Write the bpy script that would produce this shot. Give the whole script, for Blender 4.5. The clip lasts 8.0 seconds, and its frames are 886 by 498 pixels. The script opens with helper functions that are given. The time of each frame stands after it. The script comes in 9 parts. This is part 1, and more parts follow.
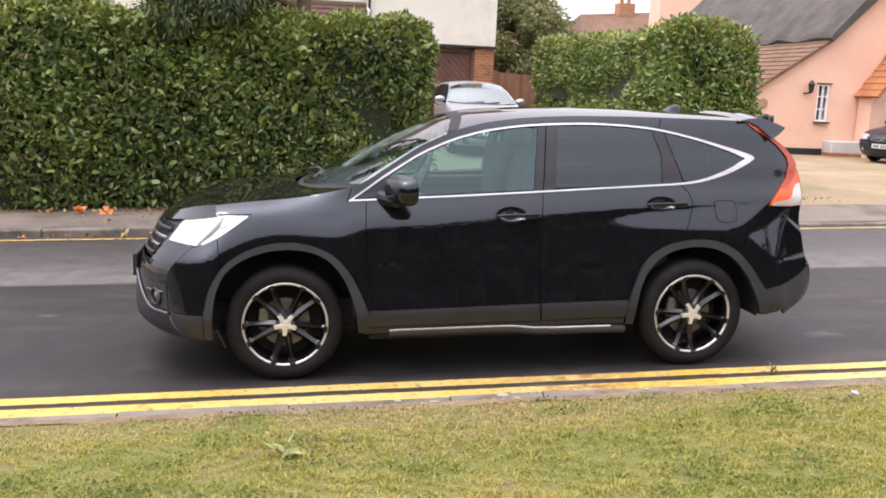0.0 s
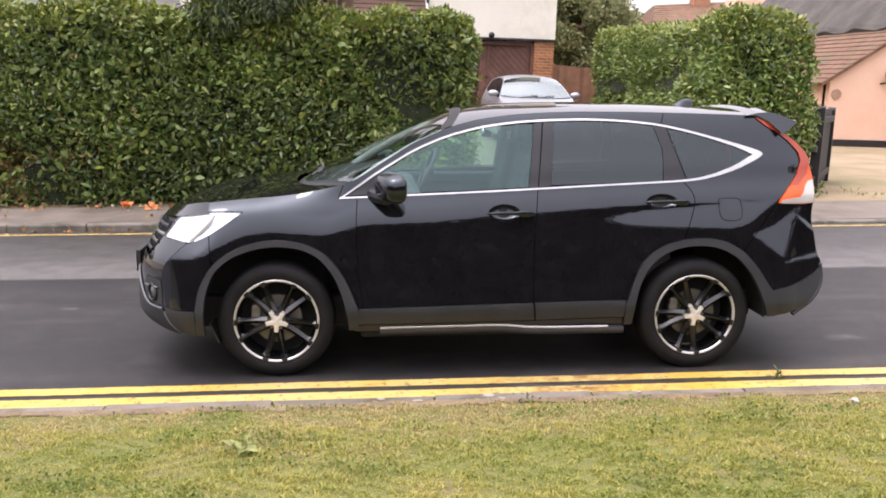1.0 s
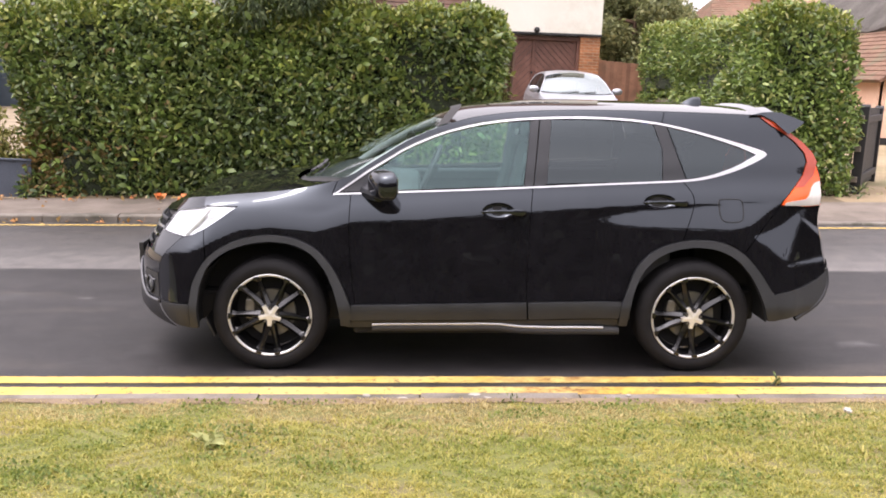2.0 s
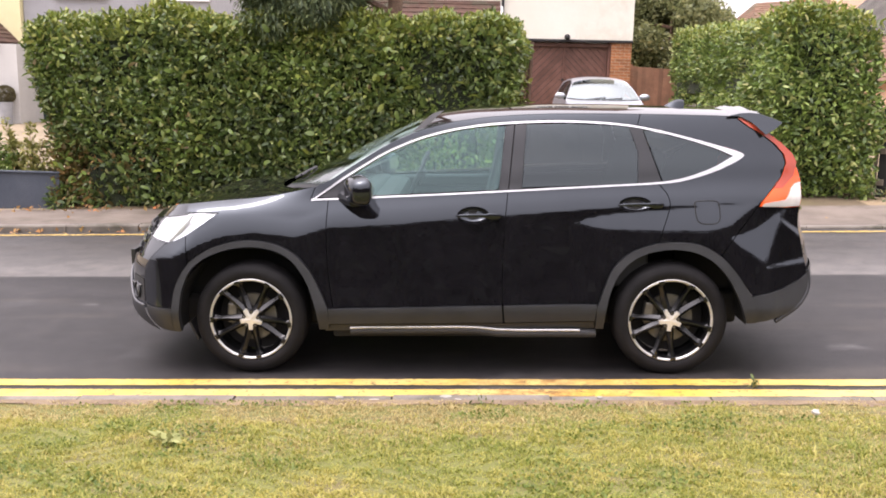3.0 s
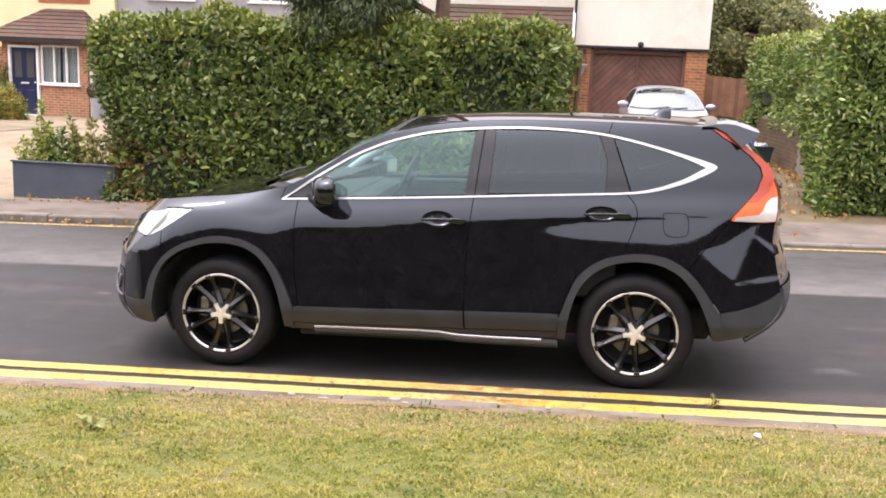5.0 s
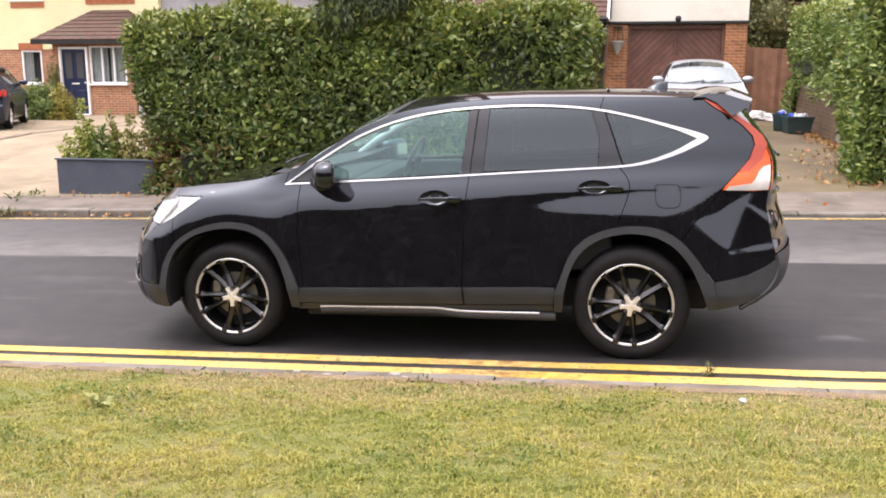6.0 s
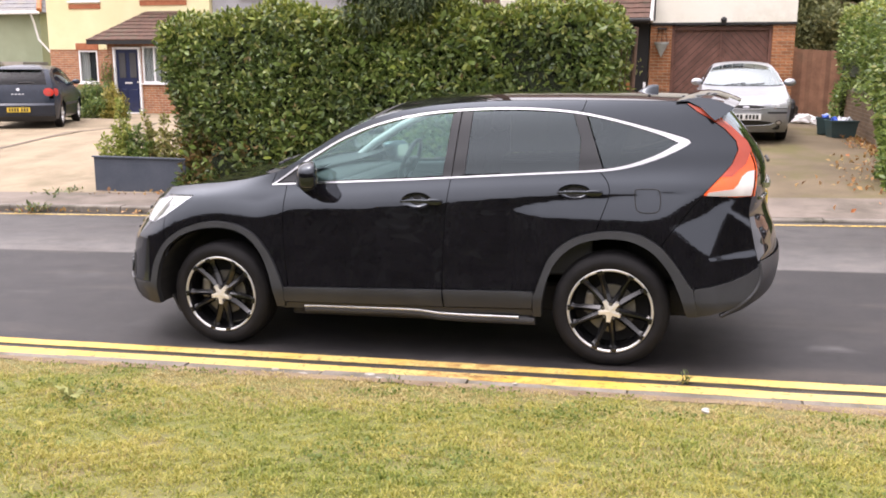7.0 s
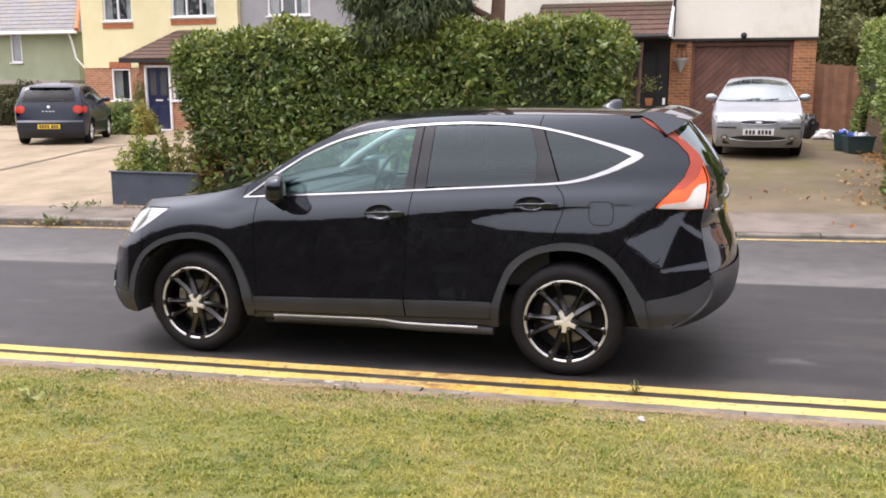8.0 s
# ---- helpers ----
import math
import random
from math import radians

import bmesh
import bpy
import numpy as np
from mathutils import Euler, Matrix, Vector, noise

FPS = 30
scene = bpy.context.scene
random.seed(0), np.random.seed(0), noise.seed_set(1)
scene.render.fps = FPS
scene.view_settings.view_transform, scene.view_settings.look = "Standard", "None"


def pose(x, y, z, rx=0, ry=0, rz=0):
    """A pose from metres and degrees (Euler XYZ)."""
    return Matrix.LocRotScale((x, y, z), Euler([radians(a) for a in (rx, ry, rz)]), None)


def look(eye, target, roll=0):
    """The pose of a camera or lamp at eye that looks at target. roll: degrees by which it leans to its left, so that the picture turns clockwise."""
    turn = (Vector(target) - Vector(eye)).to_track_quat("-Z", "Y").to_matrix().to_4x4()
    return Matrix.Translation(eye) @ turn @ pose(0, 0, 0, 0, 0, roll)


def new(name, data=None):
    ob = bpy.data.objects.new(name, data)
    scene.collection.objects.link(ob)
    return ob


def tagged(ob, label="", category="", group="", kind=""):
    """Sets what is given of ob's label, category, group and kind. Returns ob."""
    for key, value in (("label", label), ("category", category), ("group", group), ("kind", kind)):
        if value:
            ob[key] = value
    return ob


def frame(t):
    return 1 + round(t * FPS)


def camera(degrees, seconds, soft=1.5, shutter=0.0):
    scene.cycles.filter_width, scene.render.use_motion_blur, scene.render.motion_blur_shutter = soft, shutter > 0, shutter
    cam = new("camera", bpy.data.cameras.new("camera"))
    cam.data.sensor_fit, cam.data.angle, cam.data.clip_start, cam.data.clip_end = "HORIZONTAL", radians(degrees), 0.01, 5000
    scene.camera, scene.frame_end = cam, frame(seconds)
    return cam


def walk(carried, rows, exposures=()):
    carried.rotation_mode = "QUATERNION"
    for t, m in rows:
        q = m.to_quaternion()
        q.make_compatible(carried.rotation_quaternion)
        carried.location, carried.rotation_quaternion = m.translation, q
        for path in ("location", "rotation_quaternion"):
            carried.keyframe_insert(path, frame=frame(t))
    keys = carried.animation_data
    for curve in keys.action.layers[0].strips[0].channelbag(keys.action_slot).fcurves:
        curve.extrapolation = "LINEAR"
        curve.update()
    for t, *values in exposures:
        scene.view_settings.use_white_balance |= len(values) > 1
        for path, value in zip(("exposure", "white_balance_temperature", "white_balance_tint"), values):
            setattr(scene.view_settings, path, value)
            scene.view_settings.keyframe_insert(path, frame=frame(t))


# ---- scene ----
cam = camera(51.9, 8.0, 1.8)
PATH = [
    (0, (-0.064, -5.415, 1.801), (0.294, -3.477, 1.456), 2.6),
    (0.5, (0.211, -5.382, 1.836), (0.473, -3.432, 1.479), 3.3),
    (1, (0.473, -5.439, 1.839), (0.66, -3.481, 1.474), 2.0),
    (2.3, (1.009, -5.44, 1.873), (1.034, -3.478, 1.489), 2.3),
    (2.5, (1.12, -5.45, 1.867), (1.119, -3.485, 1.494), 2.0),
    (3, (1.321, -5.508, 1.86), (1.274, -3.542, 1.496), 1.3),
    (3.5, (1.507, -5.578, 1.873), (1.422, -3.614, 1.508), 1.1),
    (4, (1.688, -5.488, 1.845), (1.578, -3.523, 1.49), 0.4),
    (4.5, (1.909, -5.427, 1.878), (1.734, -3.467, 1.524), 2.1),
    (5.8, (2.442, -5.522, 1.879), (2.084, -3.593, 1.494), 0.3),
    (6, (2.514, -5.531, 1.869), (2.138, -3.607, 1.475), 0.0),
    (6.5, (2.762, -5.433, 1.887), (2.327, -3.518, 1.506), 0.4),
    (7, (2.987, -5.426, 1.881), (2.488, -3.53, 1.488), 0.2),
    (7.5, (3.298, -5.478, 1.891), (2.731, -3.598, 1.513), 0.5),
    (8, (3.498, -5.419, 1.874), (2.915, -3.539, 1.516), 0.0),
]
walk(cam, [(t, look(eye, target, roll)) for t, eye, target, roll in PATH], [(0, 0.55, 6800, 22), (1, 0.62, 6800, 22), (2.5, 0.84, 6980, 23), (4.5, 0.84, 6980, 23), (6, 0.80, 6960, 22), (7.5, 0.79, 6950, 21), (8, 0.57, 6780, 20)])

# world, sun and exposure
SLOPE = math.tan(radians(1.8))
world = bpy.data.worlds.new("overcast_sky")
scene.world = world
world.use_nodes = True
wn, wl = world.node_tree.nodes, world.node_tree.links
wn.clear()
sky = wn.new("ShaderNodeTexSky")
sky.sky_type, sky.sun_disc = "NISHITA", False
sky.sun_elevation, sky.sun_rotation = radians(66.5), radians(253)
sky.air_density, sky.dust_density, sky.ozone_density = 1.0, 1.5, 1.0
soft_sky = wn.new("ShaderNodeHueSaturation")
soft_sky.inputs["Saturation"].default_value = 0.30
bg = wn.new("ShaderNodeBackground")
bg.inputs["Strength"].default_value = 0.15
wo = wn.new("ShaderNodeOutputWorld")
wl.new(sky.outputs[0], soft_sky.inputs["Color"])
# an even cloud cover is brighter overhead than at the horizon
up = wn.new("ShaderNodeSeparateXYZ")
wl.new(wn.new("ShaderNodeTexCoord").outputs["Generated"], up.inputs[0])
cover = wn.new("ShaderNodeMapRange")
cover.inputs["To Min"].default_value, cover.inputs["To Max"].default_value = 3.9, 9.3
wl.new(up.outputs[2], cover.inputs["Value"])
dome = wn.new("ShaderNodeVectorMath")
dome.operation = "SCALE"
even = wn.new("ShaderNodeGamma")
even.inputs["Gamma"].default_value = 0.35
wl.new(soft_sky.outputs[0], even.inputs["Color"])
cloud = wn.new("ShaderNodeMix")
cloud.data_type = "RGBA"
cloud.inputs[0].default_value, cloud.inputs[7].default_value = 0.8, (1.20, 1.25, 1.36, 1)
wl.new(even.outputs[0], cloud.inputs[6])
wl.new(cloud.outputs[2], dome.inputs[0])
# the cloud is thinnest, and so brightest, before the sun
glow = wn.new("ShaderNodeVectorMath")
glow.operation = "DOT_PRODUCT"
glow.inputs[1].default_value = Vector((-5, -1.5, 12)).normalized()
wl.new(up.inputs[0].links[0].from_socket, glow.inputs[0])
lobe, thin, total = (wn.new("ShaderNodeMath") for _ in range(3))
lobe.operation, thin.operation, total.operation = "POWER", "MULTIPLY", "ADD"
lobe.use_clamp = True
wl.new(glow.outputs["Value"], lobe.inputs[0])
lobe.inputs[1].default_value, thin.inputs[1].default_value = 9.0, 19.0
wl.new(lobe.outputs[0], thin.inputs[0])
wl.new(thin.outputs[0], total.inputs[0])
wl.new(cover.outputs[0], total.inputs[1])
wl.new(total.outputs[0], dome.inputs["Scale"])
wl.new(dome.outputs[0], bg.inputs["Color"])
wl.new(bg.outputs[0], wo.inputs[0])
sun = new("sun", bpy.data.lights.new("sun", "SUN"))
sun.data.energy, sun.data.angle, sun.data.color = 0.5, radians(14), (1.0, 0.95, 0.88)
sun.matrix_world = look((-5, -1.5, 12), (0, 0, 0))


# ---- materials ----
def node_mat(name):
    m = bpy.data.materials.new(name)
    m.use_nodes = True
    nt = m.node_tree
    return m, nt.nodes, nt.links, nt.nodes["Principled BSDF"]


def noise_at(n, l, coord, scale, detail=4, rough=0.55):
    t = n.new("ShaderNodeTexNoise")
    t.inputs["Scale"].default_value, t.inputs["Detail"].default_value, t.inputs["Roughness"].default_value = scale, detail, rough
    l.new(coord, t.inputs["Vector"])
    return t.outputs["Fac"]


def ramp(n, l, fac, stops):
    r = n.new("ShaderNodeValToRGB")
    e = r.color_ramp.elements
    while len(e) < len(stops):
        e.new(0.5)
    for k, (p, c) in enumerate(stops):
        e[k].position, e[k].color = p, (*c, 1)
    l.new(fac, r.inputs[0])
    return r.outputs[0]


def mixed(n, l, fac, a, b, mode="MIX"):
    m = n.new("ShaderNodeMix")
    m.data_type, m.blend_type = "RGBA", mode
    for sock, v in ((m.inputs[0], fac), (m.inputs[6], a), (m.inputs[7], b)):
        if isinstance(v, (int, float)):
            sock.default_value = v
        elif isinstance(v, tuple):
            sock.default_value = (*v, 1)
        else:
            l.new(v, sock)
    return m.outputs[2]


def surface(name, c1, c2, scale=3.0, grain=60.0, rough=0.7, bump=0.2, depth=0.004, metal=0.0, spec=0.5, vary=0.0, stain=None, stain_scale=0.8, coat=0.0):
    """A worn surface: two colours blended in patches, fine grain, relief and, where given, stains."""
    m, n, l, p = node_mat(name)
    co = n.new("ShaderNodeTexCoord").outputs["Object"]
    col = ramp(n, l, noise_at(n, l, co, scale, 5), [(0.35, c1), (0.65, c2)])
    g = noise_at(n, l, co, grain, 3, 0.6)
    col = mixed(n, l, 0.55, col, ramp(n, l, g, [(0.3, (0.55, 0.55, 0.55)), (0.7, (1.2, 1.2, 1.2))]), "MULTIPLY")
    if stain:
        f = ramp(n, l, noise_at(n, l, co, stain_scale, 6, 0.65), [(0.5, (0, 0, 0)), (0.66, (1, 1, 1))])
        col = mixed(n, l, f, col, stain)
    if vary:
        r = n.new("ShaderNodeObjectInfo").outputs["Random"]
        col = mixed(n, l, 1.0, col, ramp(n, l, r, [(0, (1 - vary,) * 3), (1, (1 + vary,) * 3)]), "MULTIPLY")
    l.new(col, p.inputs["Base Color"])
    rr = n.new("ShaderNodeMapRange")
    rr.inputs["To Min"].default_value, rr.inputs["To Max"].default_value = max(rough - 0.12, 0.02), min(rough + 0.12, 1)
    l.new(g, rr.inputs["Value"])
    l.new(rr.outputs[0], p.inputs["Roughness"])
    p.inputs["Metallic"].default_value = metal
    p.inputs["Specular IOR Level"].default_value = spec
    p.inputs["Coat Weight"].default_value = coat
    if bump:
        b = n.new("ShaderNodeBump")
        b.inputs["Strength"].default_value, b.inputs["Distance"].default_value = bump, depth
        l.new(g, b.inputs["Height"])
        l.new(b.outputs[0], p.inputs["Normal"])
    return m


def plain(name, c, rough=0.4, metal=0.0, spec=0.5, coat=0.0, coat_rough=0.03, dirt=0.12):
    """A smooth manufactured surface with a faint uneven film of dust."""
    m, n, l, p = node_mat(name)
    co = n.new("ShaderNodeTexCoord").outputs["Object"]
    f = noise_at(n, l, co, 7, 6, 0.7)
    l.new(mixed(n, l, 1.0, c, ramp(n, l, f, [(0.3, (1 - dirt,) * 3), (0.7, (1 + dirt,) * 3)]), "MULTIPLY"), p.inputs["Base Color"])
    rr = n.new("ShaderNodeMapRange")
    rr.inputs["To Min"].default_value, rr.inputs["To Max"].default_value = max(rough * 0.8, 0.015), min(rough * 1.25, 1)
    l.new(f, rr.inputs["Value"])
    l.new(rr.outputs[0], p.inputs["Roughness"])
    p.inputs["Metallic"].default_value, p.inputs["Specular IOR Level"].default_value = metal, spec
    p.inputs["Coat Weight"].default_value, p.inputs["Coat Roughness"].default_value = coat, coat_rough
    return m


def foliage(name, stops, rough=0.38, through_light=0.25, patches=None):
    """Leaves: each island takes its own green; thin blades let some light through."""
    m, n, l, p = node_mat(name)
    r = n.new("ShaderNodeNewGeometry").outputs["Random Per Island"]
    col = ramp(n, l, r, stops)
    if patches:
        co = n.new("ShaderNodeTexCoord").outputs["Object"]
        f = ramp(n, l, noise_at(n, l, co, patches[0], 4, 0.6), [(0.40, (0, 0, 0)), (0.62, (1, 1, 1))])
        col = mixed(n, l, f, col, ramp(n, l, r, patches[1]))
    l.new(col, p.inputs["Base Color"])
    p.inputs["Roughness"].default_value = rough
    t = n.new("ShaderNodeBsdfTranslucent")
    l.new(col, t.inputs["Color"])
    mx = n.new("ShaderNodeMixShader")
    mx.inputs[0].default_value = through_light
    l.new(p.outputs[0], mx.inputs[1])
    l.new(t.outputs[0], mx.inputs[2])
    l.new(mx.outputs[0], n["Material Output"].inputs[0])
    return m


def pane_mat(name, tint, rough=0.01, boost=1.0, gloss=(1, 1, 1)):
    """Thin glass: a clear tinted sheet with a Fresnel gloss."""
    m, n, l, p = node_mat(name)
    n.remove(p)
    t, g = n.new("ShaderNodeBsdfTransparent"), n.new("ShaderNodeBsdfGlossy")
    t.inputs["Color"].default_value = (*tint, 1)
    g.inputs["Roughness"].default_value, g.inputs["Color"].default_value = rough, (*gloss, 1)
    # Schlick's rule, alike on both faces of a sheet
    f0 = ((1.5 * boost - 1) / (1.5 * boost + 1)) ** 2
    facing, power, gain = n.new("ShaderNodeLayerWeight"), n.new("ShaderNodeMath"), n.new("ShaderNodeMapRange")
    facing.inputs["Blend"].default_value = 0.5
    power.operation, power.inputs[1].default_value = "POWER", 5.0
    gain.inputs["To Min"].default_value, gain.inputs["To Max"].default_value = f0, 1.0
    l.new(facing.outputs["Facing"], power.inputs[0])
    l.new(power.outputs[0], gain.inputs["Value"])
    mx = n.new("ShaderNodeMixShader")
    l.new(gain.outputs[0], mx.inputs[0])
    l.new(t.outputs[0], mx.inputs[1])
    l.new(g.outputs[0], mx.inputs[2])
    l.new(mx.outputs[0], n["Material Output"].inputs[0])
    return m


def wall_brick(name, c1, c2, mortar, w=0.225, h=0.075, axis="x"):
    """Far brickwork, laid in courses at true size."""
    m, n, l, p = node_mat(name)
    co = n.new("ShaderNodeTexCoord").outputs["Object"]
    s = n.new("ShaderNodeSeparateXYZ")
    l.new(co, s.inputs[0])
    cb = n.new("ShaderNodeCombineXYZ")
    l.new(s.outputs[0 if axis == "x" else 1], cb.inputs[0])
    l.new(s.outputs[2], cb.inputs[1])
    b = n.new("ShaderNodeTexBrick")
    l.new(cb.outputs[0], b.inputs["Vector"])
    b.inputs["Color1"].default_value, b.inputs["Color2"].default_value, b.inputs["Mortar"].default_value = (*c1, 1), (*c2, 1), (*mortar, 1)
    b.inputs["Scale"].default_value, b.inputs["Brick Width"].default_value, b.inputs["Row Height"].default_value = 1, w, h
    b.inputs["Mortar Size"].default_value, b.inputs["Bias"].default_value = 0.008, -0.1
    f = noise_at(n, l, co, 9, 5)
    l.new(mixed(n, l, 0.7, b.outputs["Color"], ramp(n, l, f, [(0.3, (0.7, 0.7, 0.7)), (0.7, (1.2, 1.2, 1.2))]), "MULTIPLY"), p.inputs["Base Color"])
    p.inputs["Roughness"].default_value = 0.85
    bp = n.new("ShaderNodeBump")
    bp.invert = True
    bp.inputs["Strength"].default_value, bp.inputs["Distance"].default_value = 0.7, 0.01
    l.new(b.outputs["Fac"], bp.inputs["Height"])
    l.new(bp.outputs[0], p.inputs["Normal"])
    return m


soil = surface("soil_and_rough_grass", (0.025, 0.025, 0.010), (0.045, 0.050, 0.015), 0.6, 30, 0.95)
concrete = surface("kerb_concrete", (0.135, 0.118, 0.097), (0.19, 0.168, 0.142), 4, 90, 0.85, 0.5, 0.004, stain=(0.065, 0.060, 0.042), stain_scale=2.2, vary=0.15)
tarmac_path = surface("footway_tarmac", (0.125, 0.102, 0.082), (0.185, 0.152, 0.125), 1.6, 120, 0.9, 0.5, 0.004, stain=(0.085, 0.070, 0.052), stain_scale=1.1)
beige_drive = surface("beige_drive", (0.220, 0.172, 0.110), (0.295, 0.232, 0.152), 1.2, 110, 0.9, 0.4, 0.004, stain=(0.165, 0.132, 0.080), stain_scale=0.9)
brown_drive = surface("brown_drive", (0.105, 0.078, 0.044), (0.158, 0.118, 0.070), 1.0, 90, 0.92, 0.4, 0.004, stain=(0.095, 0.082, 0.024), stain_scale=0.7)
tan_yard = surface("tan_yard", (0.235, 0.170, 0.095), (0.305, 0.230, 0.140), 0.9, 90, 0.92, 0.4, 0.004, stain=(0.17, 0.145, 0.068), stain_scale=0.6)
edging_mat = surface("dark_edging", (0.12, 0.09, 0.07), (0.17, 0.13, 0.10), 5, 60, 0.9)
lawn_mat = surface("lawn_soil", (0.110, 0.118, 0.025), (0.152, 0.148, 0.040), 2.2, 70, 0.95, 0.6, 0.01, stain=(0.120, 0.098, 0.040), stain_scale=2.3)
# near-black colour that stands for the shade deep inside foliage
foliage_shade = surface("inner_foliage_shade", (0.010, 0.016, 0.006), (0.022, 0.032, 0.010), 6, 30, 0.95, 0.6, 0.02)
cream = surface("cream_render", (0.775, 0.740, 0.635), (0.815, 0.785, 0.690), 1.2, 130, 0.85, 0.3, 0.003, stain=(0.616, 0.581, 0.484), stain_scale=0.8)
yellow_render = surface("yellow_render", (0.74, 0.67, 0.39), (0.80, 0.73, 0.45), 1.2, 130, 0.85, 0.3, 0.003)
grey_render = surface("grey_render", (0.30, 0.30, 0.315), (0.36, 0.36, 0.375), 1.2, 130, 0.85, 0.3, 0.003)
green_render = surface("green_render", (0.300, 0.335, 0.215), (0.350, 0.385, 0.255), 1.2, 130, 0.85, 0.3, 0.003)
white_render = surface("white_render", (0.52, 0.51, 0.49), (0.58, 0.57, 0.55), 1.2, 130, 0.85, 0.3, 0.003)
pink_render = surface("pink_render", (0.788, 0.513, 0.374), (0.838, 0.562, 0.423), 0.9, 100, 0.88, 0.35, 0.004, stain=(0.729, 0.454, 0.325), stain_scale=0.7)
brick_red = wall_brick("red_brickwork", (0.33, 0.125, 0.060), (0.45, 0.20, 0.095), (0.42, 0.35, 0.26))
white_frame = plain("white_window_plastic", (0.80, 0.80, 0.80), 0.35)
# dark grey painted in for unlit rooms
room_shade = plain("room_shade", (0.055, 0.055, 0.058), 0.8)
pane = pane_mat("window_pane", (0.80, 0.83, 0.84), 0.01, 1.2)


# ---- mesh helpers ----
def part(name, bm, material, parent=None, label="", smooth=False):
    """Links a bmesh as one mesh object, under a thing or a part."""
    me = bpy.data.meshes.new(name)
    bm.to_mesh(me)
    bm.free()
    return link_mesh(name, me, material, parent, label, smooth)


def link_mesh(name, me, material, parent=None, label="", smooth=False):
    if material and not me.materials:
        me.materials.append(material)
    if smooth:
        me.polygons.foreach_set("use_smooth", [True] * len(me.polygons))
    ob = new(name, me)
    if parent:
        ob.parent = parent
    if label:
        ob["label"] = label
    return ob


def thing(name, m=None, label="", category="", group="", kind=""):
    """An Empty at a thing's base, which carries its parts."""
    ob = new(name)
    if m is not None:
        ob.matrix_basis = m
    return tagged(ob, label, category, group, kind)


def add_box(bm, c, s, bevel=0.0, m=None):
    """A box of size s about c, its edges rounded off by bevel."""
    r = bmesh.ops.create_cube(bm, size=1.0)
    vs = r["verts"]
    bmesh.ops.scale(bm, vec=s, verts=vs)
    if bevel:
        es = list({e for v in vs for e in v.link_edges})
        vs = list({v for f in bmesh.ops.bevel(bm, geom=es, offset=bevel, segments=2, affect="EDGES", profile=0.5)["faces"] for v in f.verts} | {v for v in vs if v.is_valid})
    if m is not None:
        bmesh.ops.transform(bm, matrix=m, verts=vs)
    bmesh.ops.translate(bm, vec=c, verts=vs)
    return bm


def box(c, s, bevel=0.0, m=None):
    return add_box(bmesh.new(), c, s, bevel, m)


def add_rod(bm, a, b, r, r2=None, seg=12):
    """A round bar from a to b."""
    a, b = Vector(a), Vector(b)
    d = b - a
    q = d.to_track_quat("Z", "Y").to_matrix().to_4x4()
    bmesh.ops.create_cone(bm, cap_ends=True, segments=seg, radius1=r, radius2=r if r2 is None else r2, depth=d.length, matrix=Matrix.Translation((a + b) / 2) @ q)
    return bm


def prism(outline, y0, y1, axis="y"):
    """A solid with an outline in x, z (or y, z) between two planes."""
    bm = bmesh.new()
    put = (lambda u, z, k: (u, k, z)) if axis == "y" else (lambda u, z, k: (k, u, z))
    a = [bm.verts.new(put(u, z, y0)) for u, z in outline]
    b = [bm.verts.new(put(u, z, y1)) for u, z in outline]
    bm.faces.new(a), bm.faces.new(b[::-1])
    for i in range(len(a)):
        j = (i + 1) % len(a)
        bm.faces.new((a[j], a[i], b[i], b[j]))
    bmesh.ops.recalc_face_normals(bm, faces=bm.faces)
    return bm


def tube(name, pts, r, material, parent=None, label="", flat=1.0, cyclic=False, res=3):
    """A bent bar along a line of places."""
    cu = bpy.data.curves.new(name, "CURVE")
    cu.dimensions, cu.bevel_depth, cu.bevel_resolution, cu.use_fill_caps = "3D", r, res, True
    s = cu.splines.new("POLY")
    s.points.add(len(pts) - 1)
    for q, p in zip(s.points, pts):
        q.co = (*p, 1)
    s.use_cyclic_u = cyclic
    tmp = bpy.data.objects.new(name, cu)
    me = bpy.data.meshes.new_from_object(tmp)
    bpy.data.objects.remove(tmp)
    me.materials.clear()
    return link_mesh(name, me, material, parent, label, True)


def raw(name, verts, faces, material, parent=None, label="", smooth=False):
    me = bpy.data.meshes.new(name)
    me.from_pydata([tuple(v) for v in verts], [], [tuple(f) for f in faces])
    return link_mesh(name, me, material, parent, label, smooth)


# ---- ground ----
def base_z(x):
    return SLOPE * np.clip(x, -13, 13)


def kerb_up(x):
    """The far kerb's height, dropped at the three crossings."""
    return np.interp(x, [-8.4, -7.5, 1.4, 2.3, 30], [0.035, 0.095, 0.095, 0.035, 0.035])


def gz(x, y):
    """The ground's height: lawn, road, footway, then drives that climb to the houses."""
    x, y = np.asarray(x, float), np.asarray(y, float)
    b = base_z(x)
    lawn = b + np.interp(-y, [0.58, 0.97, 1.34, 2.5, 4, 40], [0.03, 0.09, 0.16, 0.29, 0.36, 0.4])
    level = np.interp(x, [-6, 0, 3, 5.6, 8], [0.37, 0.5, 0.62, 0.62, 0.40])
    end = np.interp(x, [-6, 3, 5.6, 8], [12.6, 13.2, 13.2, 16])
    f = np.clip((y - 6.9) / (end - 6.9), 0, 1)
    back = (b + 0.11) * (1 - f) + level * f
    low = kerb_up(x)
    foot = b + low + (0.11 - low) * np.clip((y - 5.66) / 1.24, 0, 1)
    return np.where(y < -0.51, lawn, np.where(y < 5.66, b, np.where(y < 6.9, foot, back)))


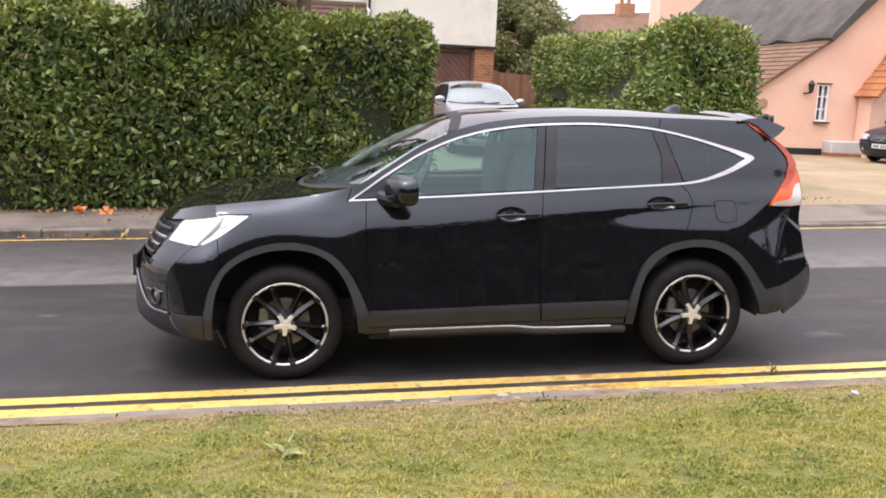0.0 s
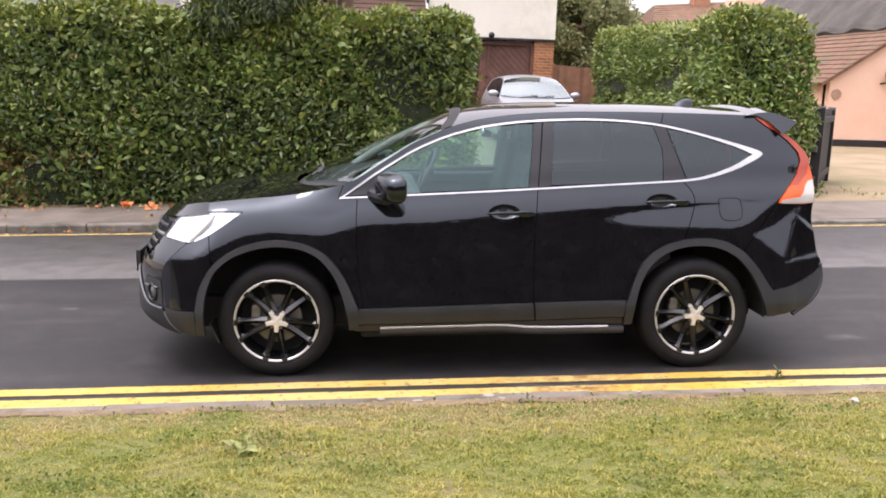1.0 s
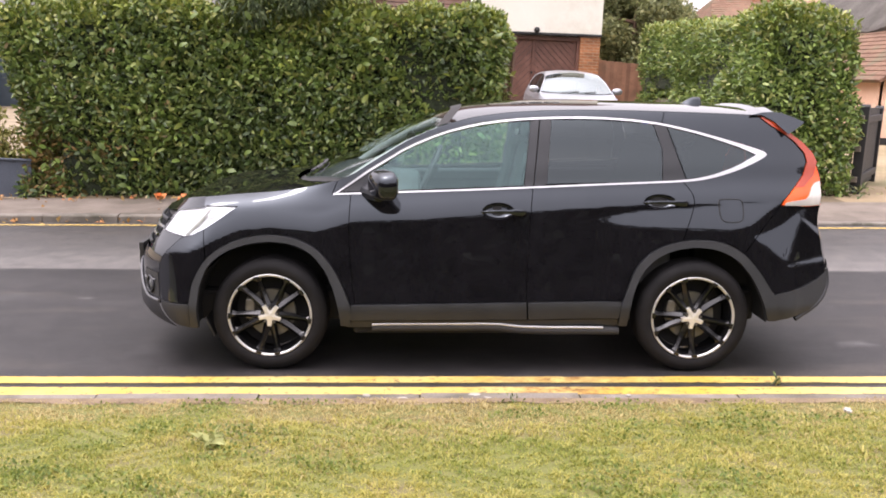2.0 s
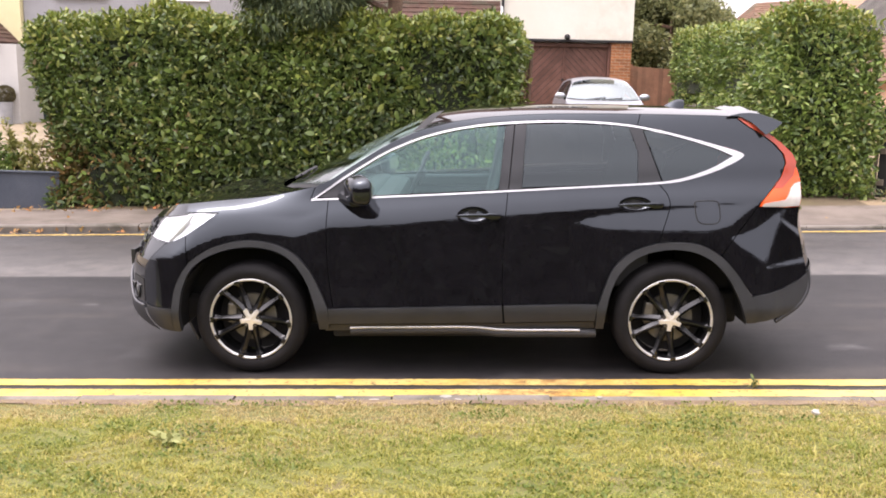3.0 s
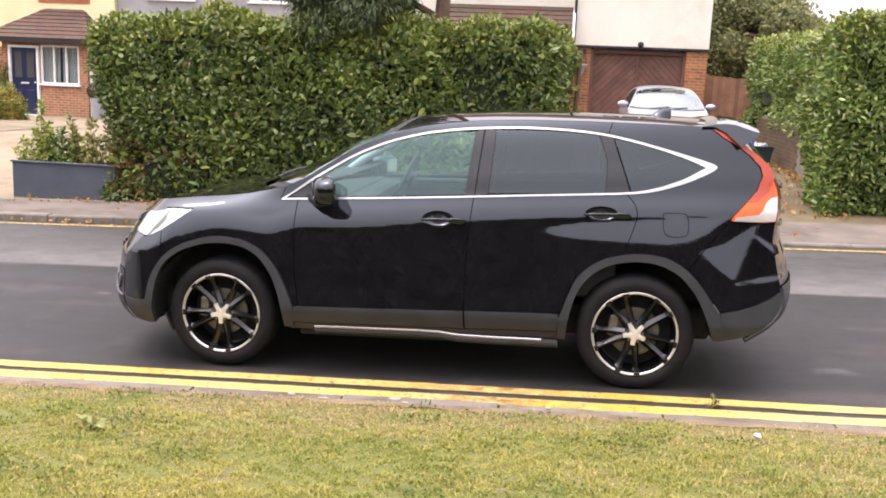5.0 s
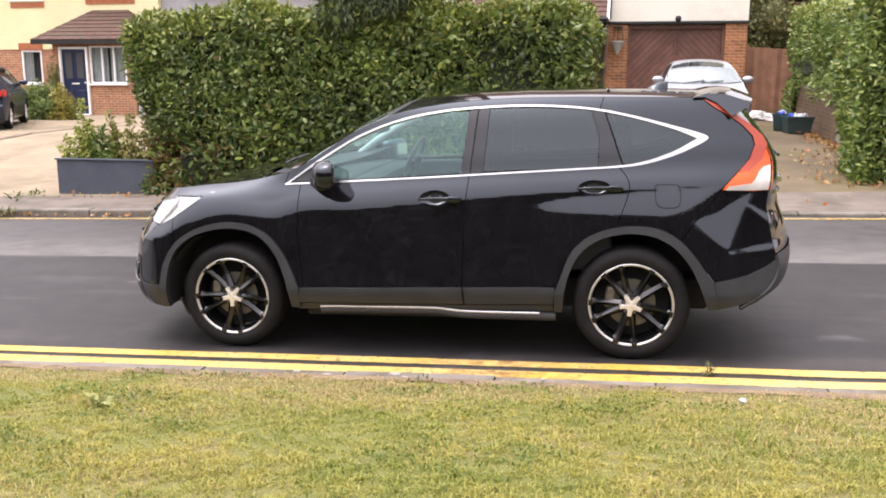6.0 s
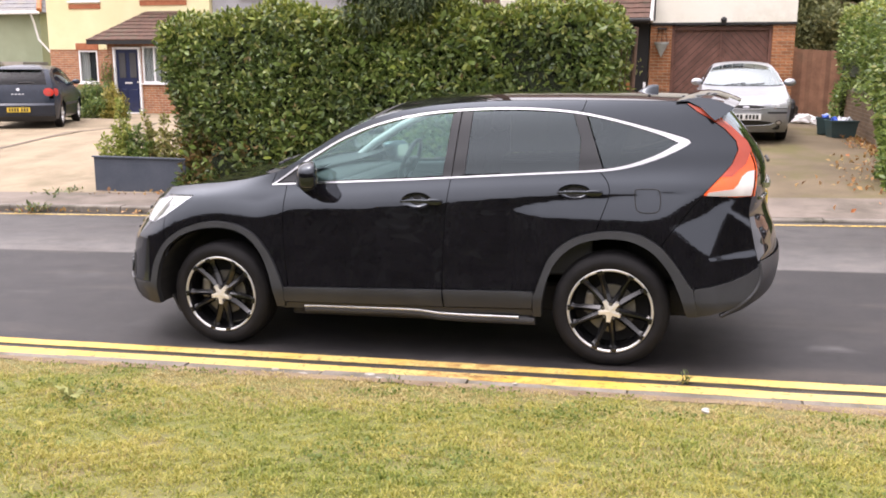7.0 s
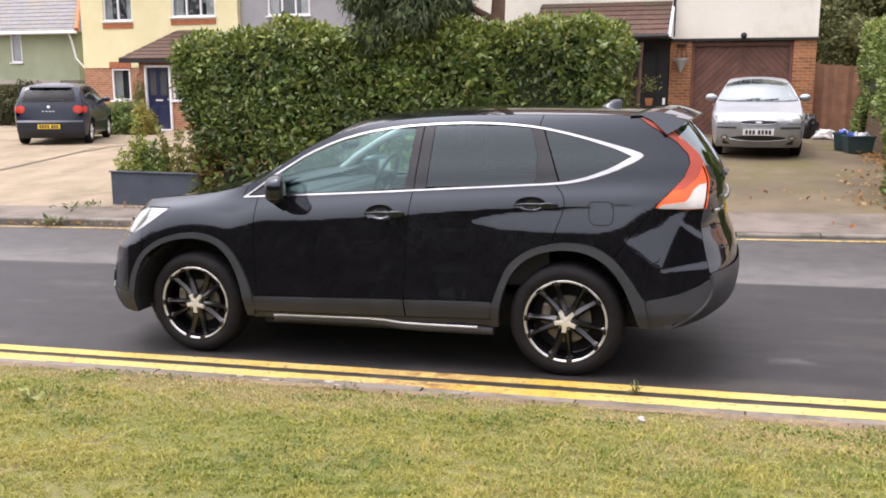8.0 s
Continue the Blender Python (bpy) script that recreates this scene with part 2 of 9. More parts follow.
def sheet(name, xs, ys, lift, material, edge=None, label="", keep=None):
    """A strip of ground on a grid, following gz."""
    X, Y = np.meshgrid(xs, ys, indexing="ij")
    Z = gz(X, Y) + lift
    if edge:
        X, Y = edge(X, Y)
    V = np.stack([X, Y, Z], -1).reshape(-1, 3)
    k = len(ys)
    F = [(i * k + j, (i + 1) * k + j, (i + 1) * k + j + 1, i * k + j + 1) for i in range(len(xs) - 1) for j in range(k - 1) if keep is None or keep(xs[i], ys[j])]
    ob = raw(name, V, F, material, smooth=True)
    return tagged(ob, label, "ground", kind="structure")


far = [-600, -200, -80, -45, -30]
gx = np.array(far + list(np.arange(-25, 26, 1.0)) + [-v for v in far[::-1]], float)
gy = np.array([-600, -200, -80, -40, -20, -10, -6, -4, -3, -2, -1.3, -0.9, -0.6, -0.45, 0, 3, 5.6, 5.7, 6.88, 6.95, 8, 9, 10, 11, 12, 13, 14, 16, 18, 22, 30, 50, 100, 250, 700], float)
sheet("ground", gx, gy, -0.06, soil, label="rough soil and grass under the street")


def asphalt_mat():
    m, n, l, p = node_mat("asphalt")
    co = n.new("ShaderNodeTexCoord").outputs["Object"]
    st = n.new("ShaderNodeMapping")
    st.inputs["Scale"].default_value = (0.16, 1.0, 1.0)
    l.new(co, st.inputs["Vector"])
    lanes = noise_at(n, l, st.outputs[0], 1.1, 5, 0.5)
    col = ramp(n, l, lanes, [(0.36, (0.0180, 0.0164, 0.0172)), (0.5, (0.0240, 0.0221, 0.0228)), (0.68, (0.0390, 0.0362, 0.0360))])
    # the far wheel track is worn pale
    s = n.new("ShaderNodeSeparateXYZ")
    l.new(co, s.inputs[0])
    w = n.new("ShaderNodeMath")
    w.operation = "MULTIPLY_ADD"
    w.inputs[1].default_value, w.inputs[2].default_value = 0.14, 0.0
    l.new(lanes, w.inputs[0])
    a = n.new("ShaderNodeMath")
    a.operation = "ADD"
    l.new(s.outputs[1], a.inputs[0]), l.new(w.outputs[0], a.inputs[1])
    mr = n.new("ShaderNodeMapRange")
    mr.inputs["From Min"].default_value, mr.inputs["From Max"].default_value = 0, 6.5
    l.new(a.outputs[0], mr.inputs["Value"])
    band = ramp(n, l, mr.outputs[0], [(0.459, (0, 0, 0)), (0.470, (1, 1, 1)), (0.54, (0.8, 0.8, 0.8)), (0.64, (0.42, 0.42, 0.42)), (0.8, (0.3, 0.3, 0.3))])
    col = mixed(n, l, band, col, (0.1125, 0.1060, 0.1000))
    streak = ramp(n, l, noise_at(n, l, st.outputs[0], 2.7, 4, 0.6), [(0.55, (0, 0, 0)), (0.70, (0.55, 0.55, 0.55))])
    col = mixed(n, l, streak, col, (0.0575, 0.0490, 0.0425))
    spots = ramp(n, l, noise_at(n, l, co, 0.9, 3, 0.5), [(0.62, (0, 0, 0)), (0.72, (0.5, 0.5, 0.5))])
    col = mixed(n, l, spots, col, (0.0725, 0.0700, 0.0710))
    # pale scuffs, rubbed into the surface; the first is painted sheen behind the car
    for cx, cy, sx, sy, deep in ((3.99, 0.60, 0.55, 0.30, 0.55), (5.1, 1.5, 0.9, 0.25, 0.35), (-1.79, 1.84, 0.34, 0.10, 0.7), (-1.33, 0.78, 0.12, 0.06, 0.6), (-2.6, 1.2, 0.8, 0.12, 0.3)):
        mp = n.new("ShaderNodeMapping")
        mp.inputs["Location"].default_value, mp.inputs["Scale"].default_value = (-cx / sx, -cy / sy, 0), (1 / sx, 1 / sy, 0.0)
        l.new(co, mp.inputs["Vector"])
        ln = n.new("ShaderNodeVectorMath")
        ln.operation = "LENGTH"
        l.new(mp.outputs[0], ln.inputs[0])
        rag = n.new("ShaderNodeMath")
        rag.operation = "MULTIPLY_ADD"
        rag.inputs[1].default_value = 1.3
        l.new(noise_at(n, l, co, 5, 6, 0.7), rag.inputs[0])
        l.new(ln.outputs["Value"], rag.inputs[2])
        mark = ramp(n, l, rag.outputs[0], [(0.55, (deep, deep, deep)), (1.0, (0, 0, 0))])
        col = mixed(n, l, mark, col, (0.135, 0.130, 0.128))
    mid = ramp(n, l, noise_at(n, l, co, 4.5, 7, 0.68), [(0.30, (0.66, 0.66, 0.66)), (0.5, (1, 1, 1)), (0.72, (1.35, 1.31, 1.25))])
    col = mixed(n, l, 0.9, col, mid, "MULTIPLY")
    g = noise_at(n, l, co, 160, 2, 0.7)
    col = mixed(n, l, 0.8, col, ramp(n, l, g, [(0.3, (0.55, 0.55, 0.55)), (0.72, (1.35, 1.35, 1.35))]), "MULTIPLY")
    l.new(col, p.inputs["Base Color"])
    rg = n.new("ShaderNodeMapRange")
    rg.inputs["To Min"].default_value, rg.inputs["To Max"].default_value = 0.45, 0.75
    l.new(lanes, rg.inputs["Value"])
    l.new(rg.outputs[0], p.inputs["Roughness"])
    p.inputs["Specular IOR Level"].default_value = 0.32
    b = n.new("ShaderNodeBump")
    b.inputs["Strength"].default_value, b.inputs["Distance"].default_value = 0.45, 0.006
    l.new(g, b.inputs["Height"])
    l.new(b.outputs[0], p.inputs["Normal"])
    return m


def line_paint(name="yellow_line_paint", wear_from=0.56):
    """Yellow road paint, chipped and dirty, with a rusty stain on one stretch."""
    m, n, l, p = node_mat(name)
    co = n.new("ShaderNodeTexCoord").outputs["Object"]
    col = ramp(n, l, noise_at(n, l, co, 3, 5), [(0.3, (0.48, 0.30, 0.040)), (0.7, (0.54, 0.38, 0.10))])
    faded = ramp(n, l, noise_at(n, l, co, 0.9, 5, 0.6), [(0.45, (0, 0, 0)), (0.62, (0.45, 0.45, 0.45))])
    col = mixed(n, l, faded, col, (0.50, 0.41, 0.20))
    wear = ramp(n, l, noise_at(n, l, co, 22, 6, 0.72), [(wear_from, (0, 0, 0)), (wear_from + 0.08, (0.85, 0.85, 0.85))])
    col = mixed(n, l, wear, col, (0.0800, 0.0600, 0.0300))
    s = n.new("ShaderNodeSeparateXYZ")
    l.new(co, s.inputs[0])
    mr = n.new("ShaderNodeMapRange")
    mr.inputs["From Min"].default_value, mr.inputs["From Max"].default_value = 1.0, 3.2
    l.new(s.outputs[0], mr.inputs["Value"])
    rust = ramp(n, l, mr.outputs[0], [(0.0, (0, 0, 0)), (0.28, (1, 1, 1)), (0.42, (1, 1, 1)), (0.7, (0, 0, 0))])
    rn = ramp(n, l, noise_at(n, l, co, 9, 6, 0.7), [(0.42, (0, 0, 0)), (0.62, (0.8, 0.8, 0.8))])
    col = mixed(n, l, mixed(n, l, 1.0, rust, rn, "MULTIPLY"), col, (0.1500, 0.0500, 0.0100))
    l.new(col, p.inputs["Base Color"])
    p.inputs["Roughness"].default_value = 0.6
    return m


asphalt, yellow_paint = asphalt_mat(), line_paint()
rx = np.array([-400, -100, -40, -13.01] + list(np.arange(-12, 13, 1.0)) + [13.01, 40, 100, 400])
sheet("road", rx, np.array([-0.47, 0, 1, 2, 3, 4, 5, 5.6]), 0.0, asphalt, label="damp dark asphalt road with a pale worn track")


def strip(name, y0, y1, x0, x1, lift, material, label, seed):
    """A painted line with slightly ragged edges."""
    rnd = np.random.RandomState(seed)
    xs = np.arange(x0, x1, 0.05)
    wob = lambda: np.convolve(rnd.randn(len(xs) + 8) * 0.006, np.ones(9) / 4, "valid") * 0.6 + rnd.randn(len(xs)) * 0.0015
    a, b = y0 + wob(), y1 + wob()
    z = base_z(xs) + lift
    V = [(x, p, q) for x, p, q in zip(xs, a, z)] + [(x, p, q) for x, p, q in zip(xs, b, z)]
    n = len(xs)
    return tagged(raw(name, V, [(i, i + 1, n + i + 1, n + i) for i in range(n - 1)], material), label, "road marking", kind="structure")


strip("road_line", -0.226, -0.116, -13, 13, 0.005, yellow_paint, "chipped yellow no-parking line on the asphalt", 1)
strip("road_line", -0.427, -0.304, -13, 13, 0.005, yellow_paint, "chipped yellow no-parking line beside the kerb", 2)
gutter_dirt = surface("gutter_dirt", (0.026, 0.024, 0.012), (0.050, 0.042, 0.022), 6, 60, 0.95)
strip("gutter_dirt", -0.252, -0.215, -13, 13, 0.0025, gutter_dirt, "dark dirt gathered along the yellow line", 4)
strip("gutter_dirt", -0.462, -0.418, -13, 13, 0.0025, gutter_dirt, "dark mossy dirt between line and kerb", 5)
strip("road_line", 5.34, 5.43, -13, 13, 0.005, line_paint("faded_line_paint", 0.47), "thin faded yellow line along the far kerb", 3)

# footway, drives and yards
sheet("pavement", np.arange(-40, 41, 1.0), np.array([5.72, 6.2, 6.7, 6.9]), 0.0, tarmac_path, label="worn brown tarmac footway")
ys_back = np.array([6.9, 7.5, 8, 9, 10, 11, 12, 13, 14, 15, 16, 17, 18, 20, 22, 26, 34])
sheet("drive", np.array([-40, -30, -25, -20, -16, -13, -11, -9, -8, -7, -6, -5, -4.5]), ys_back, 0.0, beige_drive, label="pale beige forecourt of the yellow house")
sheet("drive", np.array([-4.5, -3, -1.5, 0, 1, 2, 3, 4, 5, 6, 6.8]), ys_back, 0.0, brown_drive, label="mossy brown concrete drive up to the garage")
sheet("yard", np.array([6.8, 7.5, 8, 9, 10, 12, 13, 14, 16, 20, 24, 30, 40]), ys_back, 0.0, tan_yard, label="tan gravel yard of the pink cottage")
sheet("lawn", np.arange(-14, 15, 0.25), np.array([-17, -12, -9, -6, -4, -3.4, -3, -2.6, -2.2, -1.9, -1.6, -1.34, -1.15, -0.97, -0.8, -0.66, -0.58]), 0.0, lawn_mat, label="dry mown verge lawn")


# ---- cars ----
from mathutils.geometry import delaunay_2d_cdt


def curve(pts, soft=0.03):
    """A smooth function through bent points."""
    xs, ys = np.array([p[0] for p in pts], float), np.array([p[1] for p in pts], float)
    a, b = xs[0] - 6 * soft, xs[-1] + 6 * soft
    g = np.linspace(a, b, 900)
    v = np.interp(g, xs, ys)
    s0, s1 = (ys[1] - ys[0]) / (xs[1] - xs[0]), (ys[-1] - ys[-2]) / (xs[-1] - xs[-2])
    v = np.where(g < xs[0], ys[0] + s0 * (g - xs[0]), np.where(g > xs[-1], ys[-1] + s1 * (g - xs[-1]), v))
    d = g[1] - g[0]
    k = np.exp(-0.5 * (np.arange(-int(3 * soft / d) - 1, int(3 * soft / d) + 2) * d / soft) ** 2)
    h = len(k) // 2
    pad = np.concatenate([v[0] - (v[1] - v[0]) * np.arange(h, 0, -1), v, v[-1] + (v[-1] - v[-2]) * np.arange(1, h + 1)])
    v = np.convolve(pad, k / k.sum(), "valid")
    return lambda x: np.interp(x, g, v)


def dense(line, step):
    out = []
    for (x0, z0), (x1, z1) in zip(line, line[1:]):
        k = max(1, int(math.hypot(x1 - x0, z1 - z0) / step + 0.5))
        out += [(x0 + (x1 - x0) * i / k, z0 + (z1 - z0) * i / k) for i in range(k)]
    return out + [line[-1]]


def rounded(line, times=2):
    """Cuts the corners of an open line, keeping its ends."""
    for _ in range(times):
        out = [line[0]]
        for a, b in zip(line, line[1:]):
            out += [(0.78 * a[0] + 0.22 * b[0], 0.78 * a[1] + 0.22 * b[1]), (0.22 * a[0] + 0.78 * b[0], 0.22 * a[1] + 0.78 * b[1])]
        line = out + [line[-1]]
    return line


def beside(line, d):
    """The line moved sideways by d (a number, or one for each point), to its right."""
    p = np.array(line, float)
    t = np.gradient(p, axis=0)
    t /= np.linalg.norm(t, axis=1)[:, None] + 1e-9
    return [tuple(q) for q in p + np.column_stack([t[:, 1], -t[:, 0]]) * np.reshape(d, (-1, 1))]


def shrunk(poly, d):
    """A closed outline drawn in by d."""
    p = np.array(poly, float)
    area = 0.5 * np.sum(p[:, 0] * np.roll(p[:, 1], -1) - np.roll(p[:, 0], -1) * p[:, 1])
    s = 1 if area > 0 else -1
    e = np.roll(p, -1, 0) - p
    e /= np.linalg.norm(e, axis=1)[:, None] + 1e-9
    n = np.column_stack([-e[:, 1], e[:, 0]]) * s
    m = n + np.roll(n, 1, 0)
    m /= np.maximum(np.sum(m * m, 1), 0.4)[:, None] / 2
    return [tuple(q) for q in p + m * d]


def inside(px, pz, poly):
    r = np.zeros(len(px), bool)
    for (x0, z0), (x1, z1) in zip(poly, poly[1:] + poly[:1]):
        c = (z0 > pz) != (z1 > pz)
        r ^= c & (px < (x1 - x0) * (pz - z0) / (z1 - z0 + 1e-12) + x0)
    return r


class Shell:
    """A car's skin: sides y = Y(x, z), a top between the two shoulder lines, and rounded ends."""

    def __init__(s, root, yc, section, edge, top, front, nose, back, tail, plan_front, plan_back, rise=0.0, bonnet=None, press=None, soft=0.032):
        s.root, s.yc, s.rise, s.relief = root, yc, rise, None
        s.T, s.E, s.C = curve(section, soft), curve(edge, 0.03), curve(top, 0.035)
        s.H = curve(bonnet, 0.04) if bonnet else s.C
        s.xf, s.xn, s.xb, s.xt = curve(front, 0.03), curve(nose, 0.03), curve(back, 0.03), curve(tail, 0.03)
        s.pf, s.pb = plan_front, plan_back
        if press:
            # the side's creases, pressed in by summing the wanted slope down from the window line
            gx_, gz_ = np.linspace(-1.0, 3.7, 471), np.linspace(0.14, 1.30, 465)
            X, Z = np.meshgrid(gx_, gz_, indexing="ij")
            plain_slope = (s.Y(X, Z + 0.002) - s.Y(X, Z - 0.002)) / 0.004
            D = press(X, Z, plain_slope) * (gz_[1] - gz_[0])
            s.relief = (gx_, gz_, -np.cumsum(D[:, ::-1], axis=1)[:, ::-1])

    def Y(s, x, z):
        x, z = np.asarray(x, float), np.asarray(z, float)
        a = np.clip((s.pf[0] - x) / s.pf[1], 0, None) ** 2.2 * s.pf[2]
        b = np.clip((x - s.pb[0]) / s.pb[1], 0, None) ** 2.2 * s.pb[2]
        crest = 0.066 * np.exp(-np.clip(s.E(x) - z, 0, None) / 0.036) * np.clip((0.45 - x) / 0.55, 0, 1)
        if s.relief:
            gx_, gz_, D = s.relief
            i, j = np.clip((x - gx_[0]) / (gx_[1] - gx_[0]), 0, len(gx_) - 1.001), np.clip((z - gz_[0]) / (gz_[1] - gz_[0]), 0, len(gz_) - 1.001)
            i0, j0 = i.astype(int), j.astype(int)
            u, w = i - i0, j - j0
            crest = crest + (D[i0, j0] * (1 - u) + D[i0 + 1, j0] * u) * (1 - w) + (D[i0, j0 + 1] * (1 - u) + D[i0 + 1, j0 + 1] * u) * w
        return s.T(z - s.rise * np.clip(x, 0, 3) * np.clip((z - 0.55) / 0.3, 0, 1)) + a + b + crest

    def at(s, x, z, off=0.0, far=False):
        y = float(s.Y(x, z)) + off
        return (x, 2 * s.yc - y if far else y, z)

    def patch(s, name, poly, material, parent=None, off=0.0, rim=0.014, gap=0.0025, step=0.05, far=False, label="", holes=()):
        """A panel with the given outline in x, z, bent to the side's shape, with a turned-in edge and, where given, holes."""
        poly = [p for i, p in enumerate(poly) if math.dist(p, poly[i - 1]) > 1e-4]
        if gap:
            poly = shrunk(poly, gap)
        ring = dense(poly + poly[:1], step)[:-1]
        q = np.array(ring)
        gx_, gz_ = np.meshgrid(np.arange(q[:, 0].min(), q[:, 0].max(), step), np.arange(q[:, 1].min(), q[:, 1].max(), step))
        gx_, gz_ = gx_.ravel(), gz_.ravel()
        ok = inside(gx_, gz_, ring)
        g = np.column_stack([gx_, gz_])[ok]
        if len(g):
            dd = np.min(np.linalg.norm(g[:, None] - q[None], axis=2), axis=1)
            g = g[dd > 0.5 * step]
        n = len(ring)
        cuts = []
        links = [(i, (i + 1) % n) for i in range(n)]
        for hole in holes:
            if len(g):
                near = np.min(np.linalg.norm(g[:, None] - np.array(hole)[None], axis=2), axis=1)
                g = g[~inside(g[:, 0], g[:, 1], hole) & (near > 0.4 * step)]
            o = n + len(cuts)
            links += [(o + i, o + (i + 1) % len(hole)) for i in range(len(hole))]
            cuts += list(hole)
        vs = [Vector(p) for p in ring] + [Vector(p) for p in cuts] + [Vector(p) for p in g]
        ov, _, of, *_ = delaunay_2d_cdt(vs, links, [], 1, 1e-5)
        P = np.array([tuple(v) for v in ov])
        for hole in holes:
            mid = np.array([P[list(f)].mean(0) for f in of])
            of = [f for f, k in zip(of, inside(mid[:, 0], mid[:, 1], hole)) if not k]
        x, z = P[:, 0], P[:, 1]
        y = s.Y(x, z)
        h = 0.004
        yx, yz = (s.Y(x + h, z) - s.Y(x - h, z)) / (2 * h), (s.Y(x, z + h) - s.Y(x, z - h)) / (2 * h)
        N = np.column_stack([yx, -np.ones(len(x)), yz])
        N /= np.linalg.norm(N, axis=1)[:, None]
        V = np.column_stack([x, y + off, z])
        F = []
        for f in of:
            a, b, c = (V[i] for i in f[:3])
            F.append(tuple(f) if np.dot(np.cross(b - a, c - a), N[f[0]]) > 0 else tuple(f)[::-1])
        if rim:
            R = np.array(ring)
            area = np.sum(R[:, 0] * np.roll(R[:, 1], -1) - np.roll(R[:, 0], -1) * R[:, 1])
            t = np.roll(R, -1, 0) - np.roll(R, 1, 0)
            t /= np.linalg.norm(t, axis=1)[:, None] + 1e-9
            o = np.column_stack([t[:, 1], np.zeros(n), -t[:, 0]]) * (1 if area > 0 else -1)
            ry = s.Y(R[:, 0], R[:, 1]) + off
            b = len(V)
            V = np.concatenate([V, np.column_stack([R[:, 0], ry, R[:, 1]]), np.column_stack([R[:, 0], ry + rim, R[:, 1]])])
            N = np.concatenate([N, o, o])
            for i in range(n):
                j = (i + 1) % n
                f = (b + i, b + j, b + n + j, b + n + i)
                e = np.cross(V[f[1]] - V[f[0]], V[f[2]] - V[f[0]])
                F.append(f if np.dot(e, o[i]) > 0 else f[::-1])
        if far:
            V[:, 1], N[:, 1] = 2 * s.yc - V[:, 1], -N[:, 1]
            F = [f[::-1] for f in F]
        me = bpy.data.meshes.new(name)
        me.from_pydata(V.tolist(), [], F)
        me.polygons.foreach_set("use_smooth", [True] * len(me.polygons))
        me.normals_split_custom_set_from_vertices(N.tolist())
        return link_mesh(name, me, material, parent or s.root, label)

    def both(s, name, poly, material, **k):
        return s.patch(name, poly, material, **k), s.patch(name, poly, material, far=True, **k)

    def W(s, x):
        return s.yc - s.Y(x, s.E(x))

    def top(s, x, v, low=False, lift=0.0):
        e, c = s.E(x), (s.H if low else s.C)(x)
        return np.stack([x, s.yc + v * s.W(x), e + (c - e) * (1 - np.abs(v) ** 2.3) + lift], -1)

    def ahead(s, z, v, off=0.0):
        a, b = s.xf(z), s.xn(z)
        return np.stack([a + (b - a) * (1 - np.abs(v) ** 2.6) - off, s.yc + v * (s.yc - s.Y(a, z)), z], -1)

    def behind(s, z, v, off=0.0):
        a, b = s.xb(z), s.xt(z)
        return np.stack([a + (b - a) * (1 - np.abs(v) ** 2.6) + off, s.yc + v * (s.yc - s.Y(a, z)), z], -1)

    def loft(s, name, fn, material, parent=None, nu=24, nv=36, flip=False, label="", thick=0.0):
        U, V_ = np.meshgrid(np.linspace(0, 1, nu), np.linspace(0, 1, nv), indexing="ij")
        P = fn(U, V_).reshape(-1, 3)
        F = [(i * nv + j, i * nv + j + 1, (i + 1) * nv + j + 1, (i + 1) * nv + j) for i in range(nu - 1) for j in range(nv - 1)]
        if flip:
            F = [f[::-1] for f in F]
        return raw(name, P, F, material, parent or s.root, label, True)


black_paint = plain("black_car_paint", (0.0066, 0.0062, 0.0074), 0.018, 0.0, 0.5, 0.0, 0.012, 0.3)
black_paint.node_tree.nodes["Principled BSDF"].inputs["IOR"].default_value = 1.62
black_paint.node_tree.nodes["Principled BSDF"].inputs["Specular Tint"].default_value = (0.80, 0.90, 1.0, 1)
grey_plastic = surface("grey_plastic_cladding", (0.0165, 0.0176, 0.0205), (0.0245, 0.0258, 0.0292), 5, 220, 0.45, 0.25, 0.001)
gloss_black = plain("satin_black_pillar", (0.0115, 0.0128, 0.0158), 0.38)
chrome = plain("satin_chrome", (0.50, 0.50, 0.51), 0.22, 1.0)
dark_gap = plain("dark_underbody", (0.014, 0.0135, 0.014), 0.85)
clear_glass = pane_mat("green_tint_glass", (0.70, 0.97, 0.94), 0.005, 1.20, (0.70, 0.97, 0.98))
privacy_glass = pane_mat("privacy_glass", (0.14, 0.155, 0.165), 0.005, 1.13, (0.82, 0.95, 1.0))
screen_glass = pane_mat("windscreen_glass", (0.60, 0.68, 0.70), 0.005, 2.1, (0.90, 1.0, 1.0))
dark_screen = pane_mat("shaded_windscreen", (0.64, 0.74, 0.72), 0.005)
hatch_glass = pane_mat("dark_rear_glass", (0.12, 0.14, 0.16), 0.03, 0.95)
lens_glass = pane_mat("lens_glass", (0.93, 0.94, 0.95), 0.01)
silver = plain("lamp_reflector", (0.70, 0.71, 0.73), 0.30, 0.35)
red_lens = plain("red_lens", (0.82, 0.100, 0.016), 0.12, 0, 0.35, 0.3)
dark_red_lens = plain("dark_red_lens", (0.40, 0.055, 0.026), 0.12, 0, 0.35, 0.3)
white_lens = plain("white_lens", (0.50, 0.475, 0.44), 0.15, 0.2, 0.5, 1.0)
edge_grey = plain("pale_grey_plastic_edge", (0.085, 0.087, 0.092), 0.35)
fog_glass = plain("fog_lamp_glass", (0.10, 0.105, 0.11), 0.15, 0.3)
lamp_grey = plain("lamp_inner_grey", (0.64, 0.65, 0.67), 0.3, 0.3)
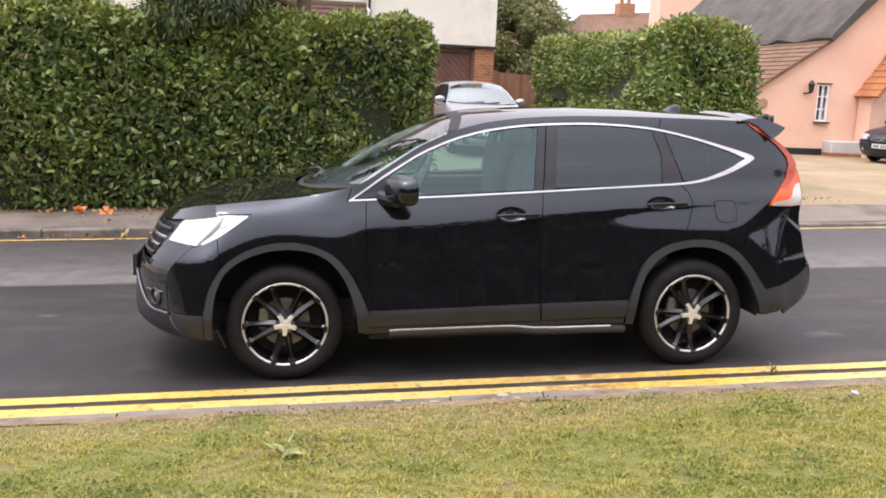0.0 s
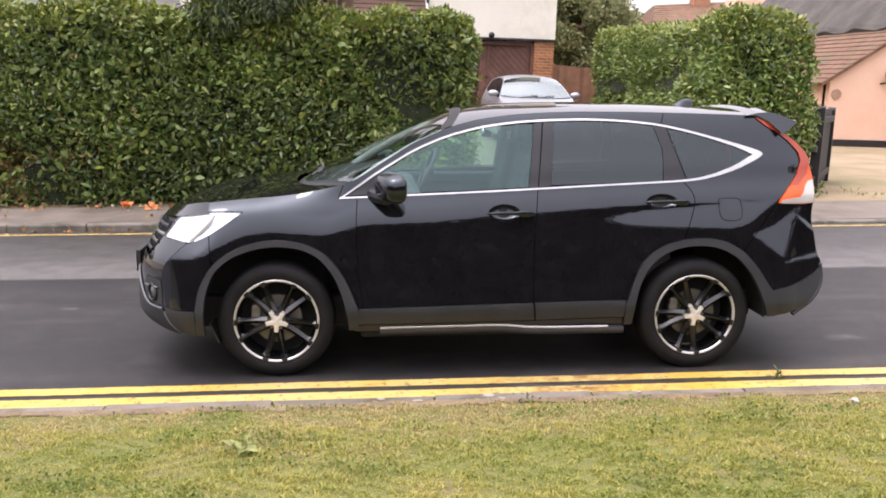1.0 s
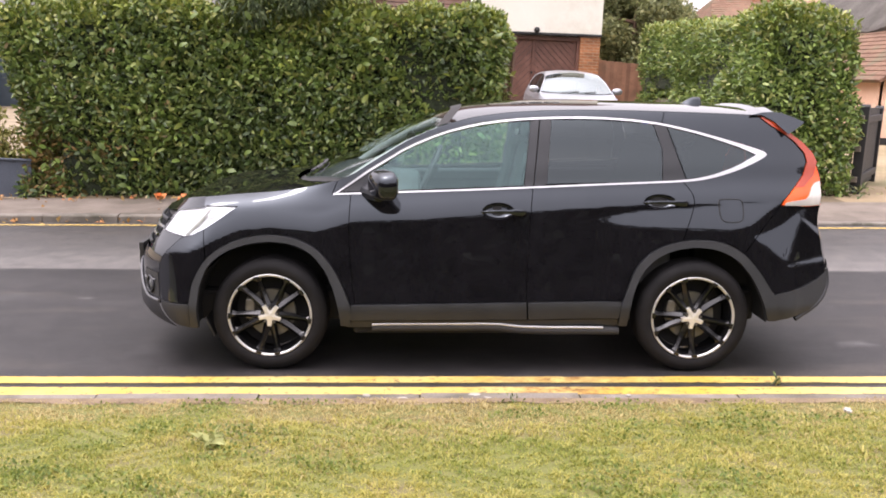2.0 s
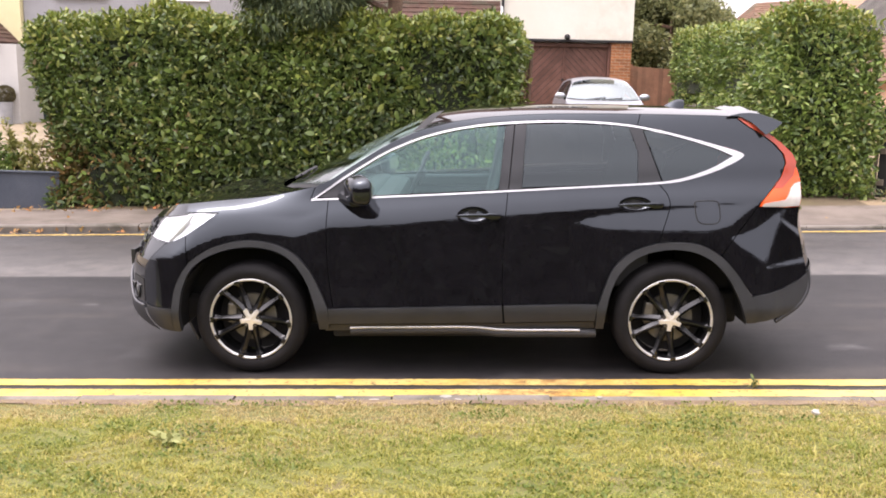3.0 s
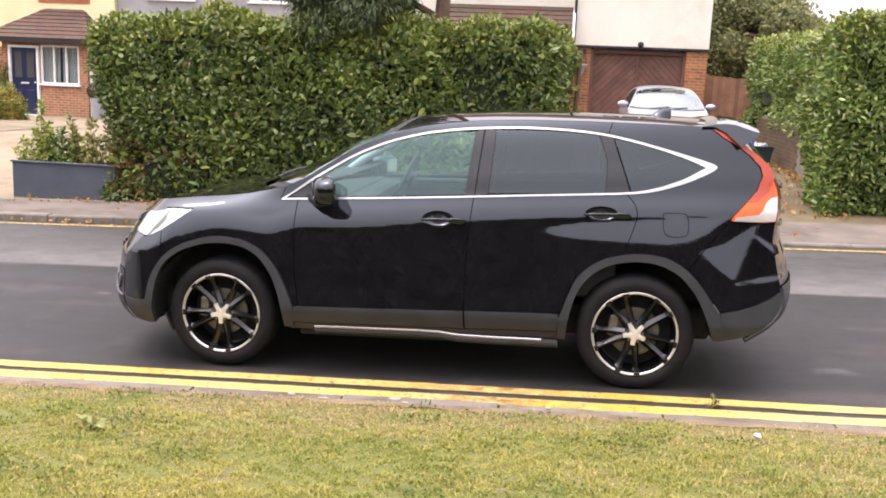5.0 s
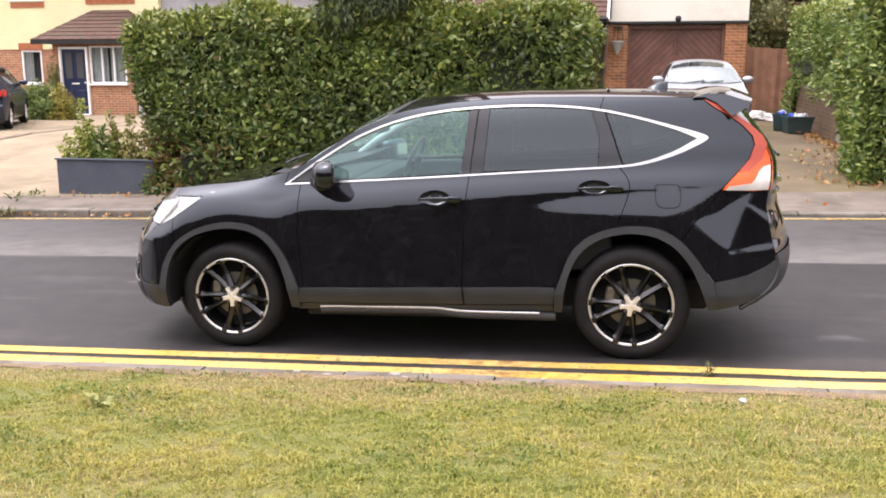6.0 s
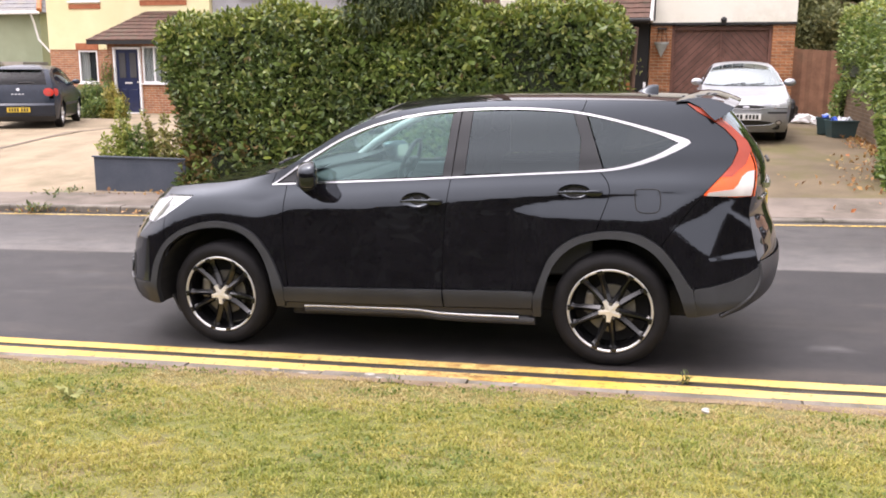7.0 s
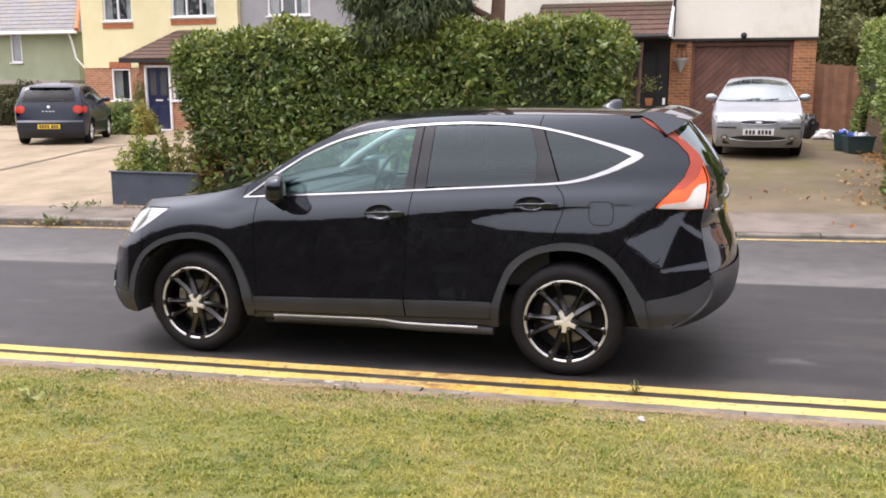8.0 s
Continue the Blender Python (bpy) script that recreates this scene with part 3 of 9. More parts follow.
tyre_rubber = surface("tyre_rubber", (0.0095, 0.0091, 0.0098), (0.0150, 0.0142, 0.0150), 9, 140, 0.68, 0.3, 0.001, spec=0.16)
wheel_black = plain("gloss_black_alloy", (0.005, 0.005, 0.0055), 0.20, 0.0, 0.5, 0.1)
nut_steel = plain("wheel_nut_steel", (0.22, 0.21, 0.20), 0.3, 0.9)
machined = plain("machined_alloy", (0.60, 0.60, 0.60), 0.40, 0.8)
tread_alloy = plain("tread_strip_alloy", (0.62, 0.62, 0.63), 0.35, 0.9)
cap_alloy = plain("bright_wheel_cap", (0.84, 0.81, 0.76), 0.4, 0.7)
brake_steel = plain("brake_steel", (0.15, 0.14, 0.12), 0.5, 0.7, dirt=0.3)
seat_cloth = surface("dark_seat_cloth", (0.022, 0.022, 0.025), (0.035, 0.035, 0.038), 14, 300, 0.9, 0.3, 0.002)
trim_plastic = plain("cabin_plastic", (0.03, 0.03, 0.032), 0.6)
pale_trim = plain("pale_cabin_trim", (0.46, 0.47, 0.47), 0.7)
plate_white = plain("number_plate_white", (0.72, 0.72, 0.70), 0.4)
plate_yellow = plain("number_plate_yellow", (0.72, 0.50, 0.05), 0.4)
ink = plain("black_marking", (0.015, 0.015, 0.015), 0.5)


def lathe(bm, prof, seg=56, axis_y=True):
    """Turns a profile of (y, radius) about the y axis."""
    rows = []
    for y, r in prof:
        rows.append([bm.verts.new((r * math.cos(2 * math.pi * k / seg), y, r * math.sin(2 * math.pi * k / seg))) for k in range(seg)])
    for a, b in zip(rows, rows[1:]):
        for k in range(seg):
            j = (k + 1) % seg
            bm.faces.new((a[k], a[j], b[j], b[k]))
    return bm


def alloy_wheel(root, x, y, z, R=0.355, rim=0.258, turn=0.0, inward=1, width=0.225):
    """Five twin-spoked black wheel with a machined lip, on a road tyre. Its face looks to -y (inward=1)."""
    hub = new("wheel")
    hub.parent = root
    hub.matrix_basis = pose(x, y, z, 0, turn, 0 if inward > 0 else 180)
    w = width
    prof = [(0.035, rim - 0.008), (0.012, rim + 0.004), (0.004, rim + 0.018), (0.0, rim + 0.045), (0.004, R - 0.040), (0.012, R - 0.022), (0.022, R - 0.010), (0.040, R - 0.003)]
    for k in range(5):
        c = 0.052 + k * (w - 0.104) / 4
        prof += [(c - 0.006, R), (c - 0.004, R - 0.007), (c + 0.004, R - 0.007), (c + 0.006, R)]
    prof += [(w - 0.040, R - 0.003), (w - 0.012, R - 0.022), (w, rim + 0.05), (w - 0.02, rim)]
    part("tyre", lathe(bmesh.new(), prof, 64), tyre_rubber, hub, smooth=True)
    part("rim", lathe(bmesh.new(), [(0.014, rim - 0.014), (0.03, rim - 0.022), (0.10, rim - 0.03), (0.19, rim - 0.028), (0.2, rim)], 56), wheel_black, hub, smooth=True)
    lip = part("lip", lathe(bmesh.new(), [(0.016, rim + 0.003), (0.006, rim + 0.002), (0.005, rim - 0.003), (0.009, rim - 0.012), (0.02, rim - 0.014)], 64), machined, hub, "bright machined rim lip", True)
    for k in range(5):
        mid = 270 + 72 * k
        for d in (-13.5, 13.5):
            a0, a1 = radians(mid + d * 0.9), radians(mid + d)
            foot = Vector((0.058 * math.cos(a0), 0, 0.058 * math.sin(a0)))
            tip = Vector(((rim - 0.018) * math.cos(a1), 0, (rim - 0.018) * math.sin(a1)))
            turn_ = math.atan2(tip.z - foot.z, tip.x - foot.x)
            bm = bmesh.new()
            n = 8
            rings = []
            for i in range(n + 1):
                f = i / n
                r = (tip - foot).length * f
                hw = (0.0245 - 0.009 * f) if f < 0.85 else (0.0169 + 0.013 * (f - 0.85) / 0.15)
                yy = 0.022 + 0.014 * math.sin(math.pi * f)
                c, s_ = math.cos(turn_), math.sin(turn_)
                rings.append([bm.verts.new((foot.x + r * c - q * hw * s_, yy + e, foot.z + r * s_ + q * hw * c)) for q, e in ((-1, 0.018), (-0.12, 0.0), (0.30 * d / 13.5 + 0.12, 0.001), (1, 0.018), (0.9, 0.045), (-0.9, 0.045))])
            for a, b in zip(rings, rings[1:]):
                for q in range(6):
                    bm.faces.new((a[q], a[(q + 1) % 6], b[(q + 1) % 6], b[q]))
            bm.faces.new(rings[0]), bm.faces.new(rings[-1][::-1])
            bmesh.ops.recalc_face_normals(bm, faces=bm.faces)
            part("spoke", bm, wheel_black, hub)
        # black pads where the spokes cut the lip
        for d in (-13.5, 13.5):
            a = radians(mid + d)
            part("spoke_foot", box((0, 0, 0), (0.022, 0.014, 0.036), 0.003, Matrix.Rotation(-a, 4, "Y") @ Matrix.Translation((rim - 0.012, 0.009, 0))), wheel_black, hub)
        a = radians(mid + 36)
        hx, hz_ = 0.047 * math.cos(a), 0.047 * math.sin(a)
        part("nut_well", add_rod(bmesh.new(), (hx, 0.04, hz_), (hx, 0.0052, hz_), 0.0125, 0.0125, 14), dark_gap, hub)
        bm = add_rod(bmesh.new(), (hx, 0.04, hz_), (hx, 0.0025, hz_), 0.0085, 0.0075, seg=6)
        part("wheel_nut", bm, nut_steel, hub)
    bm = bmesh.new()
    rim_v, c0 = [], bm.verts.new((0, 0.002, 0))
    for k in range(5):
        for d, r in ((-9.5, 0.070), (0, 0.068), (9.5, 0.070), (18, 0.046), (36, 0.037), (54, 0.046)):
            a = radians(270 + 72 * k + d)
            rim_v.append((bm.verts.new((r * math.cos(a), 0.008, r * math.sin(a))), bm.verts.new((r * 1.04 * math.cos(a), 0.04, r * 1.04 * math.sin(a)))))
    for (a, b), (c, d) in zip(rim_v, rim_v[1:] + rim_v[:1]):
        bm.faces.new((c0, a, c)), bm.faces.new((a, b, d, c))
    bmesh.ops.recalc_face_normals(bm, faces=bm.faces)
    part("wheel_cap", bm, cap_alloy, hub, "bright star-shaped wheel cap", False)
    bm = lathe(bmesh.new(), [(0.085, 0.055), (0.085, 0.150), (0.11, 0.150)], 40)
    part("brake_disc", bm, brake_steel, hub, smooth=False)
    bm = lathe(bmesh.new(), [(0.06, 0.001), (0.06, 0.075), (0.10, 0.075)], 24)
    part("wheel_hub", bm, wheel_black, hub)
    bm = box((-0.13, 0.09, 0.02), (0.06, 0.07, 0.13), 0.012)
    part("brake_caliper", bm, brake_steel, hub)
    bm = lathe(bmesh.new(), [(0.16, 0.001), (0.16, rim - 0.03)], 32)
    part("back_plate", bm, dark_gap, hub)
    return hub


def suv():
    root = thing("suv", pose(0, 0, 0, 0, -1.8, 0), "glossy black five-door SUV with twin-spoked black alloy wheels", "car")
    yc = 0.8975
    section = [(0.15, 0.07), (0.25, 0.035), (0.33, 0.002), (0.40, -0.021), (0.44, -0.024), (0.55, -0.012), (0.70, 0.006), (0.85, 0.024), (0.92, 0.033), (0.98, 0.048), (1.04, 0.078), (1.11, 0.118), (1.195, 0.134), (1.267, 0.164), (1.42, 0.218), (1.52, 0.264), (1.58, 0.31), (1.65, 0.38)]
    edge = [(-0.8, 0.98), (-0.652, 1.018), (-0.541, 1.052), (-0.361, 1.076), (-0.188, 1.092), (0, 1.105), (0.157, 1.124), (0.295, 1.152), (0.433, 1.184), (0.5, 1.212), (0.588, 1.268), (0.674, 1.322), (0.847, 1.426), (1.055, 1.514), (1.265, 1.566), (1.477, 1.594), (1.671, 1.606), (1.9, 1.613), (2.25, 1.611), (2.6, 1.603), (2.9, 1.594), (3.1, 1.585)]
    top = [(0.0, 1.07), (0.12, 1.125), (0.422, 1.275), (0.617, 1.371), (0.811, 1.466), (1.043, 1.572), (1.196, 1.618), (1.4, 1.640), (1.7, 1.653), (1.962, 1.656), (2.345, 1.650), (2.728, 1.638), (3.05, 1.622), (3.3, 1.60)]
    bonnet = [(-0.86, 0.885), (-0.80, 0.93), (-0.722, 0.966), (-0.562, 1.012), (-0.365, 1.056), (-0.167, 1.098), (0.01, 1.128), (0.2, 1.15), (0.45, 1.19)]
    front = [(0.22, -0.44), (0.27, -0.53), (0.30, -0.58), (0.34, -0.640), (0.40, -0.672), (0.45, -0.676), (0.5, -0.678), (0.55, -0.682), (0.6, -0.692), (0.65, -0.694), (0.7, -0.680), (0.75, -0.628), (0.8, -0.570), (0.85, -0.515), (0.9, -0.452), (0.95, -0.408), (1.0, -0.372), (1.05, -0.345)]
    nose = [(0.22, -0.78), (0.27, -0.88), (0.31, -0.945), (0.35, -0.962), (0.40, -0.958), (0.45, -0.958), (0.55, -0.95), (0.65, -0.938), (0.7, -0.925), (0.75, -0.888), (0.8, -0.852), (0.85, -0.832), (0.9, -0.808), (0.95, -0.768), (1.05, -0.66)]
    back = [(0.30, 3.18), (0.36, 3.28), (0.42, 3.39), (0.48, 3.45), (0.55, 3.485), (0.63, 3.475), (0.75, 3.445), (0.95, 3.405), (1.05, 3.43), (1.2, 3.445), (1.336, 3.39), (1.42, 3.31), (1.49, 3.22), (1.56, 3.13), (1.6, 3.08)]
    tail = [(0.30, 3.46), (0.34, 3.525), (0.38, 3.572), (0.42, 3.60), (0.47, 3.615), (0.53, 3.625), (0.6, 3.635), (0.72, 3.62), (0.81, 3.600), (0.86, 3.57), (1.0, 3.545), (1.15, 3.545), (1.25, 3.51), (1.4, 3.41), (1.52, 3.31), (1.6, 3.24)]
    smooth3 = lambda q: np.clip(q, 0, 1) ** 2 * (3 - 2 * np.clip(q, 0, 1))
    shoulder = curve([(-0.80, 0.735), (-0.613, 0.739), (-0.469, 0.757), (-0.322, 0.838), (-0.162, 0.896), (-0.005, 0.914), (0.181, 0.903), (0.304, 0.885), (0.521, 0.948), (0.94, 0.961), (1.3, 0.990), (1.622, 1.006), (1.973, 1.027), (2.297, 1.047), (2.6, 1.052), (2.776, 1.059), (3.124, 1.078), (3.4, 1.088)], 0.04)
    scoop_top = curve([(1.9, 0.950), (1.99, 0.957), (2.114, 0.982), (2.298, 1.009), (2.551, 1.024), (2.9, 1.052), (3.1, 1.068), (3.2, 1.074)], 0.03)
    scoop_low = curve([(1.9, 0.952), (1.99, 0.950), (2.232, 0.919), (2.45, 0.909), (2.693, 0.905), (2.838, 0.902), (2.957, 0.937), (3.084, 1.035), (3.2, 1.10)], 0.025)
    fold_top = curve([(2.9, 0.84), (2.96, 0.860), (3.134, 0.918), (3.249, 0.994), (3.4, 1.06)], 0.02)
    fold_low = curve([(2.9, 0.92), (2.963, 0.863), (3.163, 0.705), (3.3, 0.66)], 0.02)

    def press(x, z, plain_slope):
        """The slope added to the plain side: a shoulder crease, a scoop under it and the folds of the rear bumper."""
        zb = shoulder(x)
        soft = np.interp(x, [-0.6, 0.3, 0.9, 1.5, 2.3], [0.035, 0.04, 0.055, 0.022, 0.012])
        up = smooth3((z - zb) / soft + 0.5)
        low = 0.150 - 0.06 * smooth3((x - 1.5) / 0.5) * smooth3((z - scoop_top(x)) / 0.02)
        low = low - 0.025 * smooth3((x - 3.12) / 0.16) * smooth3((1.0 - z) / 0.06) * smooth3((z - 0.66) / 0.05) + 0.045 * smooth3((-0.42 - x) / 0.16) + 0.05 * smooth3((x - 3.12) / 0.12) * smooth3((0.67 - z) / 0.03)
        high = 0.33 + 2.2 * np.clip(z - zb, 0, 0.1) + 0.34 * smooth3((-0.30 - x) / 0.2)
        want = low * (1 - up) + high * up
        scoop = smooth3((scoop_top(x) - z) / 0.010 + 0.5) * smooth3((z - scoop_low(x)) / 0.026 + 0.5) * smooth3((x - 1.98) / 0.22)
        want = want + scoop * (0.15 + 0.7 * np.clip(z - 0.91, 0, 0.2))
        fold = smooth3((fold_top(x) - z) / 0.024 + 0.5) * smooth3((z - fold_low(x)) / 0.05 + 0.5) * smooth3((3.20 + 0.36 * (z - 0.69) - x) / 0.07 + 0.5) * smooth3((x - 2.95) / 0.03)
        want = want + fold * 0.12
        streak = np.exp(-((z - (0.992 - 0.70 * (x - 3.249))) / (0.007 + 0.07 * np.clip(x - 3.25, 0, 0.25))) ** 2) * smooth3((x - 3.25) / 0.10)
        want = want + streak * 0.44
        shelf = np.exp(-((z - (0.682 + 0.10 * (x - 3.2))) / (0.006 + 0.05 * np.clip(x - 3.18, 0, 0.25))) ** 2) * smooth3((x - 3.17) / 0.05)
        want = want + shelf * 0.36
        reach = smooth3((zb + 0.13 - z) / 0.05) * smooth3((z - 0.40) / 0.05) * smooth3((1.13 - z) / 0.04)
        return (want - plain_slope) * reach

    s = Shell(root, yc, section, edge, top, front, nose, back, tail, (-0.25, 0.66, 0.47), (3.0, 0.62, 0.22), 0.03, bonnet, press, 0.036)
    E = lambda a, b, n=14: [(float(x), float(s.E(x))) for x in np.linspace(a, b, n)]
    arch_f = rounded([(-0.473, 0.453), (-0.452, 0.582), (-0.371, 0.726), (-0.247, 0.810), (-0.109, 0.853), (0.029, 0.864), (0.167, 0.846), (0.304, 0.782), (0.405, 0.66), (0.47, 0.517), (0.502, 0.432)])
    arch_f_in = rounded([(-0.421, 0.29), (-0.425, 0.40), (-0.408, 0.55), (-0.355, 0.682), (-0.248, 0.764), (-0.109, 0.808), (0.029, 0.820), (0.166, 0.801), (0.269, 0.747), (0.352, 0.642), (0.401, 0.517), (0.430, 0.40), (0.438, 0.30)])
    arch_r = rounded([(2.168, 0.463), (2.202, 0.561), (2.248, 0.676), (2.331, 0.760), (2.433, 0.812), (2.569, 0.842), (2.705, 0.842), (2.809, 0.82), (2.914, 0.758), (3.005, 0.654), (3.086, 0.528), (3.105, 0.51)])
    arch_r_in = rounded([(2.205, 0.30), (2.212, 0.396), (2.238, 0.525), (2.285, 0.636), (2.366, 0.724), (2.468, 0.774), (2.604, 0.797), (2.742, 0.784), (2.864, 0.724), (2.957, 0.618), (3.019, 0.493), (3.07, 0.34)])
    belt = [(0.394, 1.095), (0.504, 1.098), (0.816, 1.109), (1.197, 1.123), (1.619, 1.141), (1.889, 1.154), (2.235, 1.169), (2.547, 1.183), (2.651, 1.193), (2.755, 1.214), (2.896, 1.258), (3.002, 1.307), (3.055, 1.335), (3.072, 1.352)]
    head = [(0.394, 1.098), (0.503, 1.172), (0.588, 1.232), (0.674, 1.284), (0.847, 1.386), (1.055, 1.471), (1.265, 1.524), (1.477, 1.553), (1.671, 1.566), (1.9, 1.572), (2.076, 1.568), (2.251, 1.557), (2.425, 1.536), (2.595, 1.500), (2.767, 1.455), (2.938, 1.407), (3.023, 1.381), (3.060, 1.366), (3.072, 1.352)]
    front_line = rounded([(0.500, 1.098), (0.491, 0.938), (0.493, 0.766), (0.51, 0.589), (0.53, 0.44)])
    b_line = rounded([(1.617, 1.141), (1.594, 0.942), (1.583, 0.736), (1.577, 0.456)])
    rear_line = rounded([(2.545, 1.183), (2.597, 1.123), (2.611, 1.058), (2.585, 0.978), (2.56, 0.912), (2.534, 0.836)])
    # painted panels
    wing = E(-0.40, 0.42, 22) + [(0.387, 1.10)] + front_line + [p for p in arch_f[::-1] if p[0] > -0.371] + [(-0.373, 0.724), (-0.388, 0.891), (-0.289, 0.955), (-0.235, 0.994), (-0.19, 1.022), (-0.30, 1.024), (-0.395, 1.022)]
    s.both("front_wing", wing, black_paint, step=0.018)
    zs = np.linspace(0.83, 0.62, 7)
    bump = [(-0.373, 0.724), (-0.388, 0.891), (-0.478, 0.848), (-0.51, 0.838)] + [(float(s.xf(z)), float(z)) for z in zs] + [(float(s.xf(z)), z) for z in (0.58, 0.52, 0.47)] + [(-0.66, 0.446), (-0.60, 0.441), (-0.474, 0.446)] + [p for p in arch_f if p[0] < -0.373][1:]
    s.both("front_bumper", bump, black_paint, step=0.02)
    door_f = [p for p in belt if 0.5 <= p[0] <= 1.6] + b_line + front_line[::-1]
    grips = [(1.402, 1.004, 0.100, 0.052), (2.397, 1.064, 0.100, 0.047)]
    cups = [[(cx + rx_ * math.cos(a), cz + rz_ * math.sin(a)) for a in np.linspace(0, 2 * math.pi, 29)[:-1]] for cx, cz, rx_, rz_ in grips]
    s.both("front_door", door_f, black_paint, step=0.018, holes=cups[:1])
    door_r = [(1.619, 1.141)] + [p for p in belt if 1.63 <= p[0] < 2.54] + rear_line + [p for p in arch_r[::-1] if p[0] < 2.534] + b_line[::-1]
    s.both("rear_door", door_r, black_paint, step=0.014, holes=cups[1:])
    lamp_in = [(3.144, 1.047), (3.165, 1.074), (3.247, 1.155), (3.309, 1.221), (3.343, 1.304), (3.33, 1.356), (3.265, 1.425), (3.193, 1.477), (3.108, 1.527), (3.045, 1.575)]
    quarter = rear_line + [p for p in arch_r if 2.534 < p[0] < 2.914] + [(2.914, 0.758), (3.02, 0.90)] + lamp_in + E(3.03, 2.45, 12) + [(2.425, 1.537)] + [p for p in head if p[0] > 2.43] + [p for p in belt[::-1] if 2.56 < p[0] < 3.07]
    s.both("rear_quarter_panel", quarter, black_paint, step=0.016)
    frame_side = [p for p in head if p[0] < 2.43] + E(2.45, 0.42, 40) + [(0.387, 1.10)]
    s.both("roof_side_frame", frame_side, black_paint, step=0.028)
    rb = [(2.914, 0.758), (3.02, 0.90), (3.144, 1.047), (3.331, 1.033)] + [(float(s.xb(z)), float(z)) for z in np.linspace(1.035, 0.62, 9)] + [(3.406, 0.590), (3.30, 0.548), (3.105, 0.51)] + [p for p in arch_r[::-1] if 2.914 < p[0] < 3.1]
    s.both("rear_bumper", rb, black_paint, step=0.014)
    # grey cladding
    for nm, poly in (("front_arch_cladding", arch_f + [(0.50, 0.30)] + arch_f_in[::-1] + [(-0.475, 0.29)]), ("rear_arch_cladding", [(2.15, 0.30), (2.155, 0.44)] + arch_r + [(3.13, 0.34)] + arch_r_in[::-1])):
        s.both(nm, poly, grey_plastic, off=-0.018, rim=0.05, step=0.035)
    s.both("front_lower_cladding", [(-0.474, 0.446), (-0.60, 0.441), (-0.66, 0.446)] + [(float(s.xf(z)), float(z)) for z in np.linspace(0.468, 0.31, 7)] + [(-0.55, 0.296), (-0.475, 0.287)], grey_plastic, off=-0.008, rim=0.04)
    s.both("rear_lower_cladding", [(3.105, 0.51), (3.30, 0.548), (3.406, 0.590)] + [(float(s.xb(z)), float(z)) for z in np.linspace(0.63, 0.50, 5)] + [(3.44, 0.462), (3.395, 0.418), (3.31, 0.382), (3.2, 0.355), (3.12, 0.338)], grey_plastic, off=-0.008, rim=0.04)
    s.both("door_cladding", [(0.502, 0.440), (1.577, 0.456), (1.585, 0.342), (0.49, 0.336)], grey_plastic, off=-0.016, rim=0.03)
    s.both("door_cladding", [(1.583, 0.456), (2.162, 0.463), (2.150, 0.352), (1.591, 0.342)], grey_plastic, off=-0.016, rim=0.03)
    s.both("sill", [(0.49, 0.332), (1.59, 0.338), (2.150, 0.348), (2.15, 0.30), (0.47, 0.285)], grey_plastic, off=0.0, rim=0.06)
    # windows, pillars and bright surround
    s.both("front_side_window", [(0.70, 1.122), (1.197, 1.140), (1.560, 1.156), (1.606, 1.536), (1.477, 1.531), (1.265, 1.502), (1.055, 1.449), (0.847, 1.363), (0.655, 1.246)], clear_glass, off=0.006, rim=0, gap=0)
    s.both("rear_side_window", [(1.706, 1.166), (2.416, 1.186), (2.422, 1.374), (2.371, 1.526), (2.25, 1.537), (2.0, 1.549), (1.74, 1.548)], privacy_glass, off=0.006, rim=0, gap=0)
    s.both("quarter_window", [(2.57, 1.202), (2.651, 1.212), (2.755, 1.234), (2.896, 1.279), (2.98, 1.322), (3.008, 1.348), (2.98, 1.368), (2.92, 1.388), (2.767, 1.434), (2.595, 1.480), (2.462, 1.512)], privacy_glass, off=0.006, rim=0, gap=0)
    s.both("mirror_sail", [(0.44, 1.112), (0.695, 1.122), (0.65, 1.245), (0.55, 1.188)], gloss_black, off=0.003, rim=0.02, gap=0)
    s.both("pillar_cover", [(1.560, 1.152), (1.619, 1.142), (1.664, 1.552), (1.606, 1.540)], gloss_black, off=0.0, rim=0.02)
    s.both("pillar_cover", [(1.621, 1.145), (1.706, 1.162), (1.74, 1.55), (1.668, 1.552)], gloss_black, off=0.0, rim=0.02)
    s.both("pillar_cover", [(2.416, 1.183), (2.565, 1.195), (2.455, 1.518), (2.371, 1.530), (2.422, 1.374)], gloss_black, off=0.0, rim=0.02)
    hd, bl = rounded(head, 1), rounded(belt, 1)
    wid = np.interp([p[0] for p in hd], [0.39, 0.55, 2.4, 2.75, 2.92, 3.0, 3.05, 3.08], [0.007, 0.0115, 0.0118, 0.0150, 0.023, 0.034, 0.036, 0.02])
    s.both("chrome_window_trim", hd + beside(hd, wid)[::-1], chrome, off=-0.005, rim=0.012, gap=0, step=0.03)
    wid = np.interp([p[0] for p in bl], [0.39, 0.45, 2.5, 2.72, 2.88, 3.0, 3.05, 3.08], [0.009, 0.0095, 0.0105, 0.018, 0.026, 0.036, 0.036, 0.02])
    s.both("chrome_window_trim", bl + beside(bl, -wid)[::-1], chrome, off=-0.005, rim=0.012, gap=0, step=0.03)
    # lamps on the corners
    lamp_f = [(-0.39, 1.018), (-0.30, 1.020), (-0.195, 1.019), (-0.235, 0.990), (-0.289, 0.951), (-0.388, 0.888), (-0.465, 0.848)] + [(float(s.xf(z)), float(z)) for z in np.linspace(0.842, 1.0, 6)]
    s.both("headlamp_lens", lamp_f, lens_glass, off=-0.001, rim=0, gap=0)
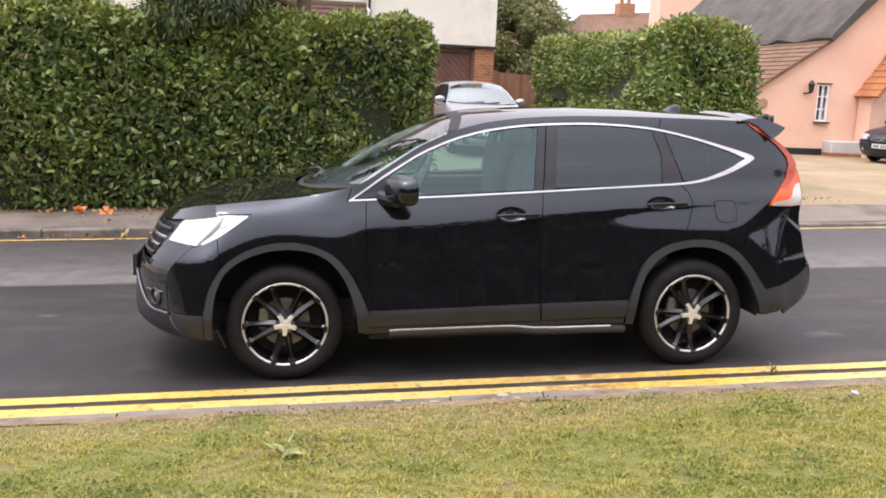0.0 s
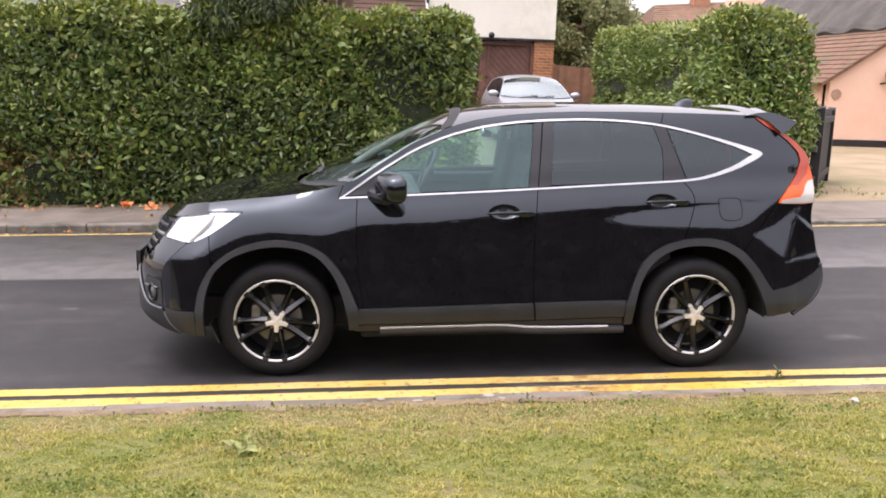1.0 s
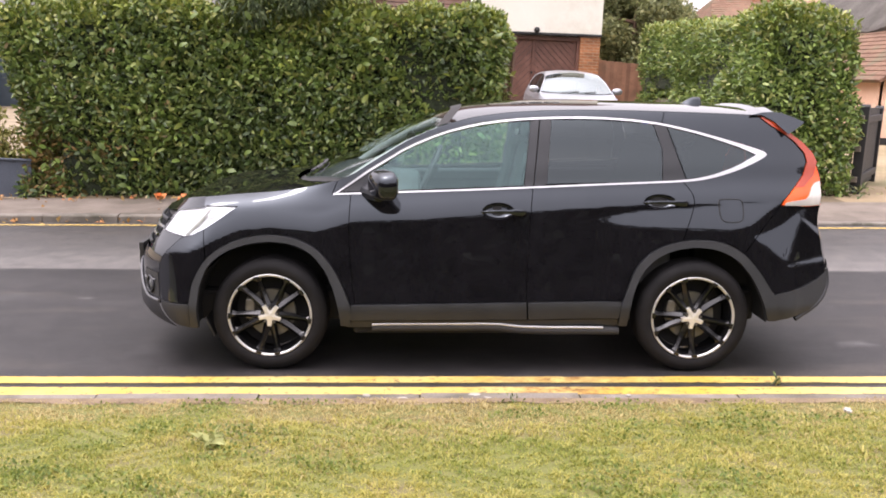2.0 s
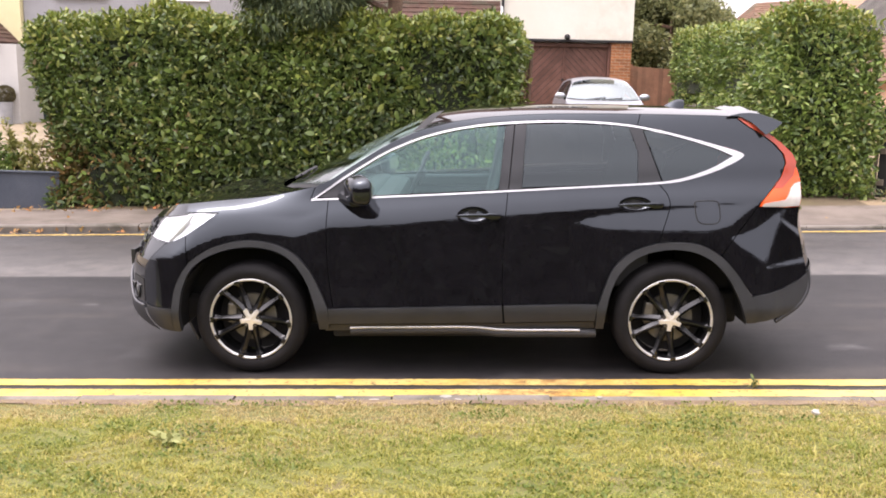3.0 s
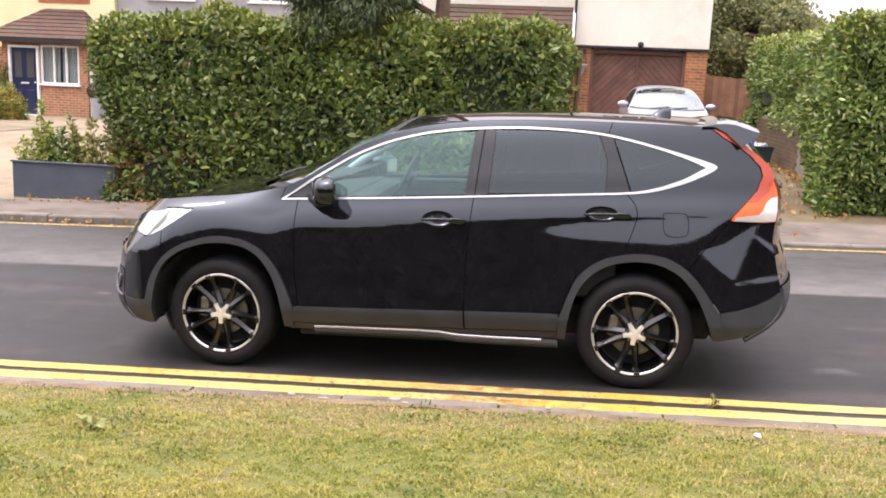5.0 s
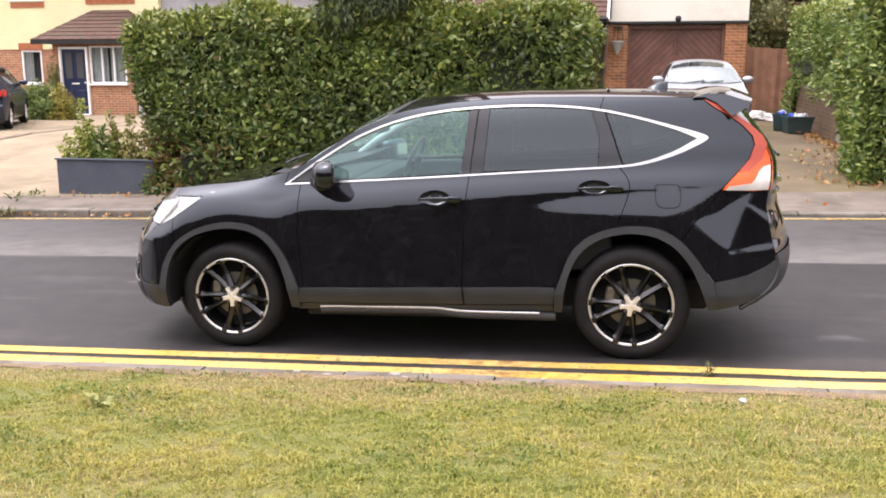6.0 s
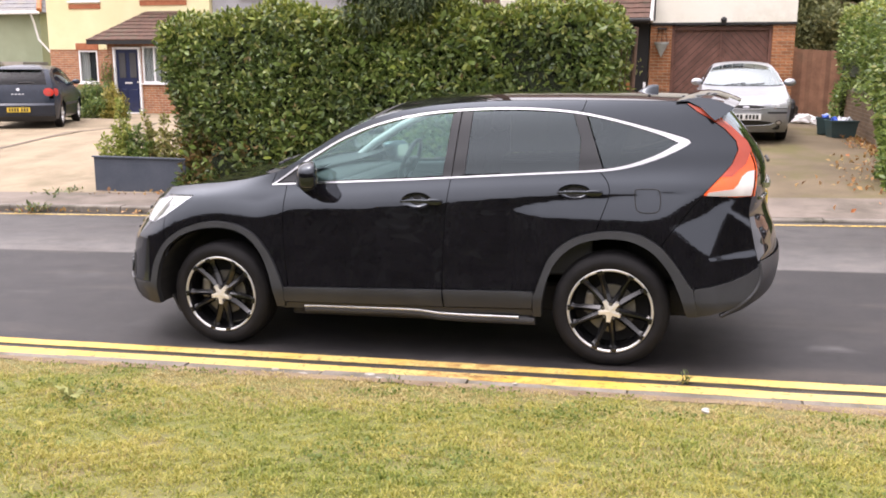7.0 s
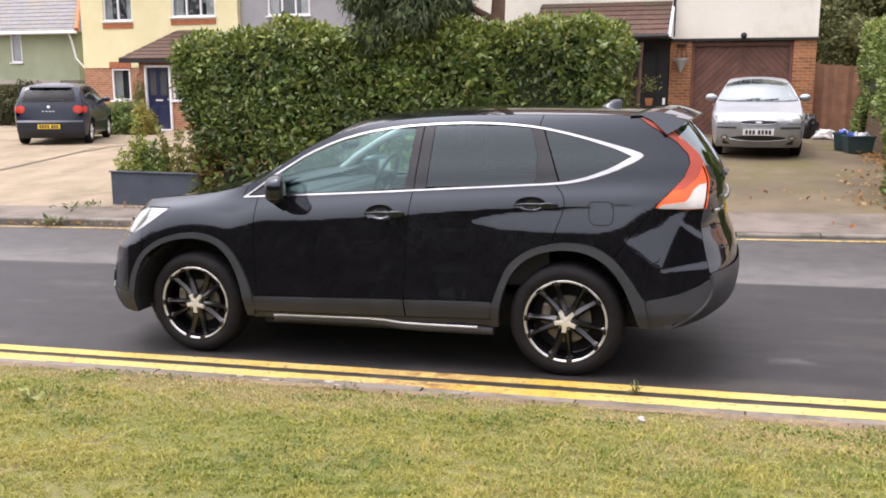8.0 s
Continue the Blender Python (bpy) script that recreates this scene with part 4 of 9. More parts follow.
    s.both("headlamp_reflector", lamp_f, silver, off=0.016, rim=0, gap=0)
    for far in (False, True):
        tube("reflector_corner", [(float(s.xf(z)) + 0.012, s.at(float(s.xf(z)), float(z), 0.012, far)[1], float(z)) for z in np.linspace(0.845, 1.005, 8)], 0.018, silver, root)
        for x, z, r in ((-0.345, 0.975, 0.055), (-0.415, 0.935, 0.045)):
            s.patch("bulb", [(x + r * 0.45 * math.cos(a), z + r * 0.4 * math.sin(a)) for a in np.linspace(0, 2 * math.pi, 14)[:-1]], lamp_grey, off=0.010, rim=0, gap=0, far=far, step=0.02)
    tl = lamp_in + [(3.09, 1.565)] + [(float(s.xb(z)), float(z)) for z in np.linspace(1.53, 1.035, 14)] + [(3.331, 1.033)]
    for far in (False, True):
        lamp = s.patch("tail_lamp", tl, red_lens, off=-0.006, rim=0.03, far=far, label="orange-red wraparound tail lamp")
        s.patch("clear_lens", [(3.165, 1.047), (3.331, 1.040), (3.42, 1.040), (3.432, 1.10), (3.436, 1.184), (3.395, 1.176), (3.365, 1.150), (3.342, 1.105), (3.318, 1.082), (3.24, 1.074), (3.18, 1.066)], white_lens, lamp, off=-0.010, rim=0.006, gap=0, far=far)
        s.patch("inner_lens", lamp_in[2:10] + [(x + w, z) for (x, z), w in zip(lamp_in[9:1:-1], (0.022, 0.034, 0.044, 0.050, 0.060, 0.074, 0.078, 0.060))], dark_red_lens, lamp, off=-0.009, rim=0.004, gap=0, far=far)
    # backing behind the gaps
    s.both("inner_body", [(-0.45, 0.86), (-0.30, 1.03), (0.40, 1.06), (1.6, 1.10), (2.5, 1.14), (2.9, 1.20), (3.05, 1.30), (3.1, 1.45), (3.3, 1.28), (3.3, 0.60), (3.1, 0.60), (3.02, 0.72), (2.9, 0.83), (2.62, 0.89), (2.35, 0.84), (2.2, 0.72), (2.13, 0.5), (2.1, 0.33), (0.52, 0.33), (0.5, 0.55), (0.42, 0.72), (0.28, 0.86), (0.02, 0.91), (-0.28, 0.87), (-0.42, 0.76)], dark_gap, off=0.03, rim=0, gap=0, step=0.08)
    # top: bonnet, windscreen, roof
    x_front = lambda v: -0.79 + 0.39 * np.abs(v) ** 2.3
    x_cowl = lambda v: 0.09 + 0.31 * np.abs(v) ** 2.4
    x_head = lambda v: 1.20 - 0.11 * v ** 2
    x_tail = lambda v: 3.18 - 0.12 * v ** 2
    V = lambda v, k=1.0: (v * 2 - 1) * k
    s.loft("bonnet", lambda u, v: s.top(x_front(V(v)) + (x_cowl(V(v)) - x_front(V(v))) * u, V(v), True), black_paint, nu=40, nv=50, flip=True)
    s.loft("windscreen", lambda u, v: s.top(x_cowl(V(v)) + 0.05 + (x_head(V(v)) - x_cowl(V(v)) - 0.06) * u, V(v, 0.985)), dark_screen, nu=30, nv=40, flip=True)
    s.loft("cowl_panel", lambda u, v: s.top(x_cowl(V(v)) - 0.01 + 0.09 * u, V(v, 0.99), lift=-0.012), dark_gap, nu=4, nv=30, flip=True)
    s.loft("scuttle_cover", lambda u, v: s.top(x_cowl(V(v)) + 0.04 + 0.34 * u, V(v, 0.97), lift=-0.014 - 0.15 * u), trim_plastic, nu=6, nv=30, flip=True)
    s.loft("windscreen_band", lambda u, v: s.top(x_head(V(v)) - 0.07 + 0.075 * u, V(v, 0.985), lift=0.001), dark_gap, nu=5, nv=30, flip=True)
    s.loft("roof", lambda u, v: s.top(x_head(V(v)) + (x_tail(V(v)) - x_head(V(v))) * u, V(v)), black_paint, nu=50, nv=50, flip=True)
    for k in (-1, 1):
        tube("wiper", [tuple(s.top(np.float64(x), np.float64(vv), lift=0.02)) for x, vv in ((0.20, 0.55 * k + 0.2), (0.25, 0.3 * k + 0.1), (0.27, 0.1 * k - 0.2), (0.24, -0.25 + 0.1 * k))], 0.009, trim_plastic, root)
    # front end
    ztop = lambda v: 0.928 + 0.09 * np.abs(v) ** 2.3
    F = lambda z0, z1, v0, v1, off=0.0: (lambda u, v: s.ahead(z0 + ((z1(v0 + (v1 - v0) * v) if callable(z1) else z1) - z0) * u, v0 + (v1 - v0) * v, off))
    def lip(u, v):
        a = s.top(x_front(V(v)), V(v), True)
        b = s.ahead(ztop(V(v)), V(v))
        return b + (a - b) * np.asarray(u)[..., None]
    s.loft("bonnet_lip", lip, black_paint, nu=4, nv=50)
    s.loft("front_bumper_face", F(0.42, 0.72, -1, 1), black_paint, flip=False, nu=16, nv=50)
    chin = lambda v: 0.60 - 0.165 * smooth3((np.abs(v) - 0.42) / 0.44)
    s.loft("lower_bumper_face", F(0.285, chin, -1, 1, 0.010), grey_plastic, nu=18, nv=60)
    tube("bumper_edge_trim", [tuple(s.ahead(np.float64(chin(v)), np.float64(v), 0.010)) for v in np.linspace(-0.99, 0.99, 60)], 0.008, edge_grey, root)
    s.loft("grille", F(0.72, ztop, -0.70, 0.70, -0.03), ink, nu=10, nv=40)
    for z in (0.755, 0.80, 0.85, 0.90):
        tube("grille_bar", [tuple(s.ahead(np.float64(z), np.float64(v), 0.0)) for v in np.linspace(-0.68, 0.68, 24)], 0.012, chrome if z in (0.85, 0.80) else gloss_black, root)
    for j in range(22):
        v = -0.66 + 1.32 * j / 21
        tube("grille_rib", [tuple(s.ahead(np.float64(z), np.float64(v), -0.02)) for z in (0.725, 0.82, 0.925)], 0.005, gloss_black, root, res=1)
    for k in (-1, 1):
        s.loft("headlamp_lens", F(0.838, ztop, k * 0.70, k * 1.0), lens_glass, nu=8, nv=16, flip=k > 0)
        s.loft("headlamp_reflector", F(0.838, ztop, k * 0.70, k * 1.0, -0.016), silver, nu=8, nv=16, flip=k < 0)
        s.loft("bumper_shoulder", F(0.72, 0.838, k * 0.70, k * 1.0), black_paint, nu=6, nv=16, flip=k < 0)
        s.loft("fog_lamp_recess", F(0.455, 0.60, k * 0.74, k * 0.985, 0.003), ink, nu=6, nv=12, flip=k < 0)
        p = s.ahead(np.float64(0.515), np.float64(k * 0.875), 0.004)
        bm = lathe(bmesh.new(), [(-0.012, 0.001), (-0.008, 0.03), (0.01, 0.042), (0.03, 0.045)], 24)
        bmesh.ops.transform(bm, matrix=Matrix.Translation(Vector(p)) @ Matrix.Rotation(radians(-60 if k < 0 else 240), 4, "Z"), verts=bm.verts)
        part("fog_lamp", bm, fog_glass, root, smooth=True)
        tube("recess_blade", [tuple(s.ahead(np.float64(0.552), np.float64(k * v), 0.010)) for v in (0.955, 0.92, 0.87)], 0.006, edge_grey, root, res=1)
        tube("recess_blade", [tuple(s.ahead(np.float64(0.545), np.float64(k * v), 0.010)) for v in (0.83, 0.79, 0.75)], 0.006, edge_grey, root, res=1)
        tube("fog_lamp_ring", [tuple(s.ahead(np.float64(0.515 + 0.047 * math.sin(a)), np.float64(k * (0.875 + 0.052 * math.cos(a))), 0.012)) for a in np.linspace(0, 2 * math.pi, 24)[:-1]], 0.007, gloss_black, root, cyclic=True)
    part("plate_holder", box((-0.951, yc, 0.625), (0.03, 0.54, 0.14), 0.003), ink, root)
    plate = part("number_plate", box((-0.9675, yc, 0.63), (0.003, 0.52, 0.11)), plate_white, root, "white number plate")
    for j in range(7):
        part("plate_bar", box((-0.970, yc - 0.19 + 0.06 * j + (0.02 if j > 3 else 0), 0.63), (0.003, 0.042, 0.075)), ink, plate)
    # back end
    B = lambda z0, z1, v0, v1, off=0.0: (lambda u, v: s.behind(z0 + (z1 - z0) * u, v0 + (v1 - v0) * v, off))
    s.loft("rear_bumper_face", B(0.655, 0.84, -1, 1), black_paint, nu=12, nv=50, flip=True)
    s.loft("lower_rear_bumper", B(0.335, 0.66, -1, 1, 0.010), grey_plastic, nu=18, nv=50, flip=True)
    for far in (False, True):
        tube("bumper_corner", [(float(s.xb(z)) + 0.004, s.at(float(s.xb(z)), float(z), 0.006, far)[1], float(z)) for z in np.linspace(0.345, 0.645, 12)], 0.015, grey_plastic, root)
    gate = s.loft("tailgate", B(0.84, 1.16, -0.88, 0.88, 0.0), black_paint, nu=14, nv=44, flip=True)
    for k in (-1, 1):
        s.loft("tailgate_corner", B(0.84, 1.035, k * 0.88, k, 0.0), black_paint, nu=8, nv=10, flip=k > 0)
        s.loft("tailgate_corner", B(1.035, 1.19, k * 0.88, k * 0.968, 0.0), black_paint, nu=8, nv=8, flip=k > 0)
        s.loft("tail_lamp_face", B(1.035, 1.53, k * 0.968, k, 0.006), red_lens, nu=14, nv=8, flip=k > 0, label="orange-red wraparound tail lamp")
        s.loft("window_edge", B(1.19, 1.545, k * 0.868, k * 0.968, 0.008), black_paint, gate, nu=14, nv=8, flip=k > 0, label="glossy black edge of the rear window")
    s.loft("rear_window", B(1.16, 1.56, -0.87, 0.87, 0.004), privacy_glass, gate, nu=14, nv=40)
    tube("chrome_tailgate_bar", [tuple(s.behind(np.float64(1.06), np.float64(v), 0.012)) for v in np.linspace(-0.55, 0.55, 16)], 0.018, chrome, gate)
    part("number_plate", box((3.546, yc, 0.95), (0.012, 0.50, 0.11), 0.003), plate_yellow, gate, "yellow number plate")
    for v0, v1, z in ((-0.80, -0.66, 1.005), (-0.62, -0.52, 1.005), (0.55, 0.78, 1.005)):
        tube("badge_bar", [tuple(s.behind(np.float64(z), np.float64(v), 0.004)) for v in np.linspace(v0, v1, 5)], 0.012, chrome, gate, res=1)
    tube("rear_wiper", [tuple(s.behind(np.float64(z), np.float64(v), 0.025)) for z, v in ((1.20, 0.0), (1.21, -0.15), (1.20, -0.4))], 0.010, trim_plastic, gate)
    # roof spoiler
    prof = [(2.98, 1.590), (3.06, 1.606), (3.12, 1.609), (3.18, 1.602), (3.25, 1.578), (3.315, 1.550), (3.31, 1.540), (3.26, 1.505), (3.205, 1.476), (3.17, 1.508), (3.12, 1.555), (3.05, 1.59)]
    n = len(prof)
    Vv, Ff = [], []
    vs = np.linspace(-1, 1, 25)
    for v in vs:
        for x, z in prof:
            Vv.append((x + 0.07 * (1 - v * v), yc + v * (0.655 - 0.06 * (x - 3.0) + (0.55 * (1.61 - z) if abs(v) == 1 else 0)), z + 0.03 * (1 - v * v)))
    for i in range(len(vs) - 1):
        Ff += [(i * n + j, i * n + (j + 1) % n, (i + 1) * n + (j + 1) % n, (i + 1) * n + j) for j in range(n)]
    Ff += [tuple(range(n))[::-1], tuple((len(vs) - 1) * n + j for j in range(n))]
    raw("roof_spoiler", Vv, Ff, black_paint, root)
    # aerial fin
    bm = bmesh.new()
    for i in range(9):
        f = i / 8
        h, w = 0.050 * math.sin(math.pi * min(1, f * 0.62 + 0.02)) ** 1.1, 0.028 * (0.25 + 0.75 * math.sin(math.pi * min(f + 0.12, 1) * 0.9))
        for q, zz in ((-1, 0), (-0.5, 0.6), (0, 1), (0.5, 0.6), (1, 0)):
            bm.verts.new((2.72 + 0.14 * f, yc + q * w, 1.632 + h * zz))
    bm.verts.ensure_lookup_table()
    for i in range(8):
        for j in range(4):
            bm.faces.new([bm.verts[q] for q in (i * 5 + j, i * 5 + j + 1, (i + 1) * 5 + j + 1, (i + 1) * 5 + j)])
    bm.faces.new([bm.verts[40 + j] for j in range(5)])
    bmesh.ops.recalc_face_normals(bm, faces=bm.faces)
    part("aerial_fin", bm, black_paint, root, smooth=True)
    # handles, fuel flap, mirrors, steps
    for far in (False, True):
        for cx, cz, rx_, rz_ in grips:
            # a dished cup let into the door, and a bar that widens towards its lock end
            m_ = 28
            Vv, Ff = [], []
            for r in (1.0, 0.86, 0.70, 0.50, 0.25):
                for a in np.linspace(0, 2 * math.pi, m_ + 1)[:-1]:
                    x, z = cx + rx_ * r * math.cos(a), cz + rz_ * r * math.sin(a)
                    Vv.append(s.at(x, z, 0.034 * (1 - r ** 5), far))
            for k in range(4):
                Ff += [(k * m_ + i, k * m_ + (i + 1) % m_, (k + 1) * m_ + (i + 1) % m_, (k + 1) * m_ + i) for i in range(m_)]
            Ff.append(tuple(4 * m_ + i for i in range(m_)))
            raw("handle_cup", Vv, [f[::-1] for f in Ff] if far else Ff, black_paint, root, "scooped recess behind the handle", True)
            x0, x1 = cx - 0.108, cx + 0.172
            Vv, Ff, n_, m_ = [], [], 22, 12
            for i in range(n_):
                f = i / (n_ - 1)
                hh = float(np.interp(f, [0, 0.05, 0.35, 0.66, 0.74, 0.94, 1.0], [0.002, 0.0075, 0.0105, 0.0125, 0.020, 0.020, 0.008]))
                out = float(np.interp(f, [0, 0.12, 0.35, 0.7, 0.9, 1.0], [-0.001, 0.011, 0.022, 0.024, 0.018, 0.002]))
                x, zc_ = x0 + (x1 - x0) * f, cz - 0.004 + 0.010 * math.sin(math.pi * min(1, f * 1.2)) * 0.6
                bx, by, bz = s.at(x, zc_, -out, far)
                for j in range(m_):
                    a = 2 * math.pi * j / m_
                    q = lambda c_: math.copysign(abs(c_) ** 0.45, c_)
                    Vv.append((bx, by + (1 if far else -1) * 0.010 * q(math.cos(a)) * min(1, hh / 0.009), bz + hh * q(math.sin(a))))
            for i in range(n_ - 1):
                Ff += [(i * m_ + j, (i + 1) * m_ + j, (i + 1) * m_ + (j + 1) % m_, i * m_ + (j + 1) % m_) for j in range(m_)]
            Ff += [tuple(range(m_)), tuple((n_ - 1) * m_ + j for j in range(m_))[::-1]]
            raw("door_handle", Vv, [f[::-1] for f in Ff] if far else Ff, black_paint, root, smooth=True)
        flap = rounded([(2.756, 1.05), (2.756, 1.081), (2.80, 1.084), (2.89, 1.084), (2.905, 1.06), (2.907, 0.975), (2.885, 0.948), (2.80, 0.946), (2.765, 0.965), (2.756, 1.05)], 2)
        if not far:
            tube("fuel_flap_joint", [s.at(x, z, -0.0005) for x, z in flap], 0.0032, dark_gap, root, res=1)
            s.patch("fuel_flap", flap[:-1], black_paint, off=-0.0022, rim=0.006, gap=0.004, step=0.03)
        m = new("door_mirror")
        m.parent = root
        bm = bmesh.new()
        bmesh.ops.create_uvsphere(bm, u_segments=28, v_segments=18, radius=1)
        for v in bm.verts:
            x, y, z = v.co
            f = lambda q: math.copysign(abs(q) ** 0.62, q)
            v.co = (0.70 + 0.070 * f(x) - 0.045 * f(y), -0.03 + 0.115 * f(y), 1.172 + 0.084 * f(z) * (1 + 0.10 * f(x)) + 0.01 * y + 0.008 * x)
        sgn = (lambda q: [setattr(v, "co", (v.co.x, 2 * yc - v.co.y, v.co.z)) for v in q.verts]) if far else (lambda q: None)
        low = bm.copy()
        bmesh.ops.bisect_plane(bm, geom=bm.verts[:] + bm.edges[:] + bm.faces[:], plane_co=(0, 0, 1.150), plane_no=(0.06, 0, 1), clear_inner=True)
        bmesh.ops.bisect_plane(low, geom=low.verts[:] + low.edges[:] + low.faces[:], plane_co=(0, 0, 1.146), plane_no=(0.06, 0, 1), clear_outer=True)
        for nm, q, mt in (("mirror_cap", bm, black_paint), ("mirror_base", low, gloss_black)):
            sgn(q)
            if far:
                bmesh.ops.reverse_faces(q, faces=q.faces)
            part(nm, q, mt, m, smooth=True)
        ft = add_rod(bmesh.new(), (0.60, 0.13, 1.115), (0.68, -0.01, 1.105), 0.05, 0.04)
        sgn(ft)
        part("mirror_foot", ft, gloss_black, m)
        gl = box((0.768, -0.03, 1.175), (0.006, 0.13, 0.095), 0.0015, Matrix.Identity(4))
        for v in gl.verts:
            v.co.x -= 0.39 * (v.co.y + 0.03)
        sgn(gl)
        part("mirror_glass", gl, chrome, m)
        line = [(0.63, 0.284), (0.70, 0.287), (1.30, 0.290), (1.42, 0.287), (1.55, 0.272), (1.70, 0.268), (2.16, 0.266)]
        yy = lambda d: 2 * yc + 0.02 - d if far else -0.02 + d
        step_ = tube("side_step", [(x, yy(0.03), z) for x, z in dense(line, 0.08)], 0.030, trim_plastic, root, "black side step with a bright tread strip")
        tube("tread_strip", [(x, yy(0.006), z + 0.022) for x, z in dense(line[:-1] + [(2.06, 0.2665)], 0.08)], 0.009, tread_alloy, step_)
        for x in (0.8, 1.4, 2.0):
            part("step_bracket", box((x, yy(0.10), 0.27), (0.05, 0.16, 0.02)), dark_gap, step_)
    # wheels, inner arches, floor
    for x, a in ((0.0, 4.0), (2.62, 8.0)):
        alloy_wheel(root, x, 0.004 if x < 1 else -0.022, 0.355 if x < 1 else 0.349, turn=a)
        alloy_wheel(root, x, 2 * yc - 0.004, 0.355, turn=-a, inward=-1)
        for k in (0, 1):
            y0, y1 = (0.01, 0.40) if k == 0 else (2 * yc - 0.40, 2 * yc - 0.01)
            Vv = [(x + 0.47 * math.cos(t), y, 0.36 + 0.45 * math.sin(t)) for y in (y0, y1) for t in np.linspace(-0.10, math.pi + 0.18, 20)]
            Ff = [(i, i + 1, 21 + i, 20 + i) for i in range(19)]
            inner = 20 if k == 0 else 0
            Ff.append(tuple(inner + i for i in range(20)))
            raw("inner_arch", Vv, Ff, dark_gap, root)
    for y in (0.19, 2 * yc - 0.19):
        part("air_deflector", box((-0.385, y, 0.262), (0.014, 0.22, 0.13), 0.004, Matrix.Rotation(radians(-24), 4, "Y")), trim_plastic, root)
    part("floor_pan", box((1.30, yc, 0.36), (3.6, 1.30, 0.20), 0.03), dark_gap, root)
    part("floor_pan", box((1.32, yc, 0.30), (1.62, 1.70, 0.14), 0.02), dark_gap, root)
    part("engine_bay", box((-0.15, yc, 0.66), (0.9, 1.10, 0.46), 0.03), dark_gap, root)
    part("firewall", box((0.44, yc, 0.70), (0.06, 1.56, 0.70), 0.02), dark_gap, root)
    part("load_bay", box((3.0, yc, 0.72), (0.6, 1.15, 0.5), 0.03), dark_gap, root)
    tp = add_rod(bmesh.new(), (3.10, 0.48, 0.36), (3.44, 0.48, 0.36), 0.028)
    part("tailpipe", tp, brake_steel, root)
    # cabin
    part("dashboard", box((0.72, yc, 0.98), (0.42, 1.42, 0.24), 0.06), trim_plastic, root)
    part("dashboard_top", box((0.55, yc, 1.08), (0.45, 1.38, 0.07), 0.03), trim_plastic, root)
    for k, y in ((0, 0.54), (1, 1.255)):
        seat = new("front_seat")
        seat.parent = root
        part("seat_base", box((1.30, y, 0.78), (0.50, 0.50, 0.18), 0.06), seat_cloth, seat)
        part("seat_back", box((1.60, y, 1.08), (0.15, 0.48, 0.62), 0.06, Matrix.Rotation(radians(14), 4, "Y")), seat_cloth, seat)
        part("head_restraint", box((1.72, y, 1.45), (0.10, 0.27, 0.17), 0.04, Matrix.Rotation(radians(10), 4, "Y")), seat_cloth, seat)
    bench = new("rear_seat")
    bench.parent = root
    part("seat_base", box((2.15, yc, 0.80), (0.48, 1.30, 0.18), 0.06), seat_cloth, bench)
    part("seat_back", box((2.48, yc, 1.10), (0.14, 1.30, 0.60), 0.05, Matrix.Rotation(radians(18), 4, "Y")), seat_cloth, bench)
    wheel = new("steering_wheel")
    wheel.parent = root
    wheel.matrix_basis = pose(1.00, 1.255, 1.13, 0, -66, 0)
    tube("steering_rim", [(0.185 * math.cos(a), 0.185 * math.sin(a), 0) for a in np.linspace(0, 2 * math.pi, 36)[:-1]], 0.016, trim_plastic, wheel, cyclic=True)
    bm = bmesh.new()
    add_box(bm, (0, 0, -0.02), (0.12, 0.14, 0.05), 0.02)
    add_box(bm, (0, 0.10, -0.01), (0.04, 0.14, 0.02), 0.005)
    add_box(bm, (0, -0.10, -0.01), (0.04, 0.14, 0.02), 0.005)
    add_box(bm, (-0.10, 0, -0.01), (0.14, 0.04, 0.02), 0.005)
    part("steering_boss", bm, trim_plastic, wheel)
    for yy in (0.16, 2 * yc - 0.16):
        part("door_card", box((1.05, yy, 0.80), (1.0, 0.05, 0.55), 0.02), trim_plastic, root)
        part("door_card", box((2.05, yy, 0.82), (0.9, 0.05, 0.58), 0.02), trim_plastic, root)
        part("door_card", box((1.05, yy + (0.05 if yy < 1 else -0.05), 1.06), (1.05, 0.05, 0.09), 0.02), trim_plastic, root)
    s.loft("roof_lining", lambda u, v: s.top(1.15 + 1.85 * u, V(v, 0.94), lift=-0.045), pale_trim, nu=10, nv=14)
    for yy, k in ((0.33, 0), (2 * yc - 0.33, 1)):
        tube("seat_belt", [(1.66, yy - (0.03 if k == 0 else -0.03), 1.42), (1.60, yy + (0.02 if k == 0 else -0.02), 1.05), (1.5, yy, 0.75)], 0.012, pale_trim, root)
    for far in (False, True):
        tube("pillar_trim", [s.at(x, z, 0.05, far) for x, z in ((0.46, 1.15), (0.62, 1.26), (0.85, 1.39), (1.06, 1.48), (1.25, 1.525))], 0.032, pale_trim, root)
        tube("pillar_trim", [s.at(x, z, 0.05, far) for x, z in ((1.60, 1.12), (1.63, 1.35), (1.655, 1.54))], 0.04, trim_plastic, root)
    tube("cabin_mirror", [(0.86, yc - 0.10, 1.40), (0.86, yc + 0.10, 1.40)], 0.03, trim_plastic, root)
    return root


